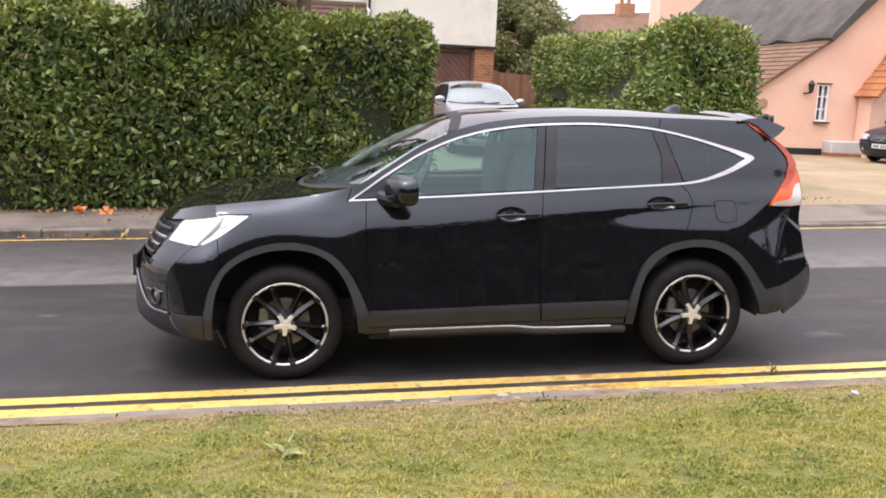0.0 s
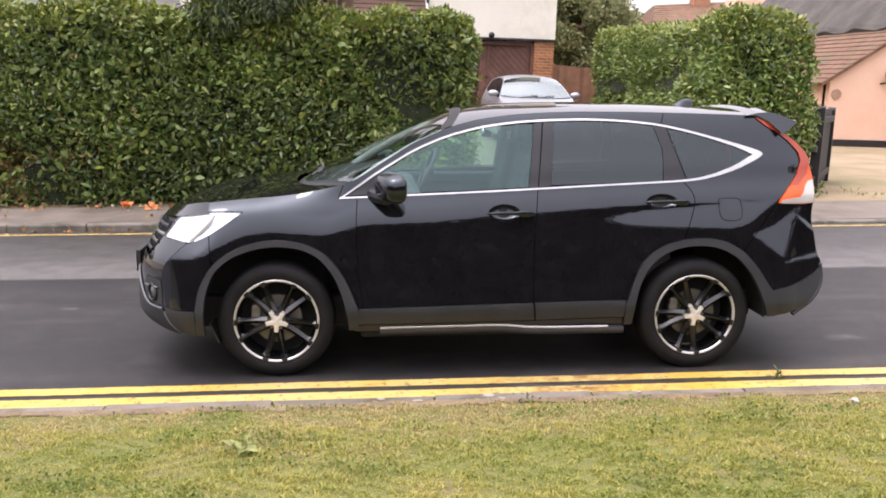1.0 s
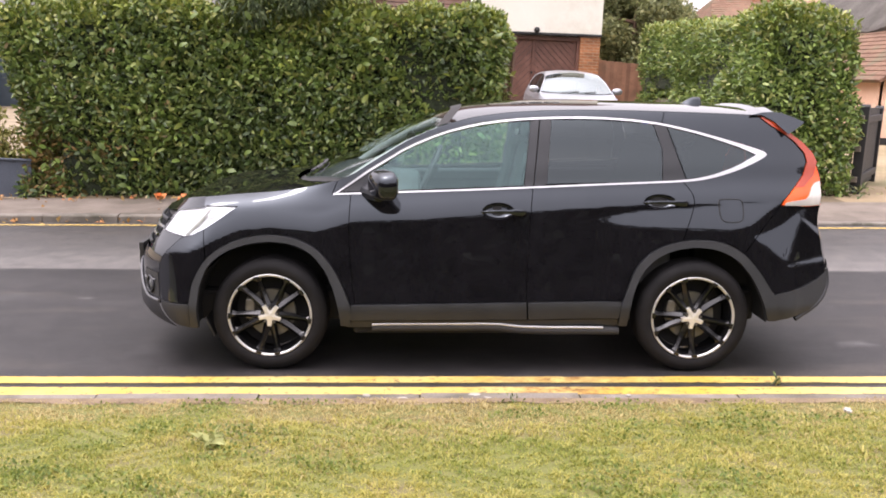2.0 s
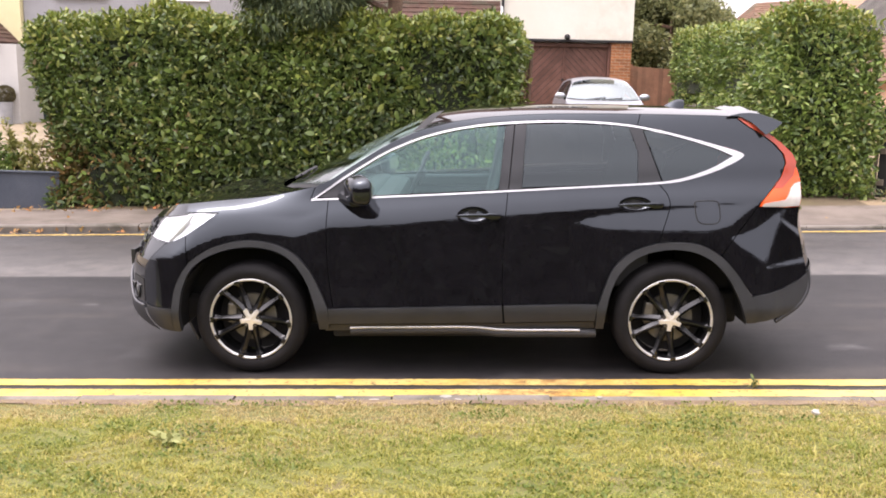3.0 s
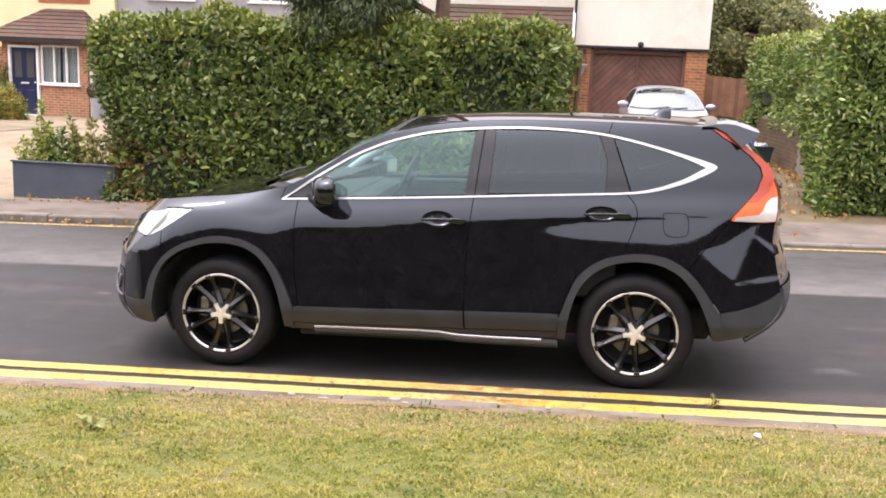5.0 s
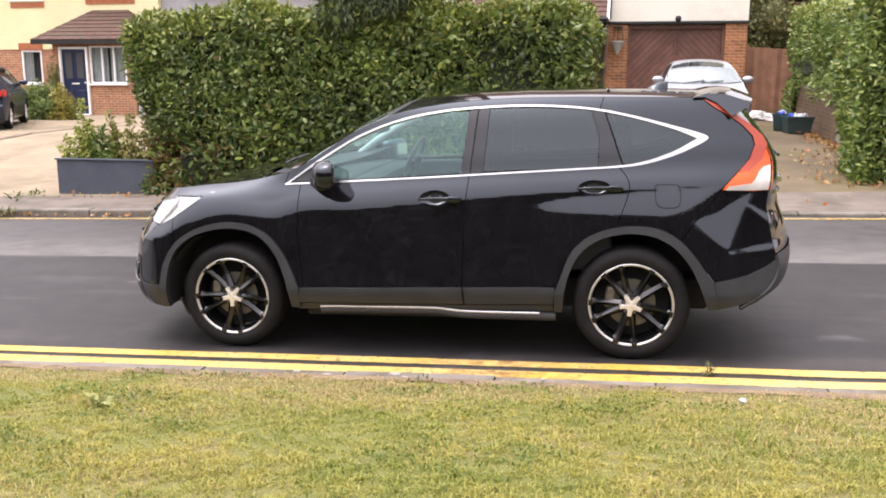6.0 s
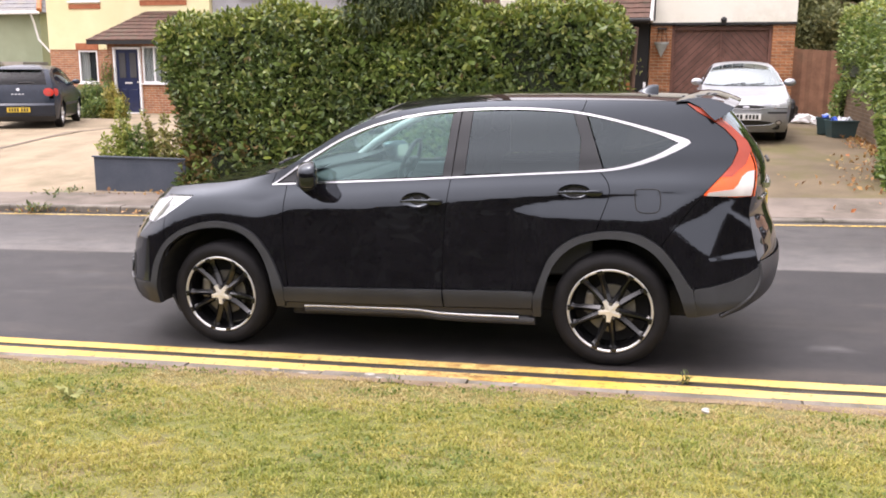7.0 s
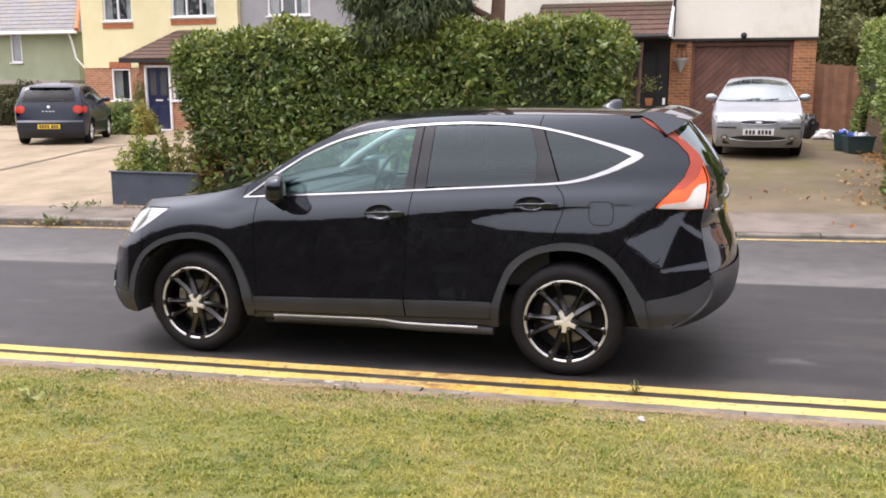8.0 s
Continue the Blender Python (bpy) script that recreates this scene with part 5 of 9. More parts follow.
def hatchback(name, m, paint, label, tall=1.0, wide=0.85, plate=plate_white, bumper=None):
    """A plain five-door hatchback, front towards -x, front axle at x = 0."""
    root = thing(name, m, label, "car")
    bumper = bumper or paint
    yc, Z = wide, (lambda pts: [(x, z if z < 0.6 else 0.6 + (z - 0.6) * tall) for x, z in pts])
    K = lambda z: z if z < 0.6 else 0.6 + (z - 0.6) * tall
    KZ = lambda pts: [(K(z), v) for z, v in pts]
    section = KZ([(0.12, 0.07), (0.3, 0.02), (0.5, 0.0), (0.72, -0.012), (0.84, 0.0), (0.92, 0.03), (1.0, 0.070), (1.2, 0.17), (1.35, 0.265), (1.42, 0.35)])
    edge = Z([(-0.75, 0.66), (-0.6, 0.75), (-0.2, 0.85), (0.35, 0.925), (0.5, 0.985), (0.86, 1.22), (1.2, 1.335), (1.6, 1.385), (2.2, 1.375), (2.7, 1.315), (3.0, 1.25), (3.15, 1.2)])
    top = Z([(0.1, 0.88), (0.42, 0.975), (0.81, 1.27), (1.2, 1.392), (1.7, 1.43), (2.3, 1.42), (2.8, 1.36), (3.1, 1.28)])
    bonnet = Z([(-0.86, 0.60), (-0.78, 0.685), (-0.55, 0.785), (-0.1, 0.89), (0.25, 0.945), (0.5, 0.975)])
    front = KZ([(0.18, -0.48), (0.3, -0.62), (0.5, -0.68), (0.7, -0.66), (0.82, -0.58)])
    nose = KZ([(0.18, -0.72), (0.3, -0.82), (0.5, -0.86), (0.65, -0.85), (0.75, -0.77), (0.84, -0.66)])
    back = KZ([(0.18, 3.08), (0.3, 3.18), (0.6, 3.22), (0.9, 3.19), (1.1, 3.12), (1.25, 3.0), (1.35, 2.88)])
    tail = KZ([(0.18, 3.2), (0.3, 3.32), (0.6, 3.36), (0.9, 3.30), (1.1, 3.21), (1.3, 3.05), (1.4, 2.95)])
    s = Shell(root, yc, section, edge, top, front, nose, back, tail, (-0.2, 0.75, 0.24), (2.75, 0.62, 0.2), 0.012, bonnet)
    E = lambda a, b, n=14: [(float(x), float(s.E(x))) for x in np.linspace(a, b, n)]
    arc = lambda cx, r, a, b, n=14: [(cx + r * math.cos(t), 0.30 + r * math.sin(t)) for t in np.linspace(radians(a), radians(b), n)]
    fz = [(float(s.xf(z)), float(z)) for z in np.linspace(0.20, K(0.76), 8)]
    bz = [(float(s.xb(z)), float(z)) for z in np.linspace(K(1.18), 0.22, 10)]
    belt = [(0.50, K(0.950)), (1.5, K(0.982)), (2.3, K(1.01)), (2.75, K(1.05))]
    s.both("front_wing", E(-0.58, 0.46, 12) + [(0.50, K(0.950)), (0.47, 0.22)] + arc(0, 0.37, -12, 192)+ fz, paint, step=0.08)
    s.both("front_door", [(0.50, K(0.950)), (1.50, K(0.982)), (1.50, 0.22), (0.47, 0.22)], paint, step=0.1)
    s.both("rear_door", [(1.50, K(0.982)), (2.45, K(1.04)), (2.48, K(0.80))] + [p for p in arc(2.6, 0.37, 100, 192, 8)] + [(2.2, 0.22), (1.50, 0.22)], paint, step=0.1)
    s.both("rear_quarter_panel", [(2.45, K(1.04)), (2.75, K(1.06)), (2.80, K(1.12)), (2.62, K(1.25)), (2.55, K(1.33))] + E(2.6, 3.0, 6) + bz + arc(2.6, 0.37, -12, 100, 10) + [(2.48, K(0.80))], paint, step=0.08)
    s.both("roof_side_frame", [(0.50, K(0.950)), (0.60, K(1.03)), (0.98, K(1.225)), (1.25, K(1.305)), (1.6, K(1.345)), (2.2, K(1.335)), (2.55, K(1.29))] + E(2.58, 0.48, 24), paint, step=0.08)
    s.both("front_side_window", [(0.56, K(0.966)), (1.49, K(0.996)), (1.50, K(1.335)), (1.25, K(1.30)), (0.98, K(1.22)), (0.64, K(1.04))], clear_glass, rim=0, gap=0, off=0.004, step=0.1)
    s.both("rear_side_window", [(1.56, K(0.998)), (2.70, K(1.065)), (2.76, K(1.12)), (2.55, K(1.285)), (2.2, K(1.33)), (1.57, K(1.34))], privacy_glass, rim=0, gap=0, off=0.004, step=0.1)
    s.both("pillar_cover", [(1.49, K(0.982)), (1.56, K(0.99)), (1.57, K(1.35)), (1.50, K(1.345))], gloss_black, step=0.1)
    s.both("rubbing_strip", [(0.52, 0.52), (2.22, 0.53), (2.22, 0.59), (0.52, 0.58)], trim_plastic, off=-0.014, rim=0.02, step=0.1)
    V = lambda v, k=1.0: (v * 2 - 1) * k
    xf_ = lambda v: -0.76 + 0.17 * np.abs(v) ** 2.3
    xc_ = lambda v: 0.36 + 0.12 * np.abs(v) ** 2.4
    s.loft("bonnet", lambda u, v: s.top(xf_(V(v)) + (xc_(V(v)) - xf_(V(v))) * u, V(v), True), paint, nu=20, nv=24, flip=True)
    s.loft("windscreen", lambda u, v: s.top(xc_(V(v)) + 0.03 + (1.15 - 0.1 * V(v) ** 2 - xc_(V(v))) * u, V(v, 0.97)), screen_glass, nu=16, nv=20, flip=True)
    s.loft("cowl_panel", lambda u, v: s.top(xc_(V(v)) - 0.01 + 0.07 * u, V(v, 0.98), lift=-0.008), trim_plastic, nu=3, nv=20, flip=True)
    s.loft("roof", lambda u, v: s.top(1.16 - 0.1 * V(v) ** 2 + 1.72 * u, V(v)), paint, nu=24, nv=24, flip=True)
    F = lambda z0, z1, v0, v1, off=0.0: (lambda u, v: s.ahead(z0 + (z1 + 0.06 * np.abs(v0 + (v1 - v0) * v) ** 2 * (z1 > 0.7) - z0) * u, v0 + (v1 - v0) * v, off))
    ovalb = lambda zc, hz, vw, off, vc=0.0: (lambda u, v: s.behind(zc + hz * (2 * u - 1) * np.sqrt(np.clip(1 - (2 * v - 1) ** 2, 0.01, 1)), np.clip(vc + vw * (2 * v - 1), -1, 1), off))
    B = lambda z0, z1, v0, v1, off=0.0: (lambda u, v: s.behind(z0 + (z1 - z0) * u, v0 + (v1 - v0) * v, off))
    zt = K(0.703)
    s.loft("front_bumper", F(0.36, 0.55, -1, 1, 0.014), bumper, nu=8, nv=30)
    s.loft("bumper_top", F(0.55, 0.59, -1, 1, 0.006), paint, nu=3, nv=30)
    s.loft("lower_bumper", F(0.17, 0.37, -1, 1, 0.004), bumper, nu=8, nv=30)
    s.loft("bonnet_lip", F(0.585, zt, -0.66, 0.66), paint, nu=6, nv=24)
    oval = lambda zc, hz, vw, off, vc=0.0: (lambda u, v: s.ahead(zc + hz * (2 * u - 1) * np.sqrt(np.clip(1 - (2 * v - 1) ** 2, 0.01, 1)), vc + vw * (2 * v - 1), off))
    gr = s.loft("grille", oval(0.615, 0.036, 0.46, 0.016), ink, nu=4, nv=24)
    tube("grille_surround", [tuple(s.ahead(np.float64(0.615 + 0.038 * math.sin(a)), np.float64(0.47 * math.cos(a)), 0.018)) for a in np.linspace(0, 2 * math.pi, 30)[:-1]], 0.006, chrome, gr, cyclic=True, res=1)
    s.loft("badge", oval(0.615, 0.024, 0.085, 0.026), chrome, gr, nu=4, nv=10)
    slot = s.loft("lower_intake", oval(0.335, 0.048, 0.66, 0.020), ink, nu=4, nv=24)
    tube("intake_lip", [tuple(s.ahead(np.float64(0.335 - 0.05 * math.sqrt(max(0.0, 1 - (v / 0.68) ** 2))), np.float64(v), 0.022)) for v in np.linspace(-0.67, 0.67, 20)], 0.010, paint, slot, res=1)
    for k in (-1, 1):
        s.loft("bumper_strip", F(0.505, 0.535, k * 0.52, k * 0.99, 0.022), trim_plastic, nu=3, nv=12, flip=k < 0)
        s.loft("headlamp", F(0.60, zt, k * 0.62, k, 0.003), hatch_lamp, nu=6, nv=12, flip=k < 0)
        s.loft("lamp_bulb", oval(0.655, 0.030, 0.045, 0.006, k * 0.76), lamp_grey, nu=4, nv=8)
        fog = s.loft("fog_lamp_recess", oval(0.345, 0.042, 0.085, 0.020, k * 0.80), ink, nu=4, nv=10)
        s.loft("fog_lamp", oval(0.345, 0.030, 0.060, 0.024, k * 0.80), white_lens, fog, nu=4, nv=8)
        lamp = s.loft("tail_lamp", ovalb(K(0.845), 0.085 * tall, 0.15, 0.010, k * 0.86), tail_red, nu=6, nv=14, flip=k > 0)
        s.loft("lamp_centre", ovalb(K(0.825), 0.030 * tall, 0.06, 0.014, k * 0.86), dark_red_lens, lamp, nu=4, nv=8, flip=k > 0)
    s.both("headlamp_side", [(-0.61, 0.61), (-0.44, 0.65), (-0.30, K(0.80)), (-0.57, K(0.755))], hatch_lamp, off=-0.002, rim=0.01, step=0.06)
    s.both("tail_lamp_side", rounded([(3.06, K(0.775)), (3.14, K(0.76)), (3.20, K(0.79)), (3.185, K(0.90)), (3.13, K(0.93)), (2.97, K(0.90)), (3.06, K(0.775))], 2)[:-1], tail_red, off=-0.004, rim=0.01, step=0.06)
    p = part("number_plate", box((-0.894, yc, 0.445), (0.012, 0.52, 0.11), 0.003), plate_white, root, "white number plate")
    for j in range(7):
        part("plate_bar", box((-0.901, yc - 0.195 + 0.06 * j + (0.03 if j > 3 else 0), 0.445), (0.003, 0.04, 0.075)), ink, p)
    s.loft("tailgate", B(0.62, K(1.0), -0.86, 0.86), paint, nu=8, nv=24, flip=True)
    s.loft("tailgate_corner", B(0.60, K(0.70), -1, 1, -0.004), paint, nu=3, nv=24, flip=True)
    for k in (-1, 1):
        s.loft("tailgate_corner", B(K(0.93), K(1.33), k * 0.84, k, -0.002), paint, nu=6, nv=6, flip=k > 0)
    s.loft("rear_window", B(K(1.0), K(1.33), -0.85, 0.85), hatch_glass, nu=8, nv=20)
    s.loft("rear_bumper", B(0.30, 0.56, -1, 1, 0.045), paint, nu=8, nv=30, flip=True)
    s.loft("bumper_ledge", lambda u, v: s.behind(0.56 + 0.05 * u, V(v), 0.045 * (1 - u)), paint, nu=4, nv=30, flip=True)
    s.loft("lower_rear_bumper", B(0.17, 0.31, -1, 1, 0.03), trim_plastic, nu=4, nv=30, flip=True)
    s.loft("roof_spoiler", lambda u, v: s.behind(K(1.325) + 0.05 * u, V(v, 0.80), 0.075 * (1 - u) + 0.01), paint, nu=4, nv=24, flip=True)
    s.loft("tail_badge", ovalb(K(0.90), 0.035, 0.05, 0.010), chrome, nu=4, nv=8, flip=True)
    for v0 in (-0.16, -0.06, 0.04, 0.14):
        s.loft("badge_bar", B(K(0.795), K(0.795) + 0.022, v0 - 0.03, v0 + 0.03, 0.008), chrome, nu=2, nv=3, flip=True)
    tube("rear_wiper", [tuple(s.behind(np.float64(z), np.float64(v), 0.02)) for z, v in ((K(1.04), 0.0), (K(1.05), 0.25), (K(1.04), 0.5))], 0.01, trim_plastic, root)
    for q in (-0.2, 0.25):
        tube("wiper", [tuple(s.top(np.float64(x), np.float64(v), lift=0.015)) for x, v in ((0.36, q + 0.25), (0.42, q - 0.05), (0.46, q - 0.3))], 0.008, trim_plastic, root)
    q = part("number_plate", box((3.412, yc, 0.46), (0.012, 0.52, 0.11), 0.003), plate_yellow, root, "yellow number plate")
    for j in range(7):
        part("plate_bar", box((3.419, yc - 0.195 + 0.06 * j + (0.03 if j > 3 else 0), 0.46), (0.003, 0.04, 0.075)), ink, q)
    for far in (0, 1):
        y = 2 * yc + 0.05 if far else -0.05
        bm = bmesh.new()
        bmesh.ops.create_uvsphere(bm, u_segments=16, v_segments=10, radius=1)
        bmesh.ops.scale(bm, vec=(0.07, 0.11, 0.07), verts=bm.verts)
        bmesh.ops.translate(bm, vec=(0.66, y, K(1.03)), verts=bm.verts)
        part("door_mirror", bm, paint, root, smooth=True)
        part("mirror_foot", add_rod(bmesh.new(), (0.66, y + (-0.08 if far else 0.08), K(1.02)), (0.66, y + (-0.18 if far else 0.18), K(0.982)), 0.03), trim_plastic, root)
        for x in (1.30, 2.20):
            tube("door_handle", [s.at(x + d, K(0.87), -0.025, bool(far)) for d in (0, 0.07, 0.15)], 0.013, paint, root)
    for x in (0.0, 2.6):
        for far in (0, 1):
            h = new("wheel")
            h.parent = root
            h.matrix_basis = pose(x, 2 * yc - 0.02 if far else 0.02, 0.30, 0, 0, 180 if far else 0)
            part("tyre", lathe(bmesh.new(), [(0.02, 0.19), (0.005, 0.21), (0.0, 0.24), (0.012, 0.285), (0.04, 0.30), (0.15, 0.30), (0.185, 0.28), (0.19, 0.19)], 32), tyre_rubber, h, smooth=True)
            part("rim", lathe(bmesh.new(), [(0.012, 0.198), (0.02, 0.185), (0.05, 0.17), (0.06, 0.05), (0.04, 0.03), (0.04, 0.001)], 28), machined, h, smooth=True)
            for j in range(5):
                a = radians(72 * j + 90)
                part("spoke", add_rod(bmesh.new(), (0.03 * math.cos(a), 0.03, 0.03 * math.sin(a)), (0.18 * math.cos(a), 0.022, 0.18 * math.sin(a)), 0.022, 0.03, 8), machined, h)
    part("floor_pan", box((1.25, yc, 0.32), (3.9, 1.2, 0.2), 0.03), dark_gap, root)
    part("floor_pan", box((1.3, yc, 0.28), (1.8, 1.5, 0.14), 0.03), dark_gap, root)
    part("engine_bay", box((-0.1, yc, 0.55), (0.9, 1.0, 0.4), 0.03), dark_gap, root)
    part("dashboard", box((0.62, yc, 0.86 * tall), (0.4, 1.35, 0.24), 0.06), trim_plastic, root)
    for y in (yc - 0.36, yc + 0.36):
        part("front_seat", box((1.5, y, 0.95), (0.14, 0.46, 0.62), 0.05, Matrix.Rotation(radians(14), 4, "Y")), seat_cloth, root)
        part("head_restraint", box((1.62, y, 1.30), (0.09, 0.25, 0.14), 0.04), seat_cloth, root)
    part("rear_seat", box((2.35, yc, 0.90), (0.14, 1.2, 0.6), 0.05, Matrix.Rotation(radians(16), 4, "Y")), seat_cloth, root)
    return root


tail_red = plain("deep_red_lens", (0.48, 0.030, 0.016), 0.2, 0, 0.4, 0.2)
hatch_lamp = plain("clear_headlamp", (0.60, 0.62, 0.64), 0.2, 0.4, 0.5, 0.6)
silver_paint = plain("silver_car_paint", (0.37, 0.385, 0.41), 0.34, 0.5, 0.5, 0.5, 0.03)
navy_paint = plain("dark_blue_car_paint", (0.014, 0.021, 0.036), 0.25, 0.1, 0.45, 0.15, 0.03)
suv()
hatchback("hatchback_car", pose(4.02 + 0.80, 12.55, float(gz(4.02, 12.55)), 0, 0, 90), silver_paint, "silver hatchback parked nose-out before the garage door", 1.0, 0.80)
NAVY_TURN = radians(-62)
hatchback("hatchback_car", pose(-12.8 - 2.6 * math.cos(NAVY_TURN) + 0.88 * math.sin(NAVY_TURN), 13.95 - 2.6 * math.sin(NAVY_TURN) - 0.88 * math.cos(NAVY_TURN), 0.37, 0, 0, -62), navy_paint, "dark blue hatchback parked on the beige forecourt", 1.12, 0.88)
hatchback("hatchback_car", pose(16.46, 15.48, 0.405, 0, 0, 20), navy_paint, "dark hatchback parked in the cottage yard", 1.05, 0.87)


# ---- hedges ----
def leaf_cloud(pts, nrm, size, rnd, droop=0.25, fold=0.25, spread=0.7, aspect=0.42, oval=False):
    """Folded pointed leaves at the places pts, turned out along nrm. Gives vertices and triangles."""
    n = len(pts)
    d = nrm * 0.5 + rnd.randn(n, 3) * spread
    d[:, 2] -= droop
    d /= np.linalg.norm(d, axis=1)[:, None]
    up = nrm + rnd.randn(n, 3) * 0.45
    side = np.cross(d, up)
    side /= np.linalg.norm(side, axis=1)[:, None] + 1e-9
    up = np.cross(side, d)
    L = size * (0.7 + 0.6 * rnd.rand(n))[:, None]
    W = L * aspect * (0.85 + 0.3 * rnd.rand(n))[:, None]
    f = (fold * (0.5 + rnd.rand(n)))[:, None]
    a, tip = pts, pts + d * L - up * L * 0.12
    mid = pts + d * L * 0.5 + up * L * 0.04
    lft = pts + d * L * 0.45 + side * W * 0.5 + up * W * f
    rgt = pts + d * L * 0.45 - side * W * 0.5 + up * W * f
    if oval:
        q = [pts + d * L * e + side * W * w * s + up * (W * abs(w) * f - L * 0.10 * e * e) for e, w, s in ((0.25, 0.42, 1), (0.68, 0.40, 1), (0.68, 0.40, -1), (0.25, 0.42, -1))]
        V = np.stack([a, q[0], q[1], tip, q[2], q[3], mid], 1).reshape(-1, 3)
        k = np.arange(n)[:, None] * 7
        F = np.concatenate([k + np.array([i, 6, (i + 1) % 6]) for i in range(6)], 1).reshape(-1, 3)
        return V, F
    V = np.stack([a, lft, mid, rgt, tip], 1).reshape(-1, 3)
    k = np.arange(n)[:, None] * 5
    F = np.concatenate([k + q for q in ([0, 2, 1], [0, 3, 2], [1, 2, 4], [2, 3, 4])], 1).reshape(-1, 3)
    return V, F


def fast_mesh(name, V, F, material):
    me = bpy.data.meshes.new(name)
    V, F = np.asarray(V, np.float32), np.asarray(F, np.int32)
    me.vertices.add(len(V))
    me.vertices.foreach_set("co", V.ravel())
    me.loops.add(F.size)
    me.loops.foreach_set("vertex_index", F.ravel())
    me.polygons.add(len(F))
    me.polygons.foreach_set("loop_start", np.arange(len(F), dtype=np.int32) * F.shape[1])
    me.polygons.foreach_set("loop_total", np.full(len(F), F.shape[1], np.int32))
    me.update(calc_edges=True)
    me.validate()
    me.materials.append(material)
    return me


laurel = foliage("laurel_leaf", [(0.0, (0.047, 0.084, 0.015)), (0.3, (0.093, 0.151, 0.029)), (0.6, (0.163, 0.235, 0.047)), (0.86, (0.256, 0.321, 0.076)), (0.965, (0.363, 0.388, 0.113)), (0.993, (0.195, 0.133, 0.057))], 0.36, 0.25, (0.9, [(0.0, (0.026, 0.051, 0.012)), (0.4, (0.058, 0.096, 0.024)), (0.8, (0.110, 0.155, 0.041)), (1.0, (0.200, 0.219, 0.066))]))
# lighter, yellower laurel: light on the hedge top put into the leaf colour
laurel_top = foliage("sunlit_laurel_leaf", [(0.0, (0.075, 0.116, 0.016)), (0.4, (0.150, 0.199, 0.034)), (0.8, (0.266, 0.299, 0.058)), (1.0, (0.374, 0.366, 0.108))])

laurel_pale = foliage("pale_laurel_leaf", [(0.0, (0.040, 0.075, 0.016)), (0.3, (0.091, 0.149, 0.030)), (0.6, (0.167, 0.245, 0.052)), (0.9, (0.279, 0.355, 0.089)), (1.0, (0.379, 0.367, 0.136))], 0.4)


laurel_bronze = foliage("bronzed_leaf", [(0.0, (0.070, 0.060, 0.016)), (0.5, (0.150, 0.110, 0.030)), (0.85, (0.25, 0.150, 0.050)), (1.0, (0.34, 0.20, 0.07))], 0.5, 0.25)


def wavy(P, k, s):
    """Smooth unevenness from a few crossed waves."""
    return (np.sin(P[:, 0] * 2.1 * k + s) * np.cos(P[:, 1] * 1.7 * k + 2 * s) + np.sin(P[:, 2] * 2.6 * k + 1.3 * s + P[:, 0] * k) + 0.6 * np.sin(P[:, 0] * 5.3 * k + P[:, 2] * 4.1 * k + s)) / 2.6


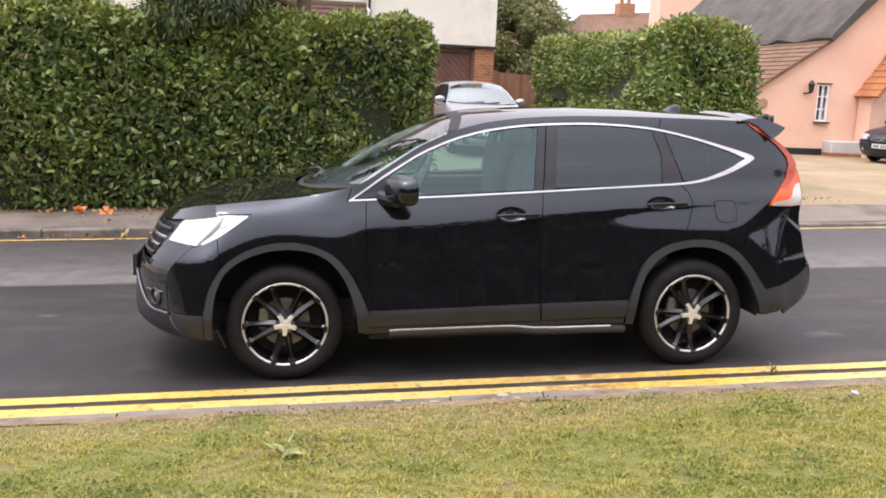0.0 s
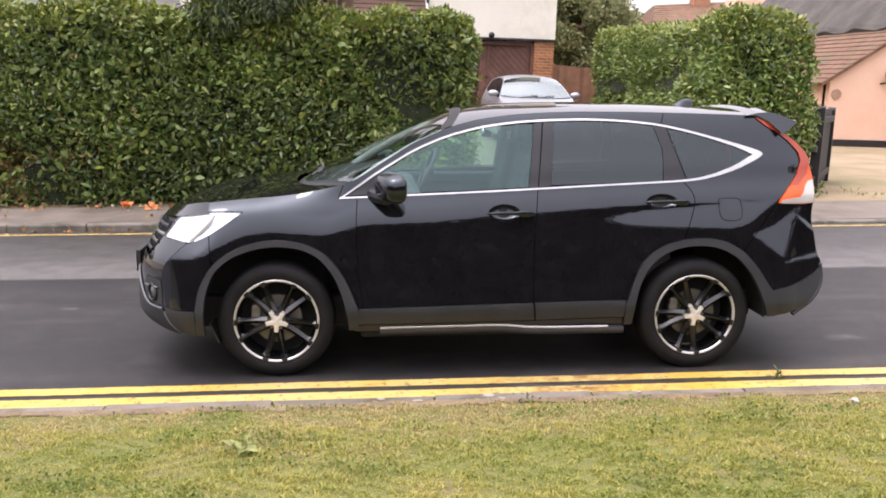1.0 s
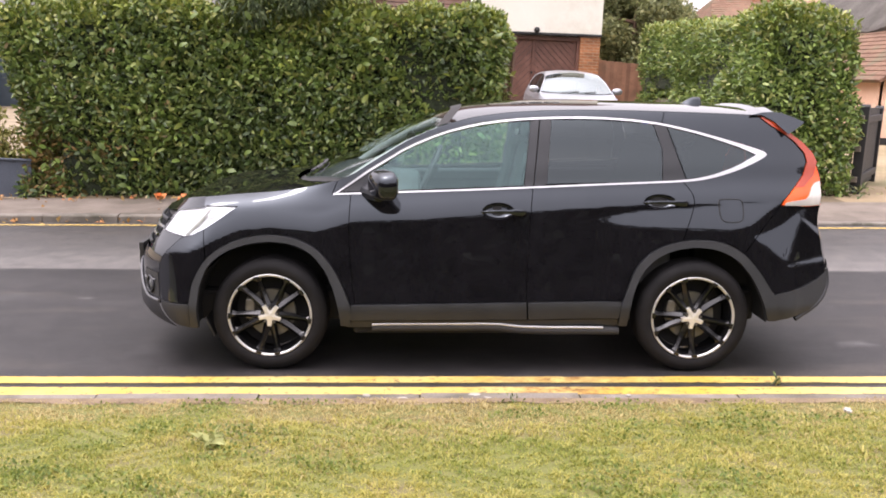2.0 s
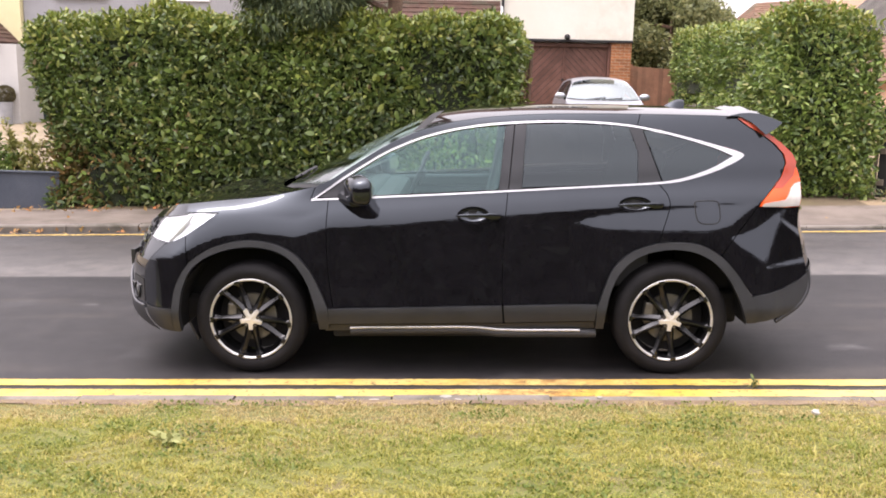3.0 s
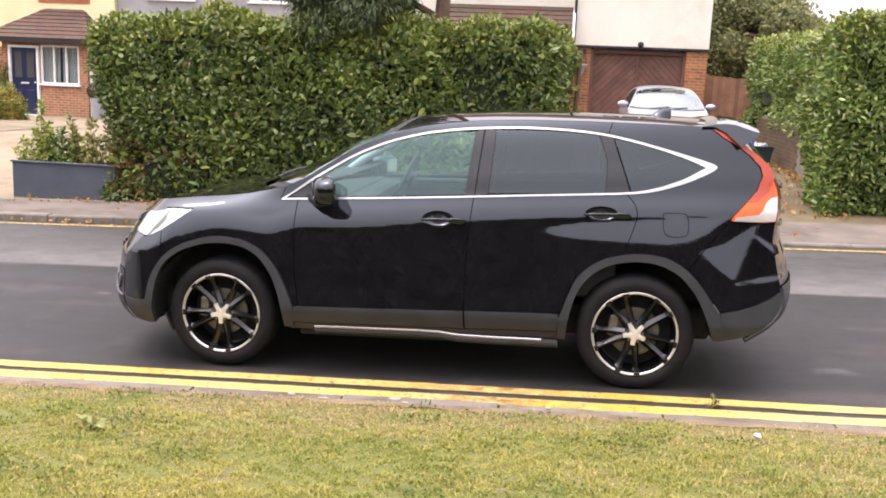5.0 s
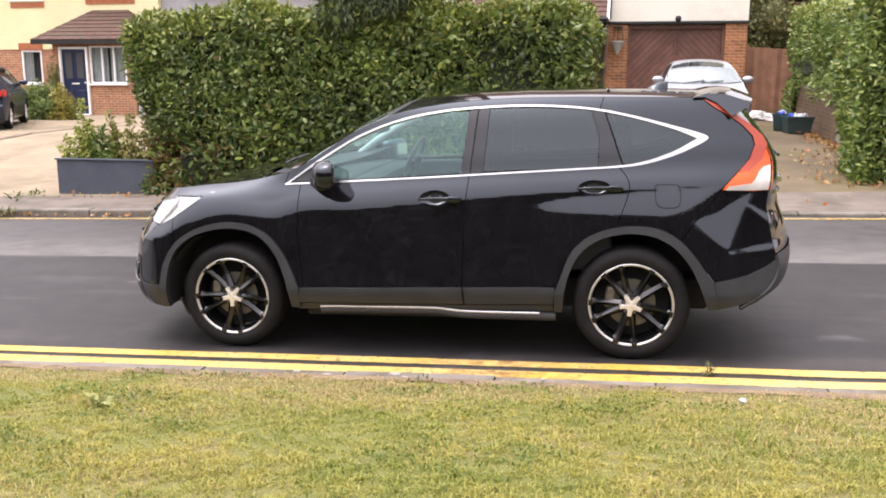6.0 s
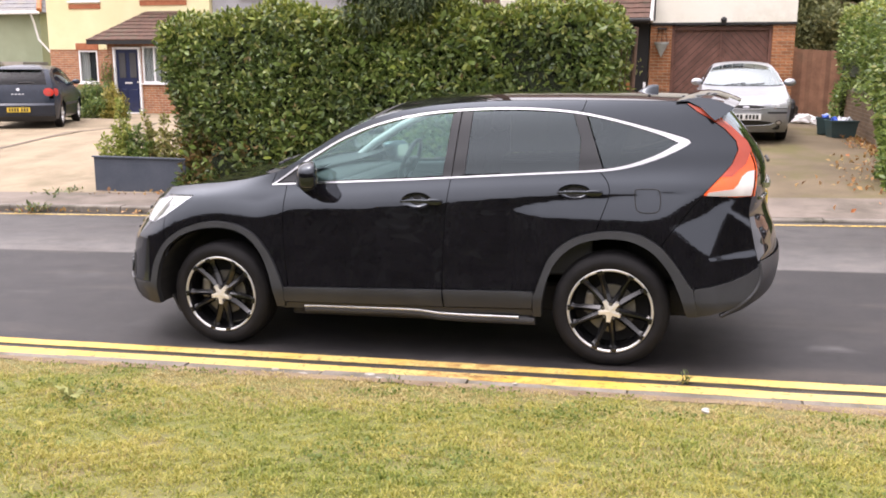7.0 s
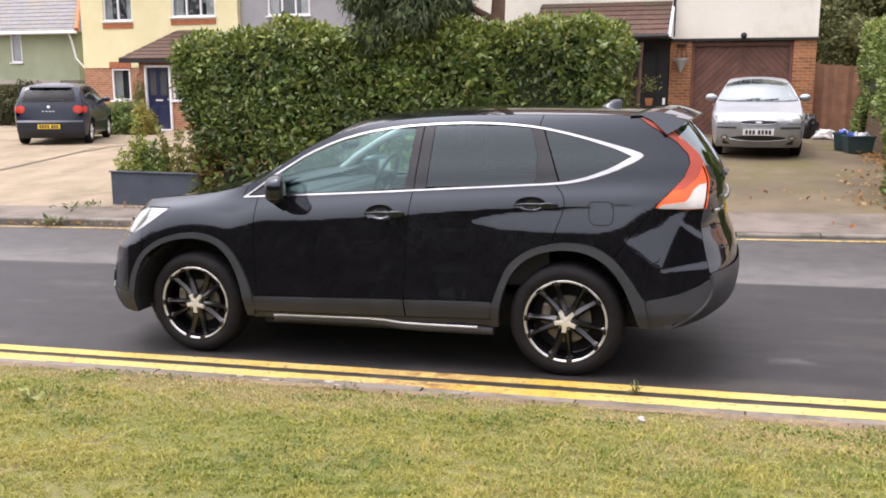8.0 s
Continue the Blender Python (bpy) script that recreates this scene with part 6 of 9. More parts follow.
def hedge(name, corners, height, per_m2, leaf, label, seed, loose=0.16, top_share=0.6, leaf_mat=None, lean=0.0, foot=None, bronze=0.0):
    """A clipped laurel hedge: plan corners (a quad), a height function, a near-black core painted as inner shade and
    thousands of leaves.
    """
    rnd = np.random.RandomState(seed)
    root = thing(name, None, label, "hedge")
    c = np.array(corners, float)
    P, N, TOP = [], [], []
    for i in range(4):
        a, b = c[i], c[(i + 1) % 4]
        ln = np.linalg.norm(b - a)
        nn = np.array([(b - a)[1], -(b - a)[0], 0]) / ln
        k = int(ln * 2.7 * per_m2)
        u, w = rnd.rand(k), rnd.rand(k)
        q = a + (b - a) * u[:, None]
        g = gz(q[:, 0], q[:, 1])
        h = height(q[:, 0], q[:, 1])
        up_ = 0.03 if foot is None else foot(q[:, 0], q[:, 1]) + 0.16 * rnd.randn(k) * (foot(q[:, 0], q[:, 1]) > 0.2)
        p = np.column_stack([q, g + up_ + (h - g - up_) * w])
        edge = np.clip((h - p[:, 2]) / 0.3, 0, 1)
        p = p - nn * (0.22 * (1 - edge) ** 2)[:, None]
        P.append(p), N.append(np.tile(nn, (k, 1))), TOP.append(w > 0.90 + 0.06 * rnd.randn(k))
    area = 0.5 * abs(np.cross(c[2] - c[0], c[3] - c[1]))
    k = int(area * per_m2 * top_share)
    u, w = rnd.rand(k)[:, None], rnd.rand(k)[:, None]
    q = (c[0] * (1 - u) + c[1] * u) * (1 - w) + (c[3] * (1 - u) + c[2] * u) * w
    P.append(np.column_stack([q, height(q[:, 0], q[:, 1])])), N.append(np.tile([0, 0, 1.0], (k, 1))), TOP.append(rnd.rand(k) < 0.8)
    P, N, TOP = np.concatenate(P), np.concatenate(N), np.concatenate(TOP)
    P = P + N * (wavy(P, 1.0, seed)[:, None] * 0.15 + wavy(P, 3.1, seed + 2)[:, None] * 0.06 - rnd.rand(len(P))[:, None] ** 1.5 * loose)
    hollow = np.clip(wavy(P, 1.45, seed + 4) - 0.22, 0, 0.6) * (0.75 + 0.25 * np.sin(P[:, 0] * 0.9 + seed))
    P = P - N * (hollow * 0.26)[:, None] * (N[:, 2:3] < 0.5)
    P[:, 0] -= lean * np.clip((P[:, 2] - 0.5) / 2, 0, 1) * np.exp(-((P[:, 0] - c[0, 0]) / 0.7) ** 2)
    rust = ~TOP & (bronze * np.exp(-((P[:, 0] - c[0, 0]) / 0.9) ** 2) * np.exp(-((P[:, 2] - 0.55) / 0.38) ** 2) > rnd.rand(len(P)))
    # leaves along the top take the lighter colour painted as daylight
    for sel, mt, nm in ((~TOP & ~rust, leaf_mat or laurel, "leaves"), (TOP, laurel_top, "sunlit_leaves"), (rust, laurel_bronze, "bronzed_leaves")):
        if not sel.any():
            continue
        V, F = leaf_cloud(P[sel], N[sel], leaf, rnd, droop=-0.12, aspect=0.38, oval=True)
        ob = link_mesh(nm, fast_mesh(nm, V, F, mt), mt, root)
        ob["kind"] = "stuff"
    # smooth closed core behind the leaves, shade put into its colour
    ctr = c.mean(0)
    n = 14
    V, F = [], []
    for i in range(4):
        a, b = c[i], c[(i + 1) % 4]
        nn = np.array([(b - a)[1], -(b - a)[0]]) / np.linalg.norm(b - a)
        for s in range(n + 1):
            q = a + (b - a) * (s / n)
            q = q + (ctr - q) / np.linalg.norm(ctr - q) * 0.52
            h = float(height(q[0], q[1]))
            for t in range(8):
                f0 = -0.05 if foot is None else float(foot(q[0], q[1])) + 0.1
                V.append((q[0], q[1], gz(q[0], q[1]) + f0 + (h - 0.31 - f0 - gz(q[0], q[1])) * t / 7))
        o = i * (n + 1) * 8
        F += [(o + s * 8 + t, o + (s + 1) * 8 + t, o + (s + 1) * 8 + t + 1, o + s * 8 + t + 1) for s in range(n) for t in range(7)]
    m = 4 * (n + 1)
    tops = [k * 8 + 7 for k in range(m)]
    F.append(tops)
    raw("shade_core", V, F, foliage_shade, root, "near-black core painted as the shade inside the hedge")
    return root


def h1_top(x, y):
    x = np.asarray(x, float)
    return 2.70 - 0.22 * np.exp(-((x + 4.6) / 0.45) ** 2) - 0.17 * np.exp(-((x - 0.30) / 0.32) ** 2) + 0.07 * np.sin(x * 2.9 + 0.4) * np.sin(x * 7.1) + 0.05 * np.sin(np.asarray(x) * 1.9) + 0.04 * np.sin(np.asarray(x) * 4.3 + 1) + 0 * np.asarray(y)


def h2_top(x, y):
    y = np.asarray(y, float)
    x = np.asarray(x, float)
    return np.interp(y, [7, 8.6, 9.6, 18], [3.02, 2.95, 2.85, 3.15]) - 0.55 * np.clip((x - 6.5) / 0.7, 0, 1) ** 2 * (y < 9)  + 0.05 * np.sin(x * 3 + y * 2)


hedge("laurel_hedge", [(-4.45, 6.95), (1.96, 7.05), (2.10, 8.4), (-4.7, 8.5)], h1_top, 1550, 0.099, "tall clipped evergreen laurel hedge with glossy green leaves", 5, loose=0.26, lean=0.32, bronze=0.75)
hedge("laurel_hedge", [(5.52, 7.35), (7.0, 7.4), (7.2, 9.4), (5.78, 9.4)], h2_top, 1150, 0.096, "rounded laurel hedge beside the garage drive", 8, leaf_mat=laurel_pale)
hedge("laurel_hedge", [(5.95, 9.2), (6.9, 9.2), (7.4, 17.5), (6.30, 17.5)], h2_top, 780, 0.098, "ivy-clad hedge overhanging a brick wall along the drive", 9, loose=0.3, top_share=1.0, leaf_mat=laurel_pale, foot=lambda x, y: np.interp(y, [9.4, 10.2, 16.3, 16.9], [0.0, 1.0, 1.05, 0.0]))

# the leaves nearest the road on the long hedge
rnd = np.random.RandomState(21)
V, F = leaf_cloud(np.zeros((6, 3)), np.tile([0, -1.0, 0.3], (6, 1)), 0.12, rnd, aspect=0.5, oval=True)
leaf_meshes = [fast_mesh("leaf", V[7 * k:7 * k + 7], F[6 * k:6 * k + 6] - 7 * k, laurel_top if k == 5 else laurel) for k in range(6)]
long_hedge = bpy.data.objects["laurel_hedge"]
for k in range(260):
    o = new("leaf", leaf_meshes[k % 6])
    o.parent = long_hedge
    x, z = -4.3 + 6.2 * rnd.rand(), 0.15 + 2.45 * rnd.rand()
    o.matrix_basis = pose(x, 6.93 - 0.05 * rnd.rand(), z, rnd.randn() * 25, rnd.randn() * 60, rnd.randn() * 25)


# ---- houses ----
tile_brown = surface("brown_roof_tile", (0.080, 0.044, 0.032), (0.128, 0.068, 0.048), 5, 60, 0.85, 0.4, 0.004, stain=(0.072, 0.064, 0.040), stain_scale=2)
tile_orange = surface("orange_roof_tile", (0.36, 0.13, 0.05), (0.48, 0.20, 0.08), 4, 60, 0.85, 0.4, 0.004, stain=(0.24, 0.13, 0.07), stain_scale=2)
tile_mossy = surface("old_mossy_tile", (0.136, 0.068, 0.041), (0.197, 0.109, 0.065), 3, 40, 0.9, 0.5, 0.006, stain=(0.116, 0.095, 0.054), stain_scale=1.4)
slate = surface("grey_slate", (0.16, 0.16, 0.165), (0.22, 0.215, 0.21), 3, 50, 0.8, 0.3, 0.003, stain=(0.20, 0.18, 0.14))
thatch = surface("old_grey_thatch", (0.072, 0.063, 0.055), (0.110, 0.099, 0.085), 1.5, 45, 0.97, 0.9, 0.03, stain=(0.055, 0.050, 0.041), stain_scale=0.9)
brown_wood = surface("brown_stained_boards", (0.140, 0.064, 0.045), (0.20, 0.094, 0.068), 4, 70, 0.6, 0.3, 0.002, vary=0.15)
fence_wood = surface("weathered_fence_boards", (0.20, 0.095, 0.055), (0.29, 0.145, 0.085), 3, 50, 0.8, 0.4, 0.003, stain=(0.14, 0.10, 0.06), vary=0.22)
black_timber = surface("black_painted_timber", (0.010, 0.010, 0.011), (0.018, 0.017, 0.017), 5, 60, 0.6, 0.3, 0.002)
blue_door_paint = plain("navy_door_paint", (0.012, 0.020, 0.062), 0.3, coat=0.3)
clay = surface("red_clay_brick", (0.33, 0.135, 0.062), (0.48, 0.22, 0.10), 9, 80, 0.9, 0.5, 0.003, vary=0.28)
mortar = surface("mortar", (0.46, 0.39, 0.30), (0.55, 0.47, 0.37), 8, 90, 0.95)
brick_band = surface("brick_band", (0.34, 0.11, 0.05), (0.44, 0.16, 0.075), 9, 60, 0.9)
plinth_black = plain("tarred_plinth", (0.014, 0.013, 0.013), 0.6)
# garden wall: the hedge's shade is put into darker brick and mortar
shaded_clay = surface("mossy_brick_in_shade", (0.130, 0.066, 0.042), (0.215, 0.108, 0.064), 6, 80, 0.9, 0.5, 0.003, vary=0.3, stain=(0.070, 0.066, 0.036), stain_scale=1.6)
shaded_mortar = surface("wall_mortar_in_shade", (0.19, 0.165, 0.13), (0.25, 0.22, 0.175), 8, 90, 0.95)
curtain = surface("pale_curtain", (0.66, 0.64, 0.60), (0.76, 0.74, 0.70), 6, 60, 0.9)


def house_window(house, x0, x1, z0, z1, y, lights=2, sill=True, name="window", bars=0, drawn=(0.23, 0.23)):
    """A white casement set into a wall that faces -y: frame, panes, sill, curtains and a board painted as the room's
    dark.
    """
    w = new(name)
    w.parent = house
    f = 0.055
    part("window_frame", box(((x0 + x1) / 2, y, z1 - f / 2), (x1 - x0, 0.07, f), 0.006), white_frame, w)
    part("window_frame", box(((x0 + x1) / 2, y, z0 + f / 2), (x1 - x0, 0.07, f), 0.006), white_frame, w)
    for k in range(lights + 1):
        x = x0 + f / 2 + (x1 - x0 - f) * k / lights
        part("mullion", box((x, y, (z0 + z1) / 2), (f, 0.068, z1 - z0 - 2 * f), 0.006), white_frame, w)
    for k in range(lights):
        a = x0 + f + (x1 - x0 - f) * k / lights
        b = x0 + (x1 - x0 - f) * (k + 1) / lights
        part("pane", box(((a + b) / 2, y + 0.01, (z0 + z1) / 2), (b - a, 0.006, z1 - z0 - 2 * f)), pane, w).visible_shadow = False
        for j in range(bars):
            z = z0 + (z1 - z0) * (j + 1) / (bars + 1)
            part("glazing_bar", box(((a + b) / 2, y - 0.005, z), (b - a, 0.05, 0.03)), white_frame, w)
    # thin board in place of a room, its shade put into the colour
    part("room_shade_board", box(((x0 + x1) / 2, y + 0.12, (z0 + z1) / 2), (x1 - x0 + 0.02, 0.02, z1 - z0 + 0.02)), room_shade, w)
    for side, share in enumerate(drawn):
        a, n = (x0 + 0.02, 25) if side == 0 else (x1 - 0.02 - (x1 - x0) * share, 25)
        bm = bmesh.new()
        cols = []
        for i in range(n):
            x = a + (x1 - x0) * share * i / (n - 1)
            yy = y + 0.07 + 0.016 * math.sin(x * 62) + 0.006 * math.sin(x * 141 + 1)
            cols.append([bm.verts.new((x, yy + d, z)) for d in (0, 0.006) for z in (z0 + f, z1 - f)])
        for p, q in zip(cols, cols[1:]):
            bm.faces.new((p[0], q[0], q[1], p[1])), bm.faces.new((p[2], p[3], q[3], q[2]))
        part("curtain", bm, curtain, w)
    if sill:
        part("window_sill", box(((x0 + x1) / 2, y - 0.06, z0 - 0.025), (x1 - x0 + 0.10, 0.16, 0.05), 0.008), white_frame, w)
    return w


def wall_with_holes(house, x0, x1, z0, z1, y, thick, material, holes, name="wall"):
    """A wall facing -y with openings cut right through, built as one mesh of blocks."""
    bm = bmesh.new()
    xs = sorted({x0, x1, *[h[0] for h in holes], *[h[1] for h in holes]})
    for a, b in zip(xs, xs[1:]):
        cuts = sorted((h[2], h[3]) for h in holes if h[0] <= a and h[1] >= b)
        z = z0
        for c, d in cuts + [(z1, z1)]:
            if c > z + 1e-4:
                add_box(bm, ((a + b) / 2, y + thick / 2, (z + c) / 2), (b - a, thick, c - z))
            z = max(z, d)
    bmesh.ops.remove_doubles(bm, verts=bm.verts, dist=0.0005)
    return part(name, bm, material, house)


def tiled_roof(house, a, b, c, d, material, rows, cols, name="roof", lift=0.03):
    """Overlapping tiles on the slope with the corners a, b (eave) and d, c (top)."""
    a, b, c, d = map(Vector, (a, b, c, d))
    n = (b - a).cross(d - a).normalized()
    if n.z < 0:
        n = -n
    V, F = [], []
    for i in range(rows):
        f0, f1 = i / rows, min(1.0, (i + 1.12) / rows)
        for j in range(cols):
            g0 = (j + (0.5 if i % 2 else 0)) / cols
            g1 = min(1, g0 + 0.97 / cols)
            if g0 >= 1:
                continue
            q = lambda f, g: (a + (b - a) * g) * (1 - f) + (d + (c - d) * g) * f
            k = len(V)
            wob = 0.004 * math.sin(i * 7.3 + j * 3.1)
            p = [q(f0, g0) + n * (lift + wob), q(f0, g1) + n * (lift - wob), q(f1, g1) + n * 0.008, q(f1, g0) + n * 0.008, q(f0, g0), q(f0, g1)]
            V += [tuple(v) for v in p]
            F += [(k, k + 1, k + 2, k + 3), (k + 4, k + 5, k + 1, k), (k + 3, k, k + 4), (k + 1, k + 2, k + 5)]
    base = [tuple(v - n * 0.002) for v in (a, b, c, d)]
    k = len(V)
    V += base + [tuple(Vector(v) - n * 0.06) for v in base]
    F += [(k, k + 1, k + 2, k + 3), (k + 7, k + 6, k + 5, k + 4)] + [(k + i, k + (i + 1) % 4, k + 4 + (i + 1) % 4, k + 4 + i) for i in range(4)]
    r = raw(name, V, F, material, house)
    return r


def brick_pier(house, x0, x1, y0, y1, z0, z1):
    """A pier of single bricks in stretcher bond, with recessed joints."""
    core = part("brick_pier", box(((x0 + x1) / 2, (y0 + y1) / 2, (z0 + z1) / 2), (x1 - x0 - 0.012, y1 - y0 - 0.012, z1 - z0)), mortar, house)
    h, L, j = 0.065, 0.215, 0.010
    meshes = {}
    row, z = 0, z0
    while z + h < z1 + 0.01:
        x = x0 - (0.11 if row % 2 else 0)
        while x < x1 - 0.02:
            a, b = max(x, x0), min(x + L, x1)
            key = round(b - a, 3)
            if b - a > 0.03:
                if key not in meshes:
                    bm = box((0, 0, 0), (b - a, y1 - y0, h), 0)
                    me = bpy.data.meshes.new("brick")
                    bm.to_mesh(me)
                    bm.free()
                    me.materials.append(clay)
                    meshes[key] = me
                o = new("brick", meshes[key])
                o.parent = core
                o.location = ((a + b) / 2, (y0 + y1) / 2 - 0.004 + 0.003 * math.sin(row * 5 + x * 40), z + h / 2)
            x += L + j
        z += h + j
        row += 1
    return core


def garage_house():
    g = thing("garage_house", None, "cream rendered house with brown garage doors between brick piers", "house")
    z0, zl, zt, y = 0.55, 2.95, 5.7, 18.2
    wall_with_holes(g, 2.06, 5.42, zl, zt, y - 0.06, 0.3, cream, [(2.9, 4.4, 4.3, 5.3)], "upper_wall")
    house_window(g, 2.9, 4.4, 4.3, 5.3, y + 0.05, 3)
    part("side_wall", box((5.30, 22.3, 4.325), (0.24, 7.6, 2.75)), cream, g)
    part("lower_side_wall", box((5.30, 22.3, 1.75), (0.22, 7.6, 2.38)), brick_red, g)
    wall_with_holes(g, -4.0, 2.06, z0, zt, y + 0.15, 0.28, cream, [(0.75, 1.75, z0, 2.7), (-2.9, -1.5, 1.5, 2.6)], "entrance_wall")
    house_window(g, -2.9, -1.5, 1.5, 2.6, y + 0.2, 2)
    part("back_wall", box((0.7, 26.1, 3.1), (9.4, 0.24, 5.2)), cream, g)
    part("left_wall", box((-3.9, 22.2, 3.1), (0.24, 7.6, 5.2)), cream, g)
    brick_pier(g, 2.05, 2.565, y - 0.02, y + 0.22, z0, zl)
    brick_pier(g, 4.905, 5.41, y - 0.02, y + 0.22, z0, zl)
    part("timber_fascia", box((3.73, y - 0.07, zl - 0.03), (3.40, 0.03, 0.06), 0.005), black_timber, g)
    # double garage doors in diagonal boards
    door = new("garage_door")
    door.parent = g
    yd = y + 0.16
    xm, xa, xb, zb = 3.735, 2.64, 4.83, 2.78
    part("door_frame", box((2.60, yd - 0.03, (z0 + zl) / 2 - 0.02), (0.075, 0.12, zl - z0 - 0.07), 0.006), brown_wood, door)
    part("door_frame", box((4.87, yd - 0.03, (z0 + zl) / 2 - 0.02), (0.075, 0.12, zl - z0 - 0.07), 0.006), brown_wood, door)
    part("door_head", box((xm, yd - 0.03, zl - 0.13), (2.19, 0.12, 0.10), 0.006), brown_wood, door)
    part("door_backing", box((xm, yd + 0.05, (z0 + zb) / 2), (2.2, 0.03, zb - z0)), black_timber, door)
    part("door_meeting_stile", box((xm, yd - 0.012, (z0 + zb) / 2), (0.05, 0.05, zb - z0), 0.005), brown_wood, door)
    pitch, wd = 0.118, 0.108
    for sgn in (-1, 1):
        X = (xa, xm - 0.026) if sgn < 0 else (xm + 0.026, xb)
        lo, hi = X
        for k in range(-20, 40):
            # board edges along lines z = c + sgn * x, cut to the leaf
            c0, c1 = k * pitch, k * pitch + wd
            poly = []
            corners = [(lo, z0 + 0.02), (hi, z0 + 0.02), (hi, zb - 0.01), (lo, zb - 0.01)]

            def clip(pts, f):
                out = []
                for p, q in zip(pts, pts[1:] + pts[:1]):
                    a, b = f(p), f(q)
                    if a >= 0:
                        out.append(p)
                    if a * b < 0:
                        t = a / (a - b)
                        out.append((p[0] + (q[0] - p[0]) * t, p[1] + (q[1] - p[1]) * t))
                return out

            d = lambda p: (p[1] - z0 + sgn * (p[0] - xm) * 1.0) / math.sqrt(2)
            poly = clip(corners, lambda p: d(p) - c0)
            poly = clip(poly, lambda p: c1 - d(p)) if len(poly) > 2 else poly
            if len(poly) > 2:
                part("door_board", prism(poly, yd, yd + 0.03), brown_wood, door)
    part("door_knob", add_rod(bmesh.new(), (xm - 0.02, yd - 0.05, 1.95), (xm - 0.02, yd + 0.0, 1.95), 0.03), black_timber, door)
    # canopy over the entrance
    can = new("entrance_canopy")
    can.parent = g
    tiled_roof(can, (-1.2, 16.75, 2.99), (2.06, 16.75, 2.99), (2.06, 18.3, 3.86), (-1.2, 18.3, 3.86), tile_brown, 7, 22)
    part("gutter", add_rod(bmesh.new(), (-1.2, 16.70, 2.95), (2.10, 16.70, 2.95), 0.05), black_timber, can)
    part("canopy_cheek", prism([(16.78, 2.95), (18.2, 2.95), (18.2, 3.82)], 2.06, 2.12, "x"), white_frame, can)
    part("canopy_soffit", box((0.43, 17.5, 2.93), (3.2, 1.4, 0.03)), black_timber, can)
    part("white_post", box((1.98, 17.6, 1.05), (0.06, 0.06, 0.95), 0.005), white_frame, can)
    part("timber_screen", box((1.72, 18.28, 1.75), (0.62, 0.05, 2.35), 0.01), black_timber, g)
    part("timber_screen", box((0.2, 18.28, 1.75), (2.4, 0.05, 2.35), 0.01), black_timber, g)
    part("front_door", box((1.25, 18.22, 1.62), (0.9, 0.05, 2.1), 0.01), black_timber, g)
    tiled_roof(g, (-4.3, 17.8, 5.65), (5.8, 17.8, 5.65), (5.8, 22.2, 8.0), (-4.3, 22.2, 8.0), tile_brown, 14, 44)
    tiled_roof(g, (5.8, 26.6, 5.65), (-4.3, 26.6, 5.65), (-4.3, 22.2, 8.0), (5.8, 22.2, 8.0), tile_brown, 14, 44)
    part("gable", prism([(18.2, 5.69), (26.2, 5.69), (22.2, 7.85)], 5.2, 5.42, "x"), cream, g)
    part("downpipe", add_rod(bmesh.new(), (2.12, 18.05, 3.0), (2.12, 18.05, 5.6), 0.035), black_timber, g)
    lamp = new("outside_lamp")
    lamp.parent = g
    part("lamp_bracket", box((3.76, y - 0.11, 3.02), (0.05, 0.10, 0.05), 0.01), black_timber, lamp)
    bm = bmesh.new()
    bmesh.ops.create_uvsphere(bm, u_segments=14, v_segments=10, radius=0.075)
    bmesh.ops.translate(bm, vec=(3.76, y - 0.19, 3.0), verts=bm.verts)
    part("lamp_head", bm, black_timber, lamp, smooth=True)
    return g


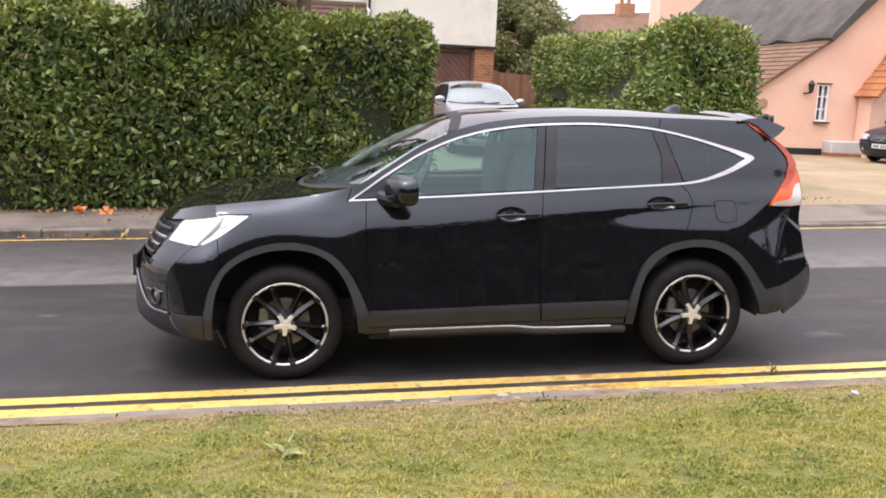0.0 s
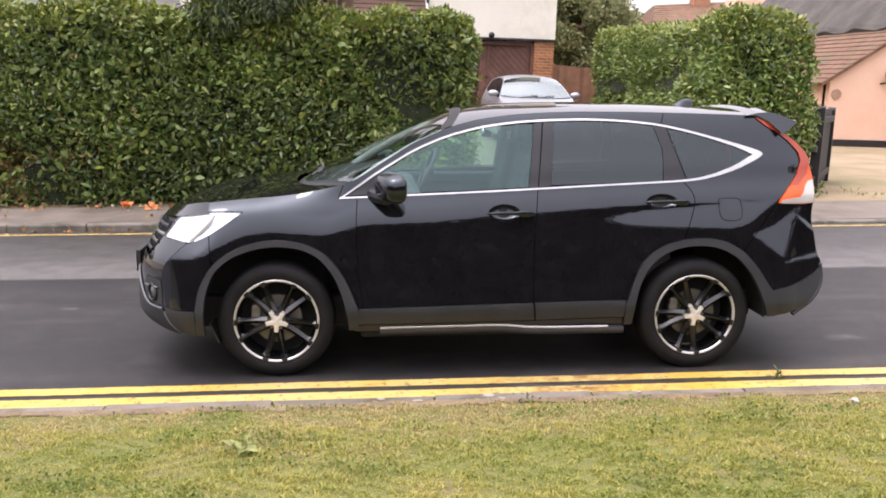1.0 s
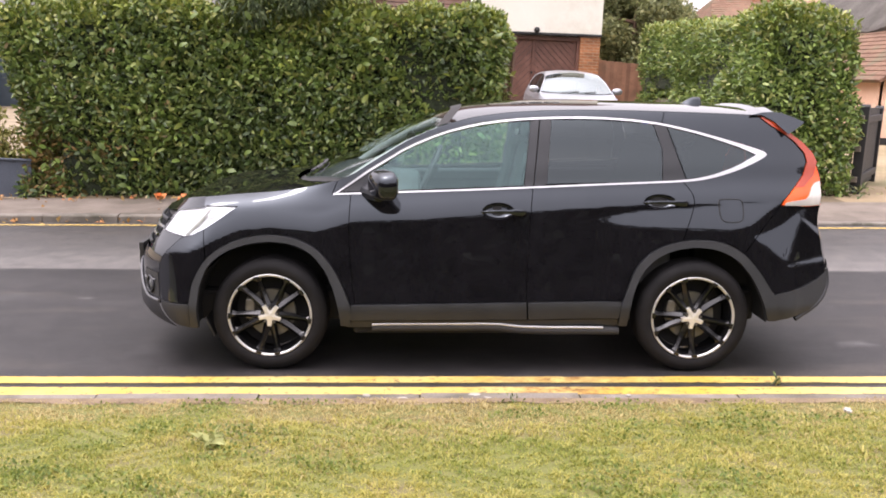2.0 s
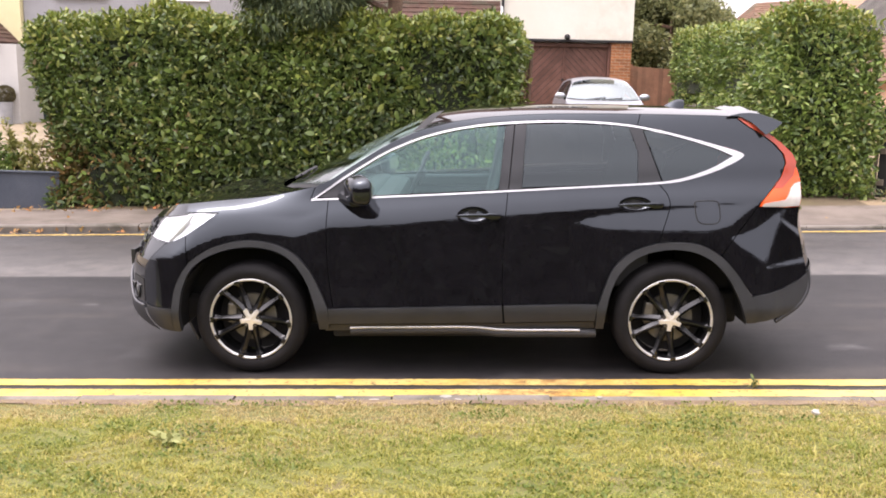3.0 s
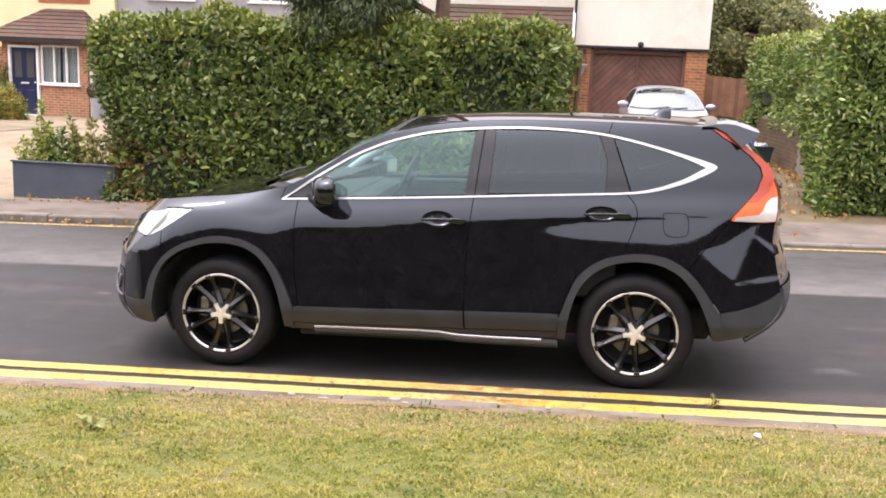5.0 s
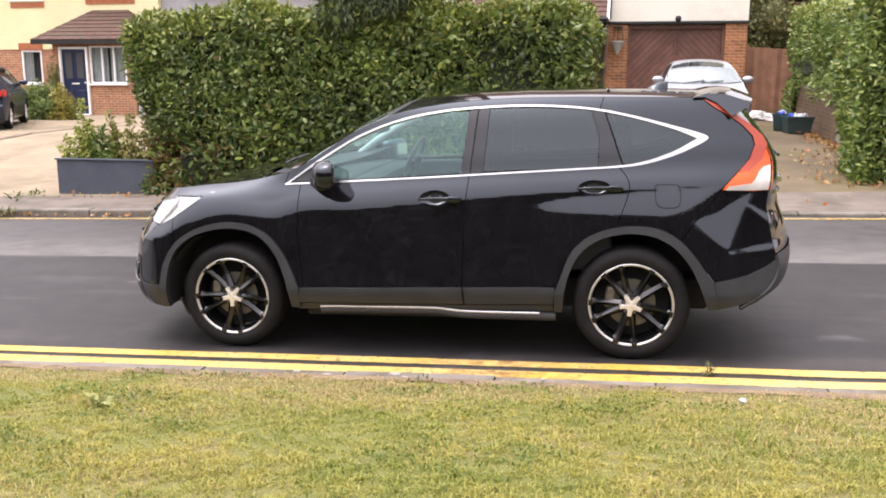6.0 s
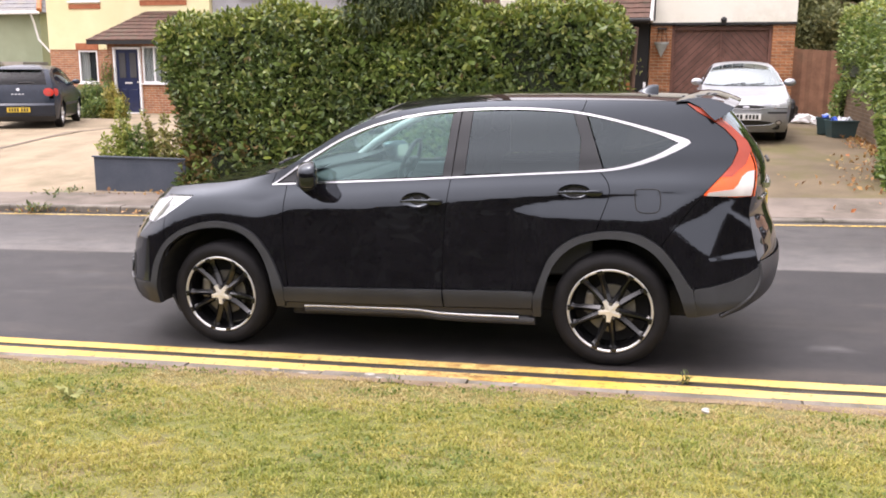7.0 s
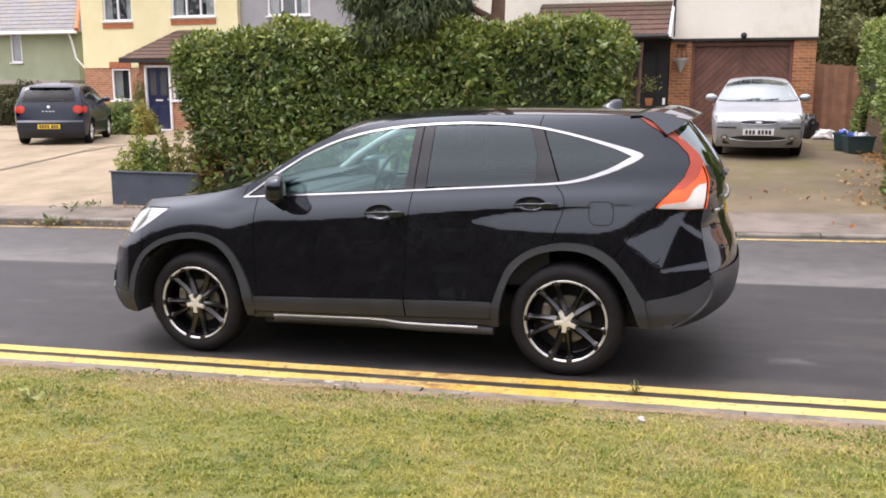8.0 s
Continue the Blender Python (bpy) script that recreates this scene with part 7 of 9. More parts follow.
def yellow_house():
    h = thing("yellow_house", None, "pale yellow rendered house over red brick with a tiled porch", "house")
    y, z0 = 21.8, 0.15
    wall_with_holes(h, -18.03, -11.95, z0, 2.40, y, 0.3, brick_red, [(-16.92, -16.19, 1.30, 2.37)], "brick_wall")
    wall_with_holes(h, -18.03, -11.95, 2.40, 5.7, y - 0.02, 0.32, yellow_render, [(-17.12, -15.96, 3.97, 5.1), (-14.43, -12.77, 4.05, 5.1)], "rendered_wall")
    house_window(h, -16.92, -16.19, 1.30, 2.37, y + 0.03, 1, drawn=(0.45, 0.15))
    house_window(h, -17.12, -15.96, 3.97, 5.1, y + 0.05, 2)
    house_window(h, -14.43, -12.77, 4.05, 5.1, y + 0.05, 3)
    part("brick_band", box((-16.55, y - 0.03, 2.50), (0.86, 0.03, 0.21)), brick_band, h)
    part("brick_band", box((-16.54, y - 0.03, 3.80), (1.20, 0.03, 0.16)), brick_band, h)
    part("brick_band", box((-13.6, y - 0.03, 3.88), (1.70, 0.03, 0.16)), brick_band, h)
    part("side_wall", box((-17.90, 26.0, 2.95), (0.26, 7.8, 5.5)), yellow_render, h)
    part("back_wall", box((-15, 30.0, 2.95), (6.0, 0.26, 5.5)), yellow_render, h)
    tiled_roof(h, (-18.4, 21.4, 5.65), (-11.9, 21.4, 5.65), (-11.9, 26, 8.2), (-18.4, 26, 8.2), tile_brown, 14, 30)
    tiled_roof(h, (-11.9, 30.6, 5.65), (-18.4, 30.6, 5.65), (-18.4, 26, 8.2), (-11.9, 26, 8.2), tile_brown, 14, 30)
    part("gable", prism([(21.8, 5.69), (30.1, 5.69), (25.95, 8.0)], -18.03, -17.8, "x"), yellow_render, h)
    # porch
    p = new("porch")
    p.parent = h
    yp = 20.7
    wall_with_holes(p, -15.05, -12.28, z0, 2.55, yp, 0.2, brick_red, [(-14.81, -13.84, z0, 2.46), (-13.80, -12.56, 1.33, 2.48)], "porch_wall")
    part("porch_side", box((-12.38, 21.3, 1.35), (0.18, 0.98, 2.4)), brick_red, p)
    part("porch_side", box((-14.95, 21.3, 1.35), (0.18, 0.98, 2.4)), brick_red, p)
    house_window(p, -13.80, -12.56, 1.33, 2.48, yp + 0.04, 3, drawn=(0.44, 0.46))
    d = new("front_door")
    d.parent = p
    for x in (-14.78, -13.87):
        part("door_frame", box((x, yp - 0.01, 1.39), (0.07, 0.12, 2.12), 0.006), white_frame, d)
    part("door_frame", box((-14.325, yp - 0.01, 2.42), (0.84, 0.12, 0.07), 0.006), white_frame, d)
    part("door_sill", box((-14.325, yp - 0.05, 0.36), (0.98, 0.22, 0.07), 0.008), white_frame, d)
    leaf = part("door_leaf", box((-14.325, yp + 0.03, 1.39), (0.84, 0.05, 1.98), 0.004), blue_door_paint, d)
    # the upper panels take the painted room-shade colour
    for x in (-14.52, -14.13):
        part("door_panel", box((x, yp - 0.002, 1.88), (0.24, 0.02, 0.78), 0.008), room_shade, leaf)
        part("door_panel", box((x, yp - 0.002, 0.83), (0.26, 0.02, 0.60), 0.012), blue_door_paint, leaf)
    part("letter_box", box((-14.325, yp - 0.005, 1.33), (0.26, 0.02, 0.05), 0.004), cap_alloy, leaf)
    part("door_knob", add_rod(bmesh.new(), (-13.98, yp - 0.04, 1.36), (-13.98, yp + 0.0, 1.36), 0.025), cap_alloy, leaf)
    tiled_roof(p, (-15.55, 20.35, 2.66), (-12.0, 20.35, 2.66), (-13.0, 21.8, 3.62), (-14.2, 21.8, 3.62), tile_brown, 8, 22)
    tiled_roof(p, (-15.55, 21.8, 2.66), (-15.55, 20.35, 2.66), (-14.2, 21.79, 3.62), (-14.21, 21.8, 3.62), tile_brown, 8, 10)
    tiled_roof(p, (-12.0, 20.35, 2.66), (-12.0, 21.8, 2.66), (-12.99, 21.8, 3.62), (-13.0, 21.79, 3.62), tile_brown, 8, 10)
    part("fascia", box((-13.78, 20.37, 2.60), (3.55, 0.03, 0.14), 0.004), black_timber, p)
    part("soffit", box((-13.78, 21.0, 2.56), (3.5, 1.3, 0.02)), black_timber, p)
    return h


def grey_house():
    h = thing("grey_house", None, "grey rendered house with white windows beside the yellow one", "house")
    y = 21.95
    wall_with_holes(h, -11.93, -4.4, 0.15, 5.7, y, 0.3, grey_render, [(-10.94, -9.44, 4.03, 5.1), (-8.0, -6.2, 1.3, 2.5), (-11.55, -10.65, 0.15, 2.4), (-7.7, -6.4, 4.03, 5.1)], "wall")
    house_window(h, -10.94, -9.44, 4.03, 5.1, y + 0.05, 3)
    house_window(h, -7.7, -6.4, 4.03, 5.1, y + 0.05, 2)
    house_window(h, -8.0, -6.2, 1.3, 2.5, y + 0.05, 3)
    part("front_door", box((-11.1, y + 0.08, 1.3), (0.9, 0.05, 2.2), 0.008), plain("slate_blue_door", (0.05, 0.07, 0.09), 0.35), h)
    part("white_pier", box((-11.80, 21.2, 1.4), (0.62, 1.45, 2.4), 0.01), white_render, h)
    part("side_wall", box((-4.52, 26.0, 2.95), (0.26, 7.8, 5.5)), grey_render, h)
    part("back_wall", box((-8.1, 30.0, 2.95), (7.5, 0.26, 5.5)), grey_render, h)
    tiled_roof(h, (-11.88, 21.5, 5.65), (-4.1, 21.5, 5.65), (-4.1, 26, 8.2), (-11.88, 26, 8.2), tile_brown, 14, 34)
    tiled_roof(h, (-4.1, 30.6, 5.65), (-11.88, 30.6, 5.65), (-11.88, 26, 8.2), (-4.1, 26, 8.2), tile_brown, 14, 34)
    return h


def green_house():
    h = thing("green_house", None, "sage green rendered house with a slate roof", "house")
    y = 27.0
    wall_with_holes(h, -33.0, -22.4, 0.2, 4.0, y, 0.3, green_render, [(-25.82, -25.25, 2.75, 3.95)], "wall")
    house_window(h, -25.82, -25.25, 2.75, 3.95, y + 0.05, 1, drawn=(0.47, 0.47))
    part("side_wall", box((-22.55, 31, 2.1), (0.28, 7.7, 3.8)), green_render, h)
    part("back_wall", box((-27.7, 35, 2.1), (10.6, 0.28, 3.8)), green_render, h)
    tiled_roof(h, (-33.4, 26.6, 3.95), (-22.1, 26.6, 3.95), (-25.2, 31, 6.2), (-33.4, 31, 6.2), slate, 12, 34)
    tiled_roof(h, (-22.1, 26.6, 3.95), (-22.1, 35.4, 3.95), (-25.19, 31, 6.2), (-25.2, 30.99, 6.2), slate, 12, 24)
    tiled_roof(h, (-22.1, 35.4, 3.95), (-33.4, 35.4, 3.95), (-33.4, 31, 6.2), (-25.2, 31, 6.2), slate, 12, 34)
    part("ridge_tiles", add_rod(bmesh.new(), (-22.1, 26.6, 4.02), (-25.2, 31, 6.28), 0.10), tile_orange, h)
    part("gutter", add_rod(bmesh.new(), (-33.0, 26.58, 3.93), (-22.1, 26.58, 3.93), 0.06), white_frame, h)
    tube("downpipe", [(-22.5, 26.6, 3.9), (-22.5, 26.75, 3.6), (-22.45, 26.9, 2.9), (-21.9, 26.9, 2.35), (-21.9, 26.9, 0.3)], 0.04, white_frame, h)
    part("lean_to_roof", box((-27.0, 26.3, 1.95), (9.6, 1.5, 0.12), 0.02), slate, h)
    part("lean_to_fascia", box((-27.0, 25.56, 1.92), (9.6, 0.04, 0.16)), plain("weathered_fascia", (0.34, 0.31, 0.26), 0.7), h)
    return h


def cottage():
    c = thing("thatched_cottage", None, "pink rendered cottage with grey thatch above old tiles", "house")
    y = 19.0
    z0 = 0.30
    # gable wall with its window
    bm = bmesh.new()
    out = [(13.35, z0), (15.24, z0), (15.24, 1.37), (15.62, 1.37), (15.62, 2.44), (15.24, 2.44), (15.24, 3.50), (13.35, 2.27)]
    part("gable_wall", prism([(13.35, z0), (15.24, z0), (15.24, 3.52), (13.35, 2.26)], y, y + 0.35), pink_render, c)
    part("gable_wall", prism([(15.24, z0), (15.62, z0), (15.62, 1.37), (15.24, 1.37)], y, y + 0.35), pink_render, c)
    part("gable_wall", prism([(15.24, 2.44), (15.62, 2.44), (15.62, 3.82), (15.46, 3.66), (15.24, 3.52)], y, y + 0.35), pink_render, c)
    part("gable_wall", prism([(15.62, z0), (22.0, z0), (22.0, 3.9), (18.4, 6.7), (17.3, 5.55), (15.62, 3.82)], y, y + 0.35), pink_render, c)
    house_window(c, 15.24, 15.62, 1.37, 2.44, y + 0.06, 2, False, "window", 2)
    part("window_sill", box((15.43, y - 0.04, 1.345), (0.48, 0.14, 0.04), 0.006), plinth_black, c)
    part("window_head", box((15.43, y - 0.01, 2.46), (0.48, 0.06, 0.03), 0.004), plinth_black, c)
    part("side_wall", box((13.5, 25.2, 1.3), (0.3, 12.0, 2.0)), pink_render, c)
    part("back_wall", box((17.7, 31.3, 1.9), (8.6, 0.3, 3.2)), pink_render, c)
    part("plinth", box((14.45, y - 0.02, 0.44), (2.2, 0.05, 0.30)), plinth_black, c)
    part("plinth", box((17.25, y - 0.02, 0.44), (1.2, 0.05, 0.42)), plinth_black, c)
    part("white_bin_store", box((16.08, y - 0.25, 0.66), (1.02, 0.46, 0.36), 0.03), white_render, c)
    part("brick_footing", box((16.08, y - 0.25, 0.40), (1.06, 0.48, 0.16)), brick_band, c)
    tiled_roof(c, (13.05, 31.5, 2.10), (13.05, 18.85, 2.10), (15.48, 18.85, 3.72), (15.48, 31.5, 3.72), tile_mossy, 12, 60)
    # thatch: a thick rounded slab
    n = 22
    V, F = [], []
    for i in range(n + 1):
        yy = 18.75 + 13.0 * i / n
        wob = 0.05 * math.sin(i * 1.7) + 0.03 * math.sin(i * 4.1)
        ring = [(15.40, 3.62 + wob), (15.33, 3.74 + wob), (15.42, 3.90 + wob), (16.4, 4.98), (17.3, 5.85), (18.3, 6.95), (18.5, 7.05), (19.4, 6.0), (20.8, 4.4), (20.7, 4.2), (18.4, 6.5), (17.0, 5.2)]
        V += [(x, yy, z) for x, z in ring]
    k = 12
    F = [(i * k + j, i * k + (j + 1) % k, (i + 1) * k + (j + 1) % k, (i + 1) * k + j) for i in range(n) for j in range(k)] + [tuple(range(k))[::-1], tuple(n * k + j for j in range(k))]
    raw("thatch", V, F, thatch, c, smooth=False)
    # low tiled wing standing forward
    w = new("side_wing")
    w.parent = c
    part("wing_wall", prism([(16.55, z0), (20.0, z0), (20.0, 4.0), (18.1, 4.0), (16.55, 2.15)], 18.35, 18.95), pink_render, w)
    tiled_roof(w, (16.42, 19.0, 2.14), (16.42, 17.9, 2.14), (18.3, 17.9, 4.75), (18.3, 19.0, 4.75), tile_orange, 14, 7, "wing_roof")
    part("wing_plinth", box((18.3, 18.33, 0.44), (3.2, 0.05, 0.42)), plinth_black, w)
    lan = new("wall_lantern")
    lan.parent = c
    part("lantern_body", add_rod(bmesh.new(), (14.93, y - 0.16, 2.18), (14.93, y - 0.16, 2.42), 0.05, 0.09, 6), black_timber, lan)
    part("lantern_cap", add_rod(bmesh.new(), (14.93, y - 0.16, 2.42), (14.93, y - 0.16, 2.54), 0.10, 0.015, 6), black_timber, lan)
    part("lantern_bracket", add_rod(bmesh.new(), (14.80, y, 2.15), (14.93, y - 0.16, 2.18), 0.022), black_timber, lan)
    part("wall_plaque", add_rod(bmesh.new(), (13.56, y - 0.03, 1.82), (13.56, y + 0.01, 1.82), 0.14, seg=24), surface("worn_plaque", (0.36, 0.22, 0.15), (0.44, 0.28, 0.2), 6, 40, 0.9), c, "round brown wall plaque")
    return c


def far_house():
    h = thing("tiled_house", None, "distant tiled house with a chimney and pink end wall", "house")
    part("wall", box((18.9, 44, 2.4), (7.4, 7.4, 4.2)), cream, h)
    tiled_roof(h, (14.9, 40, 4.4), (22.9, 40, 4.4), (22.9, 44, 6.75), (16.2, 44, 6.2), tile_mossy, 14, 30)
    tiled_roof(h, (14.9, 48, 4.4), (14.9, 40, 4.4), (16.2, 43.99, 6.2), (16.19, 44, 6.2), tile_mossy, 14, 24)
    tiled_roof(h, (22.9, 48, 4.4), (14.9, 48, 4.4), (16.2, 44, 6.2), (22.9, 44, 6.75), tile_mossy, 14, 30)
    part("gable_wing", prism([(18.9, 0.4), (21.2, 0.4), (21.2, 8.4), (18.9, 8.4)], 39.6, 41), pink_render, h)
    part("chimney", box((18.6, 43.8, 6.45), (0.9, 0.8, 0.9), 0.03), brick_red, h)
    for k in (-0.2, 0.2):
        part("chimney_pot", add_rod(bmesh.new(), (18.6 + k, 43.8, 6.9), (18.6 + k, 43.8, 7.6), 0.10, 0.09), tile_orange, h)
    return h


garage_house()
yellow_house()
grey_house()
green_house()
cottage()
far_house()


# ---- kerbs ----
def kerb_row(name, xs, y0, y1, up, label, seed):
    """Single kerb stones, each with a rounded nose and a slightly uneven seat."""
    row = thing(name, None, label, "kerb", kind="structure")
    rnd = np.random.RandomState(seed)
    for a, b in zip(xs, xs[1:]):
        m = (a + b) / 2
        t0, t1 = float(base_z(a) + up(a)), float(base_z(b) + up(b))
        bm = bmesh.new()
        j = 0.006
        nose = 0.02 if up is not near_up else 0.012
        lo = -0.12
        sec = lambda z, zb: [(y0, zb + lo), (y0, z - nose), (y0 + nose * 0.4, z - nose * 0.3), (y0 + nose, z), (y1, z), (y1, zb + lo)]
        sec2 = lambda z, zb: [(y1, zb + lo), (y1, z - nose), (y1 - nose * 0.4, z - nose * 0.3), (y1 - nose, z), (y0, z), (y0, zb + lo)]
        f = sec2 if up is near_up else sec
        dz = rnd.randn() * 0.003
        dy = rnd.randn() * 0.003
        A = [bm.verts.new((a + j, y + dy, z + dz)) for y, z in f(t0, t0)]
        B = [bm.verts.new((b - j, y + dy, z + dz)) for y, z in f(t1, t1)]
        bm.faces.new(A), bm.faces.new(B[::-1])
        for i in range(6):
            k = (i + 1) % 6
            bm.faces.new((A[k], A[i], B[i], B[k]))
        bmesh.ops.recalc_face_normals(bm, faces=bm.faces)
        part("kerb_stone", bm, concrete, row)
    return row


def near_up(x):
    return 0.022


kerb_row("kerb_near", np.arange(-12.8, 13, 0.915), -0.585, -0.452, near_up, "worn low concrete kerb stones beside the lawn", 3)
kerb_row("kerb_far", np.arange(-18.3, 18.4, 0.915), 5.585, 5.725, kerb_up, "weathered concrete kerb stones along the far footway", 4)

# pale chips broken from the near kerb
rnd = np.random.RandomState(88)
for x, y, r in ((0.62, -0.50, 0.018), (0.83, -0.55, 0.024), (1.24, -0.49, 0.026), (1.31, -0.54, 0.016), (2.12, -0.50, 0.016)):
    bm = bmesh.new()
    bmesh.ops.create_icosphere(bm, subdivisions=2, radius=r)
    for v in bm.verts:
        v.co *= 0.85 + 0.5 * noise.noise(v.co * 45 + Vector((x * 9, 0, 0)))
        v.co.x *= 1.5
        v.co.z *= 0.35
    chip = tagged(part("kerb_chip", bm, plain("pale_stone", (0.30, 0.28, 0.245), 0.85) if "pale_stone" not in bpy.data.materials else bpy.data.materials["pale_stone"]), "pale chip of broken concrete on the kerb", "stone", "chips on the kerb")
    chip.location = (x, y, float(base_z(x)) + 0.022 + r * 0.2)

# a narrow dark brick edging across the beige forecourt
ex = np.linspace(0, 1, 60)
edge_pts = [(-11.15 + 0.6 * math.sin(f * 2.2), 8.6 + 8.4 * f) for f in ex]
V, F = [], []
for k, (x, y) in enumerate(edge_pts):
    for d in (-0.05, 0.05):
        V.append((x + d, y, float(gz(x, y)) + 0.012))
F = [(2 * k, 2 * k + 1, 2 * k + 3, 2 * k + 2) for k in range(len(edge_pts) - 1)]
tagged(raw("drive_edging", V, F, edging_mat), "dark brick edging across the beige forecourt", "edging", kind="structure")


# ---- grass ----
def grass_blades(name, n, x0, x1, y0, y1, seed, material, pick, hgt, label):
    rnd = np.random.RandomState(seed)
    x, y = x0 + (x1 - x0) * rnd.rand(n), y0 + (y1 - y0) * rnd.rand(n)
    w = 1.2 * np.sin(x * 1.3 + y * 1.9 + 0.8 * np.sin(y * 2)) * np.cos(y * 2.1 - x * 0.9) + 0.55 * np.sin(x * 4.7 - y * 6.1 + 1.3 * np.sin(x * 2.2)) + 0.5 * np.sin(x * 11 + y * 9 + 2 * np.sin(y * 5))
    ok = pick(x, y, w, rnd.rand(n))
    x, y, w = x[ok], y[ok], w[ok]
    n = len(x)
    z = gz(x, y) - 0.004
    a = rnd.rand(n) * 2 * math.pi
    tuft = np.sin(x * 23 + 3 * np.sin(y * 9)) * np.cos(y * 26 + 2 * np.sin(x * 11))
    h = hgt * (0.5 + 0.8 * rnd.rand(n)) * (1 + 0.25 * np.clip(w, -1, 1)) * (1 + 0.6 * tuft)
    lean = 0.5 + 1.0 * rnd.rand(n)
    b = rnd.rand(n) * 2 * math.pi
    wd = 0.0020 + 0.0018 * rnd.rand(n)
    base = np.column_stack([x, y, z])
    side = np.column_stack([np.cos(a), np.sin(a), 0 * a]) * wd[:, None]
    d1 = np.column_stack([np.cos(b) * lean * 0.35, np.sin(b) * lean * 0.35, 0.62 + 0 * b]) * h[:, None]
    d2 = np.column_stack([np.cos(b) * lean, np.sin(b) * lean, 0.95 - 0.25 * lean]) * h[:, None]
    P = np.stack([base - side, base + side, base + d1 + side * 0.8, base + d1 - side * 0.8, base + d2], 1).reshape(-1, 3)
    k = np.arange(n)[:, None] * 5
    T = np.concatenate([k + q for q in ([0, 1, 2], [0, 2, 3], [3, 2, 4])], 1).reshape(-1, 3)
    return tagged(link_mesh(name, fast_mesh(name, P, T, material), material), label, "grass", kind="stuff")


green_blade = foliage("green_grass", [(0.0, (0.110, 0.150, 0.024)), (0.45, (0.196, 0.232, 0.036)), (0.8, (0.301, 0.314, 0.055)), (1.0, (0.430, 0.391, 0.105))], 0.6, 0.4, (2.4, [(0.0, (0.239, 0.241, 0.044)), (0.5, (0.367, 0.332, 0.068)), (1.0, (0.497, 0.419, 0.132))]))
straw_blade = foliage("straw_grass", [(0.0, (0.273, 0.205, 0.077)), (0.5, (0.382, 0.305, 0.123)), (1.0, (0.482, 0.400, 0.182))], 0.7, 0.35)
dry = lambda x, y, w: 0.15 + 0.34 * w + (0.95 + 0.25 * w) * np.exp(-((y + 0.72) / 0.40) ** 2) - 0.25 * np.exp(-((x - 1.3) / 0.5) ** 2) * (y > -0.85)
grass_blades("lawn_grass", 335000, -3.4, 6.9, -3.0, -0.565, 11, green_blade, lambda x, y, w, r: (r > dry(x, y, w)) & (r < 1.05 - 0.95 * np.exp(-((y + 0.58) / 0.11) ** 2)), 0.022, "short green mown grass of the verge")
grass_blades("dry_grass", 170000, -3.4, 6.9, -3.0, -0.565, 12, straw_blade, lambda x, y, w, r: r < dry(x, y, w) * (1 - 0.75 * np.exp(-((y + 0.575) / 0.07) ** 2)), 0.017, "dry straw-coloured grass patches by the kerb")
grass_blades("outer_grass", 60000, -10, 12, -7.0, -0.6, 13, green_blade, lambda x, y, w, r: (x < -3.3) | (x > 6.8) | (y < -2.95), 0.045, "green verge grass further off")


# darker low clover in patches through the turf
rnd = np.random.RandomState(19)
n = 80000
cx_, cy_ = -3.4 + 10.3 * rnd.rand(n), -2.9 + 2.25 * rnd.rand(n)
patch_ = np.sin(cx_ * 2.7 + 1.7 * np.sin(cy_ * 3.1)) * np.cos(cy_ * 4.3 + 1.1 * np.sin(cx_ * 1.9)) + 0.6 * np.sin(cx_ * 7.9 + cy_ * 6.3) * np.sin(cy_ * 9.7 - cx_ * 3.1)
ok = patch_ > 0.15 + 1.5 * rnd.rand(n)
P = np.column_stack([cx_[ok], cy_[ok], gz(cx_[ok], cy_[ok]) + 0.006 + 0.012 * rnd.rand(ok.sum())])
V, F = leaf_cloud(P, np.tile([0, 0, 1.0], (len(P), 1)), 0.017, rnd, droop=0.0, spread=0.5, aspect=0.75)
clover = foliage("clover_leaf", [(0.0, (0.077, 0.118, 0.020)), (0.6, (0.137, 0.187, 0.031)), (1.0, (0.228, 0.255, 0.051))], 0.6, 0.35)
tagged(link_mesh("clover", fast_mesh("clover", V, F, clover), clover), "darker green clover patches in the lawn", "clover", kind="stuff")

# a ragged bare edge where the turf stops short of the kerb
bare_soil = surface("bare_soil", (0.135, 0.090, 0.055), (0.20, 0.145, 0.090), 5, 70, 0.95, 0.7, 0.008, stain=(0.24, 0.18, 0.10), stain_scale=3)
rnd = np.random.RandomState(55)
xs = np.arange(-12, 12, 0.06)
wob = np.convolve(rnd.randn(len(xs) + 16), np.ones(17) / 6, "valid") * 0.045
V = [(x, -0.5835, float(gz(x, -0.60)) + 0.006) for x in xs] + [(x, -0.70 + w, float(gz(x, -0.70)) + 0.004) for x, w in zip(xs, wob)]
n = len(xs)
tagged(raw("verge_edge", V, [(i + 1, i, n + i, n + i + 1) for i in range(n - 1)], bare_soil), "bare brown soil edge between turf and kerb", "soil", kind="structure")


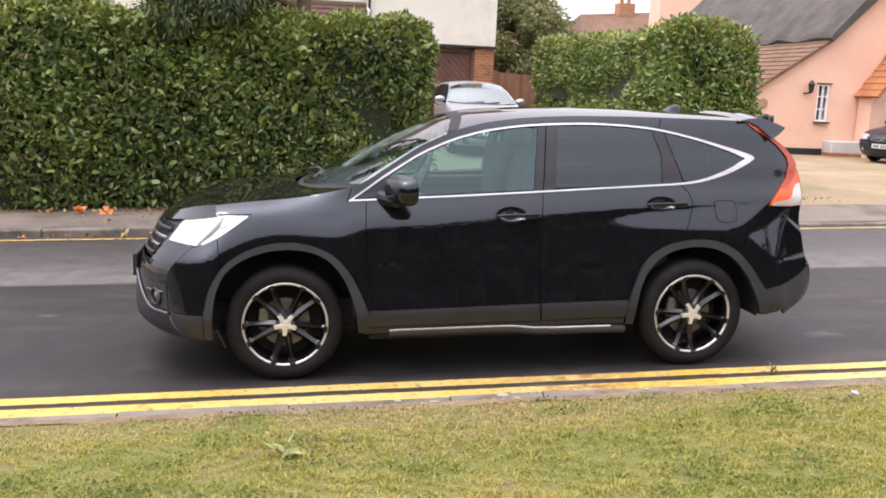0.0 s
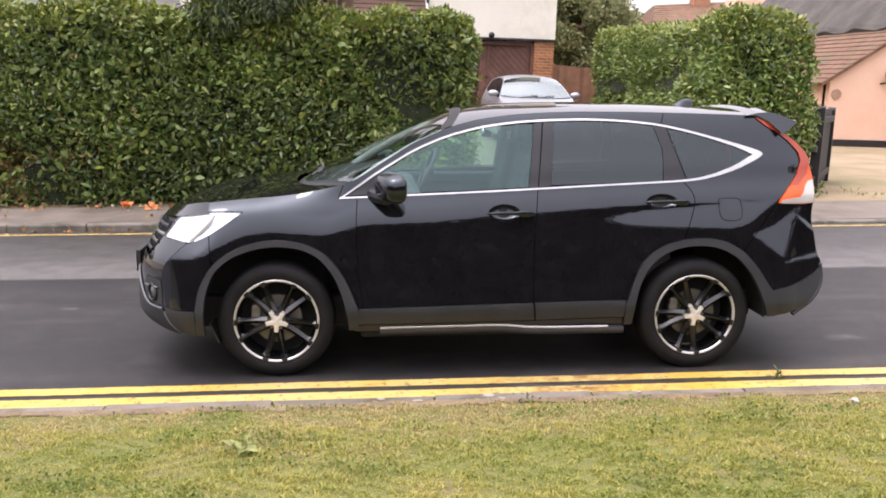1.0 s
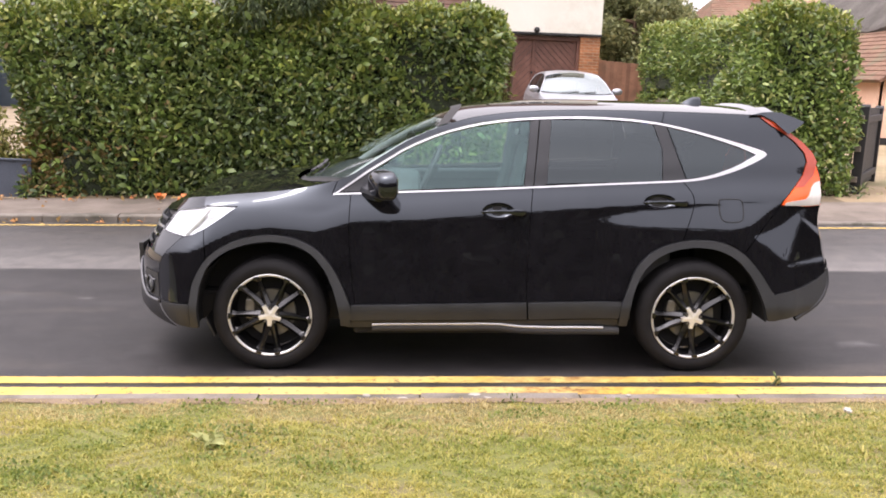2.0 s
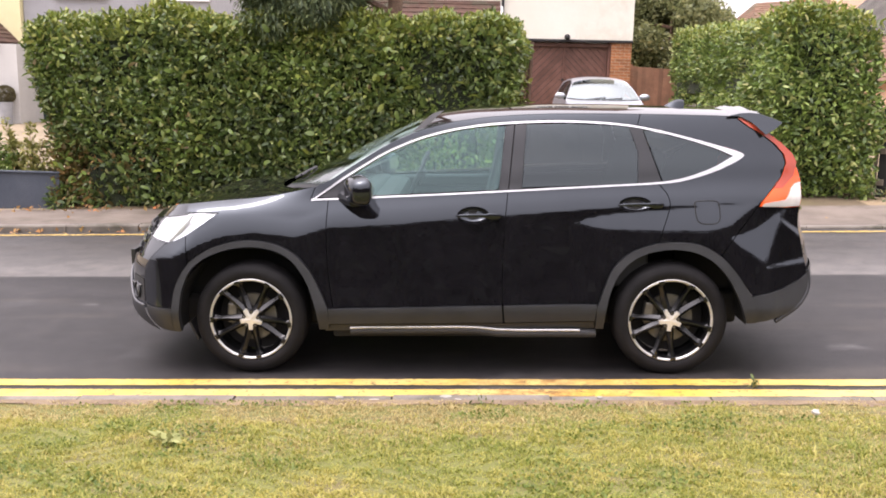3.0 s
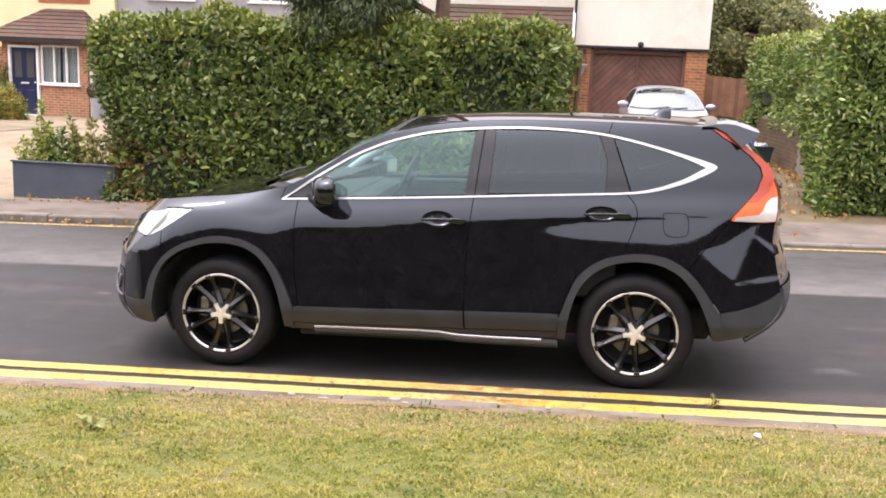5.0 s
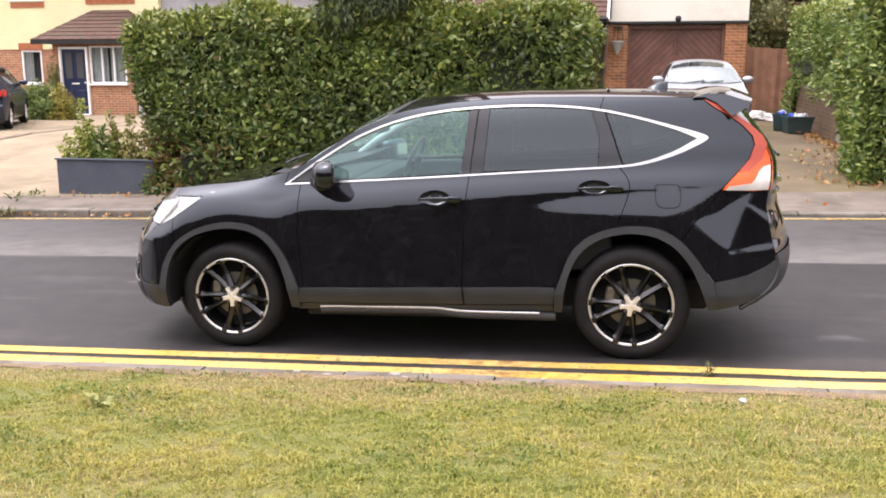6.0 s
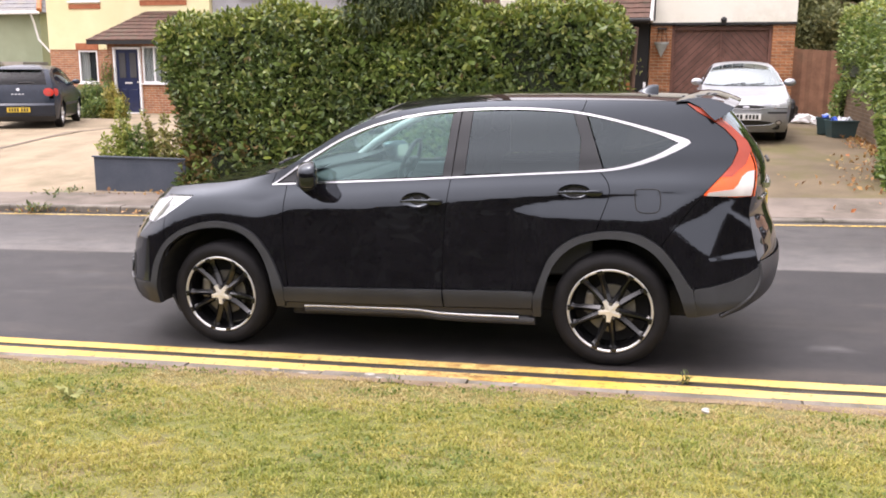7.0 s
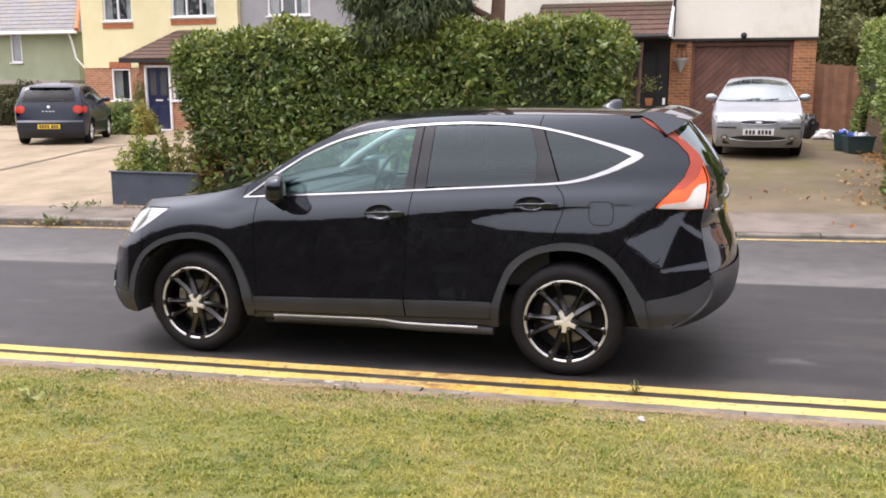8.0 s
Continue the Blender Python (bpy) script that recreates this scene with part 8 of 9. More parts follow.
# ---- plants ----
def sprig(name, x, y, n, size, spread, height, material, label, seed, aspect=0.42, category="weed"):
    """A small leafy clump rising from the ground."""
    rnd = np.random.RandomState(seed)
    z = float(gz(x, y))
    P = np.column_stack([x + rnd.randn(n) * spread, y + rnd.randn(n) * spread, z + rnd.rand(n) * height])
    N = np.column_stack([P[:, 0] - x, P[:, 1] - y, 0.4 + 0 * P[:, 0]])
    N /= np.linalg.norm(N, axis=1)[:, None]
    Vv, Ff = leaf_cloud(P, N, size, rnd, droop=-0.2, aspect=aspect)
    return tagged(link_mesh(name, fast_mesh(name, Vv, Ff, material), material), label, category, kind="stuff")


weed_leaf = foliage("weed_leaf", [(0.0, (0.045, 0.075, 0.022)), (0.6, (0.105, 0.143, 0.038)), (1.0, (0.210, 0.195, 0.068))], 0.5)
pale_weed = foliage("grey_green_weed", [(0.0, (0.15, 0.18, 0.05)), (1.0, (0.34, 0.35, 0.14))], 0.9)
autumn_leaf = foliage("fallen_leaf", [(0.0, (0.150, 0.068, 0.022)), (0.4, (0.285, 0.150, 0.045)), (0.7, (0.375, 0.270, 0.105)), (0.9, (0.465, 0.150, 0.045)), (1.0, (0.413, 0.375, 0.210))], 0.7, 0.2)
yellow_shrub = foliage("golden_shrub_leaf", [(0.0, (0.14, 0.14, 0.02)), (0.5, (0.30, 0.26, 0.04)), (1.0, (0.46, 0.38, 0.09))], 0.5)
green_shrub = foliage("green_shrub_leaf", [(0.0, (0.04, 0.08, 0.015)), (0.5, (0.10, 0.17, 0.03)), (1.0, (0.25, 0.30, 0.07))], 0.45)
brown_olive = foliage("olive_hedge_leaf", [(0.0, (0.028, 0.034, 0.010)), (0.6, (0.060, 0.064, 0.020)), (1.0, (0.105, 0.100, 0.034))], 0.7)
brown_shrub = foliage("clipped_brown_leaf", [(0.0, (0.05, 0.04, 0.016)), (0.6, (0.09, 0.075, 0.028)), (1.0, (0.13, 0.12, 0.045))], 0.8)
fir_needle = foliage("drooping_conifer_spray", [(0.0, (0.040, 0.066, 0.026)), (0.5, (0.085, 0.122, 0.048)), (1.0, (0.185, 0.222, 0.092))], 0.55)
tree_leaf = foliage("far_tree_leaf", [(0.0, (0.12, 0.15, 0.055)), (0.5, (0.22, 0.25, 0.10)), (0.85, (0.33, 0.34, 0.15)), (1.0, (0.44, 0.41, 0.20))], 0.6, 0.4)
mid_tree_leaf = foliage("shaded_tree_leaf", [(0.0, (0.090, 0.108, 0.044)), (0.5, (0.180, 0.200, 0.080)), (0.85, (0.27, 0.28, 0.12)), (1.0, (0.36, 0.35, 0.16))], 0.6, 0.4)
bark = surface("bark", (0.095, 0.056, 0.038), (0.165, 0.100, 0.066), 6, 40, 0.95, 0.8, 0.02)

sprig("lawn_weed", -0.01, -1.59, 18, 0.07, 0.04, 0.025, pale_weed, "small broad-leaved weed in the lawn", 31)
sprig("kerb_weed", 3.06, -0.27, 26, 0.05, 0.018, 0.07, weed_leaf, "thin weed growing through the yellow lines", 32, 0.2)
sprig("kerb_weed", 1.45, -0.66, 30, 0.035, 0.05, 0.02, weed_leaf, "green weed tuft at the kerb edge", 33, 0.25)
sprig("kerb_weed", -5.9, 5.52, 60, 0.10, 0.10, 0.10, weed_leaf, "straggling weed in the far gutter", 34, 0.3)
sprig("kerb_weed", -6.4, 6.75, 50, 0.09, 0.16, 0.04, weed_leaf, "low weed on the far footway", 35, 0.3)
sprig("gate_weed", 7.15, 7.45, 70, 0.10, 0.14, 0.12, weed_leaf, "weeds at the foot of the gate post", 36, 0.25)
sprig("gate_weed", 7.9, 7.4, 60, 0.08, 0.25, 0.04, pale_weed, "pale weeds at the yard's edge", 37, 0.25)

# fallen leaves in the gutter, under the hedges and on the bank
rnd = np.random.RandomState(77)
spots = []
for n_, x0, x1, y0, y1 in ((150, -9, 2.2, 5.45, 5.57), (110, -6, 2, 6.5, 6.98), (20, -4, 6, 5.8, 6.6), (120, 5.15, 5.9, 7.0, 10.5), (150, 5.75, 6.25, 9.5, 14.5), (280, 5.98, 6.22, 9.8, 15.0), (25, 3, 5.5, 7.2, 8.5)):
    spots.append(np.column_stack([x0 + (x1 - x0) * rnd.rand(n_), y0 + (y1 - y0) * rnd.rand(n_)]))
q = np.concatenate(spots)
P = np.column_stack([q, gz(q[:, 0], q[:, 1]) + 0.012 + 0.02 * rnd.rand(len(q))])
V, F = leaf_cloud(P, np.tile([0, 0, 1.0], (len(P), 1)), 0.075, rnd, droop=0.0, spread=0.9, aspect=0.6)
V[:, 2] = np.maximum(V[:, 2], np.repeat(P[:, 2], 5) - 0.012)
tagged(link_mesh("fallen_leaves", fast_mesh("fallen_leaves", V, F, autumn_leaf), autumn_leaf), "brown and orange fallen leaves in the gutter", "leaves", kind="stuff")
orange_leaf = surface("orange_leaf", (0.62, 0.17, 0.05), (0.74, 0.28, 0.09), 12, 60, 0.7)
for x, y, a in ((-2.55, 6.75, 20), (-2.2, 6.62, 80), (-0.9, 6.6, 140), (-1.45, 5.5, 30)):
    Vv, Ff = leaf_cloud(np.array([[0, 0, 0.02], [0.02, 0.03, 0.04], [-0.03, 0.01, 0.03]]), np.array([[0, -0.6, 0.8]] * 3), 0.11, np.random.RandomState(int(a)), 0.0, aspect=0.8)
    o = link_mesh("autumn_leaf", fast_mesh("autumn_leaf", Vv, Ff, orange_leaf), orange_leaf)
    o.location = (x, y, float(gz(x, y)))
    tagged(o, "curled bright orange leaf on the footway", "leaf", "orange leaves on the footway")

# a scrap of white paper on the grass
bm = bmesh.new()
bmesh.ops.create_icosphere(bm, subdivisions=2, radius=0.026)
for v in bm.verts:
    v.co *= 0.8 + 0.5 * noise.noise(v.co * 60)
    v.co.z *= 0.6
paper = tagged(part("paper_scrap", bm, plain("white_paper", (0.40, 0.38, 0.35), 0.8)), "crumpled scrap of white paper on the grass", "litter")
paper.location = (3.165, -0.97, float(gz(3.165, -0.97)) + 0.025)


def tree(name, x, y, trunk_r, h, crown, n, leaf, material, label, seed, droop=0.25, lean=(0, 0), aspect=0.5, blobs=16, upper=None):
    """A tapered trunk with limbs and a crown of many leaves gathered in clumps with gaps between them, and an upper crown where given."""
    rnd = np.random.RandomState(seed)
    z = float(gz(x, y)) - 0.05
    root = thing(name, pose(x, y, z), label, "tree")
    bm = bmesh.new()
    pts = [Vector((lean[0] * f + 0.05 * math.sin(f * 7 + seed), lean[1] * f, h * 0.8 * f)) for f in np.linspace(0, 1, 7)]
    for k, (a, b) in enumerate(zip(pts, pts[1:])):
        add_rod(bm, a, b, trunk_r * (1 - k / 7), trunk_r * (1 - (k + 1) / 7), 10)
    part("trunk", bm, bark, root)
    cx, cy, cz, rx_, ry_, rz_ = crown
    cs = []
    while len(cs) < blobs:
        p = rnd.randn(3)
        p = p / np.linalg.norm(p) * (0.45 + 0.55 * rnd.rand() ** 0.5)
        cs.append((cx + p[0] * rx_, cy + p[1] * ry_, cz + p[2] * rz_))
    for q in range(34 if upper else 0):
        p = rnd.randn(3)
        p = p / np.linalg.norm(p) * (0.35 + 0.65 * rnd.rand() ** 0.5)
        cs.append(tuple(np.array(upper[:3]) + p * np.array(upper[3:])))
    for k, c in enumerate(cs[:9] + cs[blobs:blobs + 8]):
        f = 0.35 + 0.06 * k if k < 9 else 0.9
        a = Vector((lean[0] * f, lean[1] * f, h * 0.8 * f))
        part("limb", add_rod(bmesh.new(), a, Vector(c), trunk_r * 0.35, trunk_r * 0.08, 7), bark, root)
    per = n // blobs
    P, N = [], []
    for c in cs:
        r = (rx_ + ry_ + rz_) / 3 * (0.30 + 0.22 * rnd.rand())
        d = rnd.randn(per, 3)
        d /= np.linalg.norm(d, axis=1)[:, None]
        P.append(np.array(c) + d * r * (0.4 + 0.65 * rnd.rand(per)[:, None]) * np.array([1, 1, 0.8]))
        N.append(d)
    Vv, Ff = leaf_cloud(np.concatenate(P), np.concatenate(N), leaf, rnd, droop=droop, aspect=aspect)
    o = link_mesh("crown", fast_mesh("crown", Vv, Ff, material), material, root)
    o["kind"] = "stuff"
    return root


tree("conifer_tree", 0.25, 7.72, 0.165, 8.0, (-1.27, -0.19, 3.40, 0.92, 0.7, 1.25), 40000, 0.125, fir_needle, "feathery drooping conifer behind the laurel hedge", 41, 1.1, (0, 0), 0.18, 44, (-2.35, 1.23, 6.9, 3.4, 1.8, 2.2))
for k, (x, y, h, r, n) in enumerate(((8.3, 27, 5.2, 1.9, 9000), (10.3, 30, 4.6, 1.2, 6000), (6.6, 29, 6.0, 2.2, 8000), (-20.2, 33, 8.0, 2.2, 6000), (-23.5, 42, 10, 3.5, 6000), (-31, 40, 10, 4, 5000), (10.0, 40, 6.4, 3, 7000), (27, 34, 9, 4, 4000))):
    tree("tree", x, y, 0.22, h, (0, 0, h * 0.55, r, r, h * 0.42), n * (3 if k < 3 else 1), 0.17 if k < 3 else 0.30, mid_tree_leaf if k < 3 else tree_leaf, "broad leafy tree behind the houses" if k else "dense grey-green tree behind the fence", 50 + k, 0.2, blobs=30)


def bush(name, x, y, rx_, ry_, h, n, leaf, material, label, seed, aspect=0.42, base=None):
    rnd = np.random.RandomState(seed)
    z = float(gz(x, y)) if base is None else base
    root = thing(name, pose(x, y, z), label, "shrub")
    d = rnd.randn(n, 3)
    d /= np.linalg.norm(d, axis=1)[:, None]
    d[:, 2] = np.abs(d[:, 2]) * 0.95 + 0.03
    lump = 0.82 + 0.22 * np.sin(d[:, 0] * 6 + seed) * np.cos(d[:, 1] * 7 + d[:, 2] * 5)
    P = d * np.array([rx_, ry_, h]) * (lump * (0.55 + 0.45 * rnd.rand(n) ** 0.5))[:, None]
    Vv, Ff = leaf_cloud(P, d, leaf, rnd, aspect=aspect)
    o = link_mesh("leaves", fast_mesh("leaves", Vv, Ff, material), material, root)
    o["kind"] = "stuff"
    bm = bmesh.new()
    for k in range(6):
        a = k * 1.05
        add_rod(bm, (0.02 * math.cos(a), 0.02 * math.sin(a), -0.03), (rx_ * 0.6 * math.cos(a), ry_ * 0.6 * math.sin(a), h * 0.75), 0.015, 0.005, 6)
    part("stems", bm, bark, root)
    return root


# planter by the forecourt
def planter():
    p = thing("planter_box", None, "dark blue-grey painted timber planter on the footway edge", "planter")
    blue_grey = surface("blue_grey_paint", (0.055, 0.068, 0.090), (0.075, 0.088, 0.112), 3, 60, 0.6, 0.25, 0.002, vary=0.1)
    x0, x1, y0, y1 = -5.95, -4.35, 7.0, 7.55
    zb = float(gz(-5.2, 7.1)) - 0.06
    zt = 0.47
    for nm, c, s_ in (("front_board", ((x0 + x1) / 2, y0, (zb + zt) / 2), (x1 - x0, 0.035, zt - zb)), ("back_board", ((x0 + x1) / 2, y1, (zb + zt) / 2), (x1 - x0, 0.035, zt - zb)), ("end_board", (x0 + 0.02, (y0 + y1) / 2, (zb + zt) / 2), (0.035, y1 - y0 - 0.04, zt - zb)), ("end_board", (x1 - 0.02, (y0 + y1) / 2, (zb + zt) / 2), (0.035, y1 - y0 - 0.04, zt - zb))):
        part(nm, box(c, s_, 0.005), blue_grey, p)
    part("cap_rail", box(((x0 + x1) / 2, y0 - 0.01, zt + 0.012), (x1 - x0 + 0.04, 0.07, 0.024), 0.005), blue_grey, p)
    part("base_board", box(((x0 + x1) / 2, y0 - 0.005, zb + 0.02), (x1 - x0, 0.05, 0.05), 0.004), surface("weathered_board", (0.22, 0.17, 0.13), (0.3, 0.24, 0.19), 4, 60, 0.9), p)
    part("soil", box(((x0 + x1) / 2, (y0 + y1) / 2, zt - 0.06), (x1 - x0 - 0.06, y1 - y0 - 0.06, 0.03)), soil, p)
    return p


planter()
fresh_shrub = foliage("fresh_shrub_leaf", [(0.0, (0.110, 0.155, 0.026)), (0.5, (0.245, 0.290, 0.052)), (1.0, (0.430, 0.430, 0.120))], 0.45, 0.4)
olive_shrub = foliage("olive_shrub_leaf", [(0.0, (0.115, 0.130, 0.030)), (0.5, (0.245, 0.250, 0.065)), (0.9, (0.380, 0.350, 0.110)), (1.0, (0.360, 0.240, 0.095))], 0.5, 0.35)


def stalky_shrub(x, y, base, stalks, per, leaf, material, label, seed):
    """A shrub of upright stalks, leafy from foot to tip and thinner towards the top."""
    rnd = np.random.RandomState(seed)
    root = thing("planter_shrub", pose(x, y, base), label, "shrub")
    P, N = [], []
    for dx, dy, h, wide in stalks:
        tip = Vector((dx * 1.25, dy * 1.1, h))
        part("stem", add_rod(bmesh.new(), (dx * 0.6, dy * 0.6, -0.03), tip, 0.008, 0.003, 6), bark, root)
        n = int(per * h * (0.4 + wide * 6))
        f = rnd.rand(n) ** 1.25
        a = rnd.rand(n) * 2 * math.pi
        r = wide * (1.05 - 0.80 * f) * (0.35 + 0.65 * rnd.rand(n))
        P.append(np.column_stack([dx * (0.6 + 0.65 * f) + r * np.cos(a), dy * (0.6 + 0.5 * f) + r * np.sin(a), 0.01 + h * f]))
        N.append(np.column_stack([np.cos(a), np.sin(a), 0.5 + 0 * a]))
    Vv, Ff = leaf_cloud(np.concatenate(P), np.concatenate(N), leaf, rnd, droop=-0.1, aspect=0.42)
    o = link_mesh("leaves", fast_mesh("leaves", Vv, Ff, material), material, root)
    o["kind"] = "stuff"
    return root


stalky_shrub(-5.66, 7.3, 0.43, [(0.0, 0.0, 0.92, 0.10), (-0.10, 0.05, 0.48, 0.15), (0.12, -0.03, 0.50, 0.14), (-0.24, 0.0, 0.34, 0.14), (0.03, 0.10, 0.60, 0.12), (-0.36, 0.03, 0.20, 0.12)], 300, 0.080, fresh_shrub, "upright yellow-green shrub with one tall shoot in the planter", 61)
stalky_shrub(-5.34, 7.3, 0.43, [(0.0, 0.0, 0.50, 0.13), (0.12, 0.05, 0.40, 0.14), (-0.10, -0.04, 0.42, 0.13), (0.20, -0.04, 0.28, 0.14)], 330, 0.085, green_shrub, "dense dark green shrub in the planter", 62)
stalky_shrub(-4.93, 7.3, 0.43, [(0.05, 0.0, 0.68, 0.12), (-0.18, 0.04, 0.55, 0.09), (-0.22, -0.04, 0.80, 0.035), (0.18, 0.02, 0.46, 0.14), (-0.03, 0.06, 0.42, 0.15), (0.30, -0.02, 0.34, 0.14)], 260, 0.080, olive_shrub, "straggly olive and yellow shrub in the planter", 63)
bush("planter_shrub", -4.42, 7.02, 0.16, 0.10, 0.42, 160, 0.08, green_shrub, "trailing weed against the planter's end", 64)
bush("low_hedge", -13.9, 18.2, 1.25, 0.6, 1.15, 9000, 0.08, green_shrub, "low dark green hedge before the yellow house", 65)
bush("golden_shrub", -13.15, 18.1, 0.45, 0.4, 1.1, 3000, 0.08, yellow_shrub, "golden shrub by the porch", 66)
bush("climbing_plant", -15.0, 20.55, 0.3, 0.2, 2.1, 900, 0.08, green_shrub, "climbing plant against the porch pier", 67)
bush("clipped_hedge", -20.5, 22.3, 4.4, 0.9, 1.65, 24000, 0.13, brown_olive, "dark clipped hedge before the green house", 68)
bush("hedge_tail", 2.02, 7.95, 0.22, 0.5, 2.6, 500, 0.12, laurel_top, "thin yellowing climber at the hedge's end", 69)
tagged(part("sapling", add_rod(bmesh.new(), (2.16, 8.35, 0.2), (2.24, 8.35, 2.45), 0.05, 0.03, 8), bark), "bare grey sapling at the hedge's end", "sapling")


# clipped ball in a tall pot by the neighbour's door
def topiary():
    t = thing("potted_topiary", pose(-11.75, 20.2, float(gz(-11.75, 20.2))), "clipped round shrub in a tall grey pot", "potted plant")
    part("pot", add_rod(bmesh.new(), (0, 0, 0), (0, 0, 0.62), 0.15, 0.20, 20), plain("grey_pot", (0.30, 0.31, 0.33), 0.6), t)
    rnd = np.random.RandomState(5)
    d = rnd.randn(2600, 3)
    d /= np.linalg.norm(d, axis=1)[:, None]
    Vv, Ff = leaf_cloud(d * 0.24 + np.array([0, 0, 0.82]), d, 0.05, rnd, spread=0.5)
    o = link_mesh("leaves", fast_mesh("leaves", Vv, Ff, brown_shrub), brown_shrub, t)
    o["kind"] = "stuff"
    return t


topiary()


# ---- fence, gate post, bins and clutter by the garage ----
def board_fence():
    f = thing("board_fence", None, "weathered brown close-boarded garden fence", "fence")
    rnd = np.random.RandomState(9)
    z0 = 0.58
    for z in (0.9, 1.5, 2.1):
        part("fence_rail", box((6.3, 18.42, z), (1.9, 0.05, 0.09)), fence_wood, f)
    for k in range(17):
        x = 5.47 + k * 0.108
        h = 2.33 - 0.006 * k + rnd.randn() * 0.008
        part("fence_board", box((x, 18.36 + 0.012 * (k % 2), (z0 + h) / 2), (0.112, 0.018, h - z0), 0.003), fence_wood, f)
    for x in (5.46, 7.3):
        part("fence_post", box((x, 18.46, 1.45), (0.09, 0.09, 1.85)), fence_wood, f)
    return f


board_fence()


def gate_post():
    z0 = float(gz(7.32, 7.74))
    g = thing("garden_gate", pose(7.32, 7.74, z0, 0, 0, math.degrees(math.atan2(1.60, 1.02))), "open black boarded gate with pale timber rail ends", "gate")
    part("post", prism([(-0.07, -0.05), (0.07, -0.05), (0.07, 1.27), (0.0, 1.30), (-0.07, 1.27)], -0.07, 0.07), black_timber, g)
    for k in range(12):
        part("gate_board", box((0.17 + 0.148 * k, 0.0, 0.655), (0.14, 0.03, 1.17), 0.004), black_timber, g)
    for z in (0.22, 1.08):
        part("gate_rail", box((0.98, -0.04, z), (1.78, 0.045, 0.10), 0.005), black_timber, g)
    part("end_post", prism([(1.88, -0.02), (1.98, -0.02), (1.98, 1.22), (1.93, 1.26), (1.88, 1.22)], -0.06, 0.06), black_timber, g)
    grey_timber = surface("grey_timber", (0.15, 0.125, 0.095), (0.22, 0.185, 0.145), 4, 60, 0.9)
    for z in (1.10, 0.66, 0.21):
        part("rail_end", box((-0.10, 0.15, z), (0.06, 0.34, 0.085), 0.005), grey_timber, g)
    part("batten", box((-0.10, 0.10, 0.64), (0.035, 0.05, 1.16), 0.004), grey_timber, g)
    return g


gate_post()


def brick_wall_stub():
    w = thing("garden_wall", None, "low mossy red brick garden wall beneath the hedge, its shade in the colour", "wall")
    z0 = 0.5
    a, b = Vector((6.52, 16.8)), Vector((6.30, 10.3))
    d = (b - a)
    ang = math.atan2(d.y, d.x)
    core = part("wall_core", box((0, 0, 0), (d.length, 0.19, 1.05)), shaded_mortar, w)
    core.matrix_basis = Matrix.Translation(((a.x + b.x) / 2, (a.y + b.y) / 2, z0 + 0.45)) @ Matrix.Rotation(ang, 4, "Z")
    me = None
    for r in range(13):
        for k in range(int(d.length / 0.225)):
            if k * 0.225 > 4.9 or r * 0.075 > 1.0:
                continue
            if me is None:
                bm = box((0, 0, 0), (0.215, 0.205, 0.065))
                me = bpy.data.meshes.new("brick")
                bm.to_mesh(me)
                bm.free()
                me.materials.append(shaded_clay)
            if k * 13 + r > 285:
                continue
            o = new("brick", me)
            o.parent = core
            o.location = (-d.length / 2 + 0.12 + k * 0.225 + (0.11 if r % 2 else 0), 0, -0.49 + r * 0.075)
    return w


brick_wall_stub()


def recycling_box(x, y, turn):
    z = float(gz(x, y))
    t = thing("recycling_box", pose(x, y, z, 0, 0, turn) @ Matrix.Scale(0.88, 4), "dark teal plastic recycling box full of rubbish", "box", "recycling boxes by the hedge")
    green_plastic = bpy.data.materials.get("green_box_plastic") or plain("green_box_plastic", (0.030, 0.062, 0.066), 0.45)
    bm = bmesh.new()
    lo = [bm.verts.new((sx * 0.24, sy * 0.17, 0)) for sx, sy in ((-1, -1), (1, -1), (1, 1), (-1, 1))]
    hi = [bm.verts.new((sx * 0.29, sy * 0.21, 0.36)) for sx, sy in ((-1, -1), (1, -1), (1, 1), (-1, 1))]
    inn = [bm.verts.new((sx * 0.27, sy * 0.19, 0.36)) for sx, sy in ((-1, -1), (1, -1), (1, 1), (-1, 1))]
    bot = [bm.verts.new((sx * 0.23, sy * 0.16, 0.03)) for sx, sy in ((-1, -1), (1, -1), (1, 1), (-1, 1))]
    for k in range(4):
        j = (k + 1) % 4
        bm.faces.new((lo[k], lo[j], hi[j], hi[k])), bm.faces.new((hi[k], hi[j], inn[j], inn[k])), bm.faces.new((inn[k], inn[j], bot[j], bot[k]))
    bm.faces.new(lo[::-1]), bm.faces.new(bot)
    part("box_body", bm, green_plastic, t)
    part("box_rim", box((0, -0.215, 0.345), (0.60, 0.03, 0.04), 0.006), green_plastic, t)
    part("box_rim", box((0, 0.215, 0.345), (0.60, 0.03, 0.04), 0.006), green_plastic, t)
    rnd = np.random.RandomState(int(turn) + 3)
    for k, c in enumerate(((0.05, 0.12, 0.55), (0.5, 0.5, 0.52), (0.6, 0.62, 0.66), (0.32, 0.34, 0.36))):
        bm = bmesh.new()
        bmesh.ops.create_icosphere(bm, subdivisions=2, radius=0.09)
        for v in bm.verts:
            v.co *= 0.8 + 0.5 * noise.noise(v.co * 14 + Vector((k, 0, 0)))
        bmesh.ops.translate(bm, vec=(-0.15 + 0.1 * k, rnd.randn() * 0.05, 0.37), verts=bm.verts)
        part("rubbish", bm, plain("rubbish_%s" % "abcd"[k], c, 0.5), t)
    return t


recycling_box(5.86, 13.35, 12)
recycling_box(5.66, 13.85, 84)

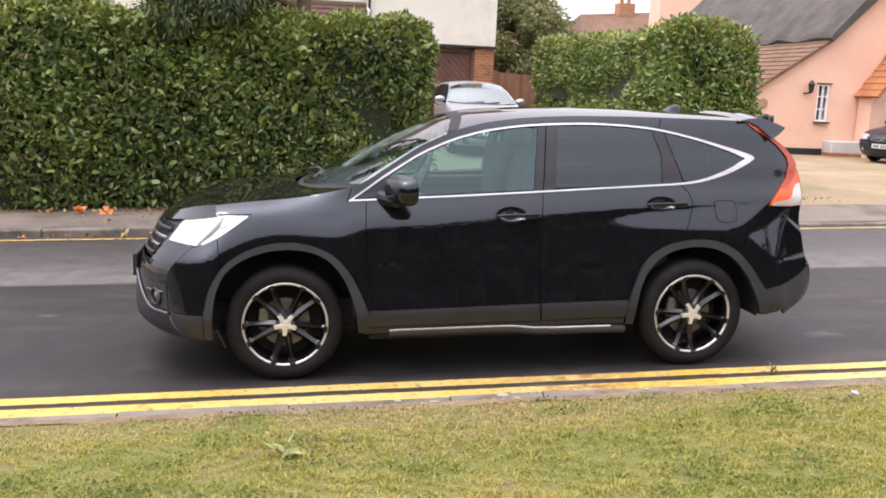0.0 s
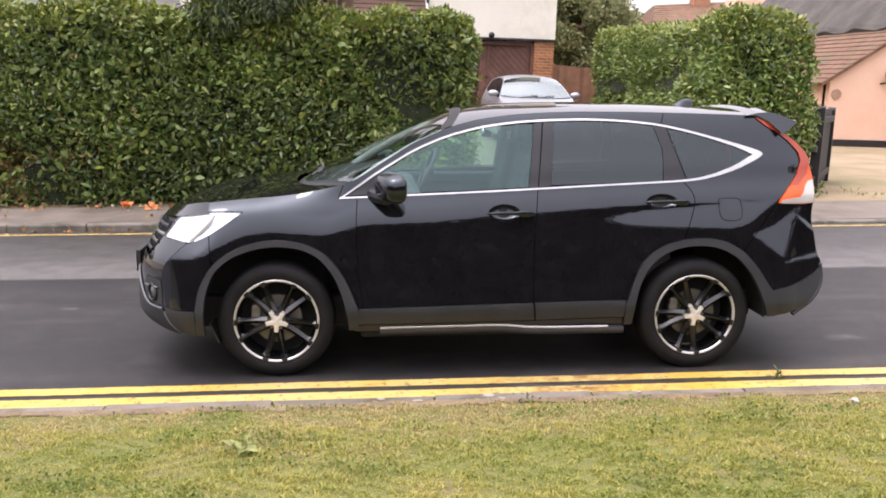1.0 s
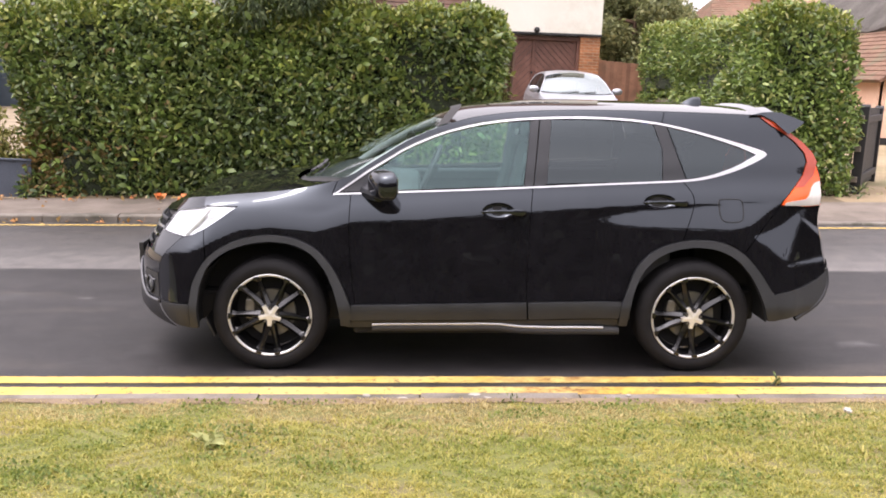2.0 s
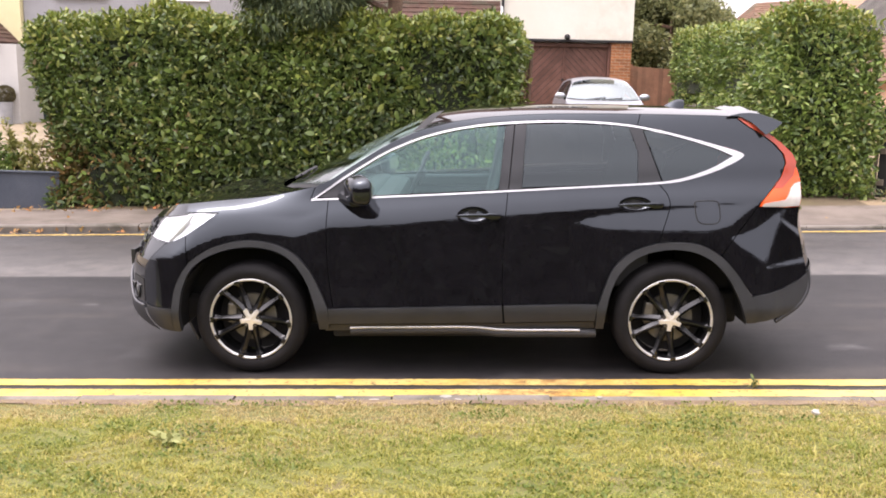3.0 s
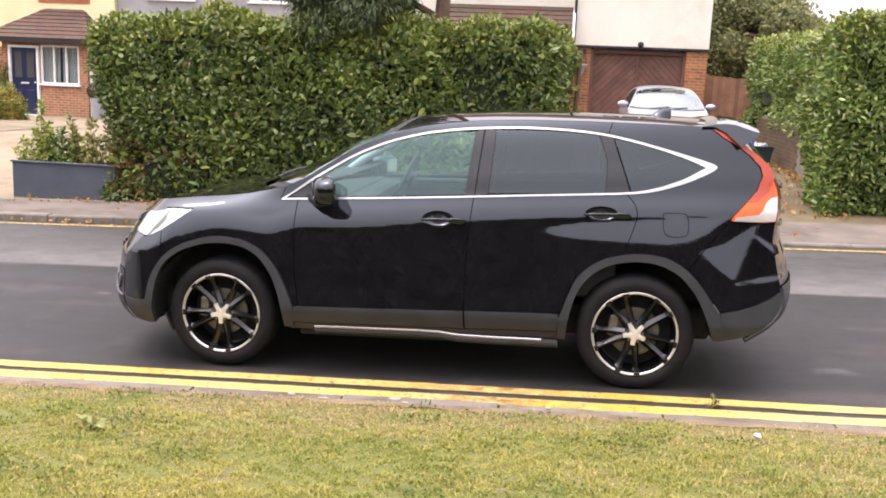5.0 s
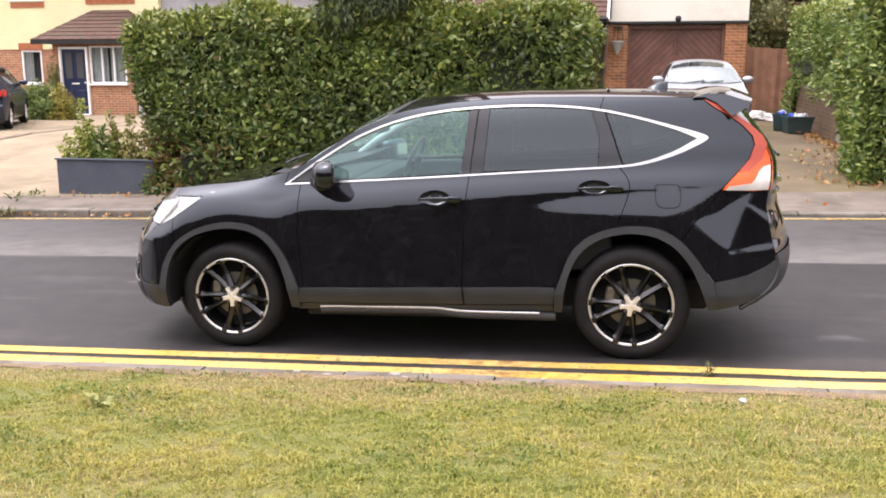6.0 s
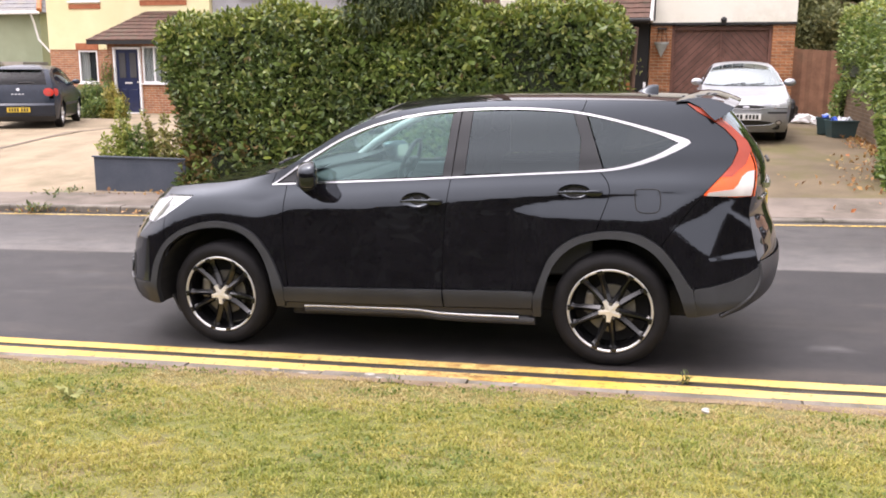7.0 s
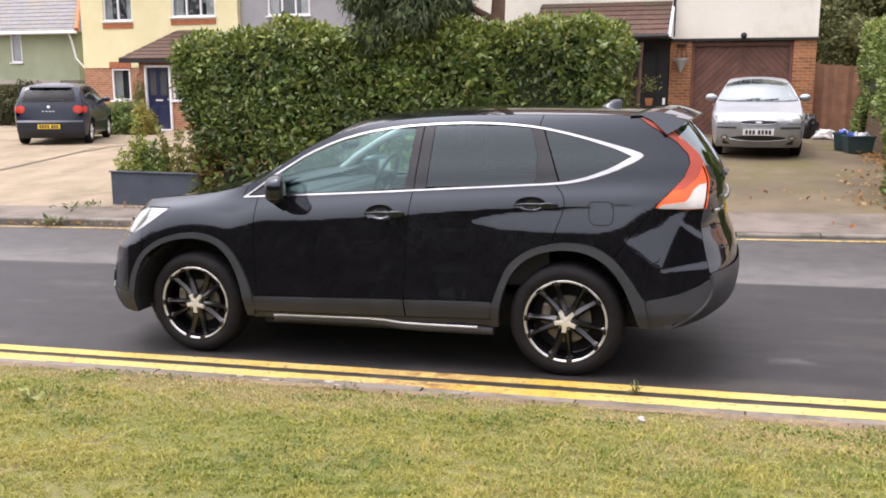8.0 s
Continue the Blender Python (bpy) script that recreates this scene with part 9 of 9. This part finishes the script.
white_sack = plain("white_plastic_sheet", (0.70, 0.68, 0.67), 0.35)


def sack(x, y, sx, sy, h, seed):
    bm = bmesh.new()
    bmesh.ops.create_icosphere(bm, subdivisions=4, radius=1)
    for v in bm.verts:
        n1 = noise.noise(v.co * 1.7 + Vector((seed, 0, 0))) * 0.35 + noise.noise(v.co * 5 + Vector((0, seed, 0))) * 0.16
        v.co = Vector((v.co.x * sx, v.co.y * sy, max(v.co.z, -0.25) * h)) * (1 + n1)
    o = tagged(part("plastic_sack", bm, white_sack, smooth=True), "crumpled white plastic sack on the drive", "sack", "white sacks by the fence")
    o.location = (x, y, float(gz(x, y)) + h * 0.28)
    return o


sack(5.62, 17.45, 0.30, 0.20, 0.17, 2)
sack(5.98, 17.5, 0.34, 0.22, 0.14, 5)
sack(6.28, 17.35, 0.26, 0.18, 0.13, 8)
bin_black = plain("black_bin_bag", (0.010, 0.010, 0.011), 0.3)
bm = bmesh.new()
bmesh.ops.create_icosphere(bm, subdivisions=4, radius=1)
for v in bm.verts:
    v.co = Vector((v.co.x * 0.21, v.co.y * 0.19, max(v.co.z, -0.8) * 0.30)) * (1 + 0.22 * noise.noise(v.co * 2.2) + 0.08 * noise.noise(v.co * 6))
bag = tagged(part("bin_bag", bm, bin_black, smooth=True), "full black bin bag standing by the fence", "bag")
bag.location = (5.30, 17.45, float(gz(5.30, 17.45)) + 0.25)


# pot plant on a stand in the porch, and a hanging basket on the pier
def porch_plant():
    t = thing("pot_plant", pose(1.62, 17.7, 0.62), "white-flowering pot plant on a dark stand", "potted plant")
    part("stand", add_rod(bmesh.new(), (0, 0, 0), (0, 0, 0.72), 0.03), black_timber, t)
    part("stand_foot", add_rod(bmesh.new(), (0, 0, 0), (0, 0, 0.03), 0.15, 0.14), black_timber, t)
    part("pot", add_rod(bmesh.new(), (0, 0, 0.72), (0, 0, 0.90), 0.07, 0.10), bpy.data.materials["orange_roof_tile"], t)
    rnd = np.random.RandomState(8)
    P = np.column_stack([rnd.randn(110) * 0.10, rnd.randn(110) * 0.08, 1.05 + rnd.rand(110) * 0.35])
    Vv, Ff = leaf_cloud(P, np.tile([0, -0.5, 0.8], (110, 1)), 0.09, rnd)
    o = link_mesh("leaves", fast_mesh("leaves", Vv, Ff, pale_weed), pale_weed, t)
    o["kind"] = "stuff"
    return t


def hanging_basket():
    t = thing("hanging_basket", None, "empty cone-shaped hanging basket on a brick pier", "basket")
    wire = plain("grey_wire", (0.42, 0.44, 0.42), 0.5, 0.4)
    part("basket_cone", add_rod(bmesh.new(), (2.33, 17.98, 2.14), (2.33, 17.98, 2.44), 0.02, 0.16, 18), wire, t)
    part("basket_rim", add_rod(bmesh.new(), (2.33, 17.98, 2.44), (2.33, 17.98, 2.475), 0.18, 0.18, 18), wire, t)
    for k in (-0.13, 0.0, 0.13):
        part("chain", add_rod(bmesh.new(), (2.33 + k, 17.98, 2.46), (2.33 + k * 0.6, 18.02, 2.80), 0.008, None, 6), black_timber, t)
    part("bracket", box((2.33, 18.08, 2.81), (0.22, 0.20, 0.03)), black_timber, t)
    return t


porch_plant()
hanging_basket()

# a dense bank of trees closes the street behind the lawn
rnd = np.random.RandomState(99)
n = 26000
bx = -38 + 76 * rnd.rand(n)
bh = 5.0 + 1.2 * np.sin(bx * 0.35) + 0.7 * np.sin(bx * 0.9 + 2) + 0.09 * np.clip(np.abs(bx) - 6, 0, 20)
bend = 0.6 * np.clip(np.abs(bx) - 6, 0, None)
P = np.column_stack([bx, -19 + bend + rnd.randn(n) * 0.8, 0.3 + bh * rnd.rand(n) ** 0.8])
V, F = leaf_cloud(P, np.tile([0, 0.8, 0.4], (n, 1)), 0.42, rnd, aspect=0.55)
far_wood = foliage("far_wood_leaf", [(0.0, (0.010, 0.014, 0.007)), (0.6, (0.018, 0.023, 0.011)), (1.0, (0.032, 0.036, 0.016))], 0.8, 0.1)
o = tagged(link_mesh("tree_bank", fast_mesh("tree_bank", V, F, far_wood), far_wood), "dense dark trees across the green", "trees", kind="stuff")
# unseen boxes behind the leaves, near-black for the shade among the far trees
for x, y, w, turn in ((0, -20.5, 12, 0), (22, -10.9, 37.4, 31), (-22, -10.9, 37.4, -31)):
    wood = part("backdrop", box((0, 0, 2.2), (w, 1.0, 4.6)), foliage_shade)
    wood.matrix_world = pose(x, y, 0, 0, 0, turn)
    tagged(wood, "near-black box painted as shade inside the unseen far trees", "backdrop", kind="structure")
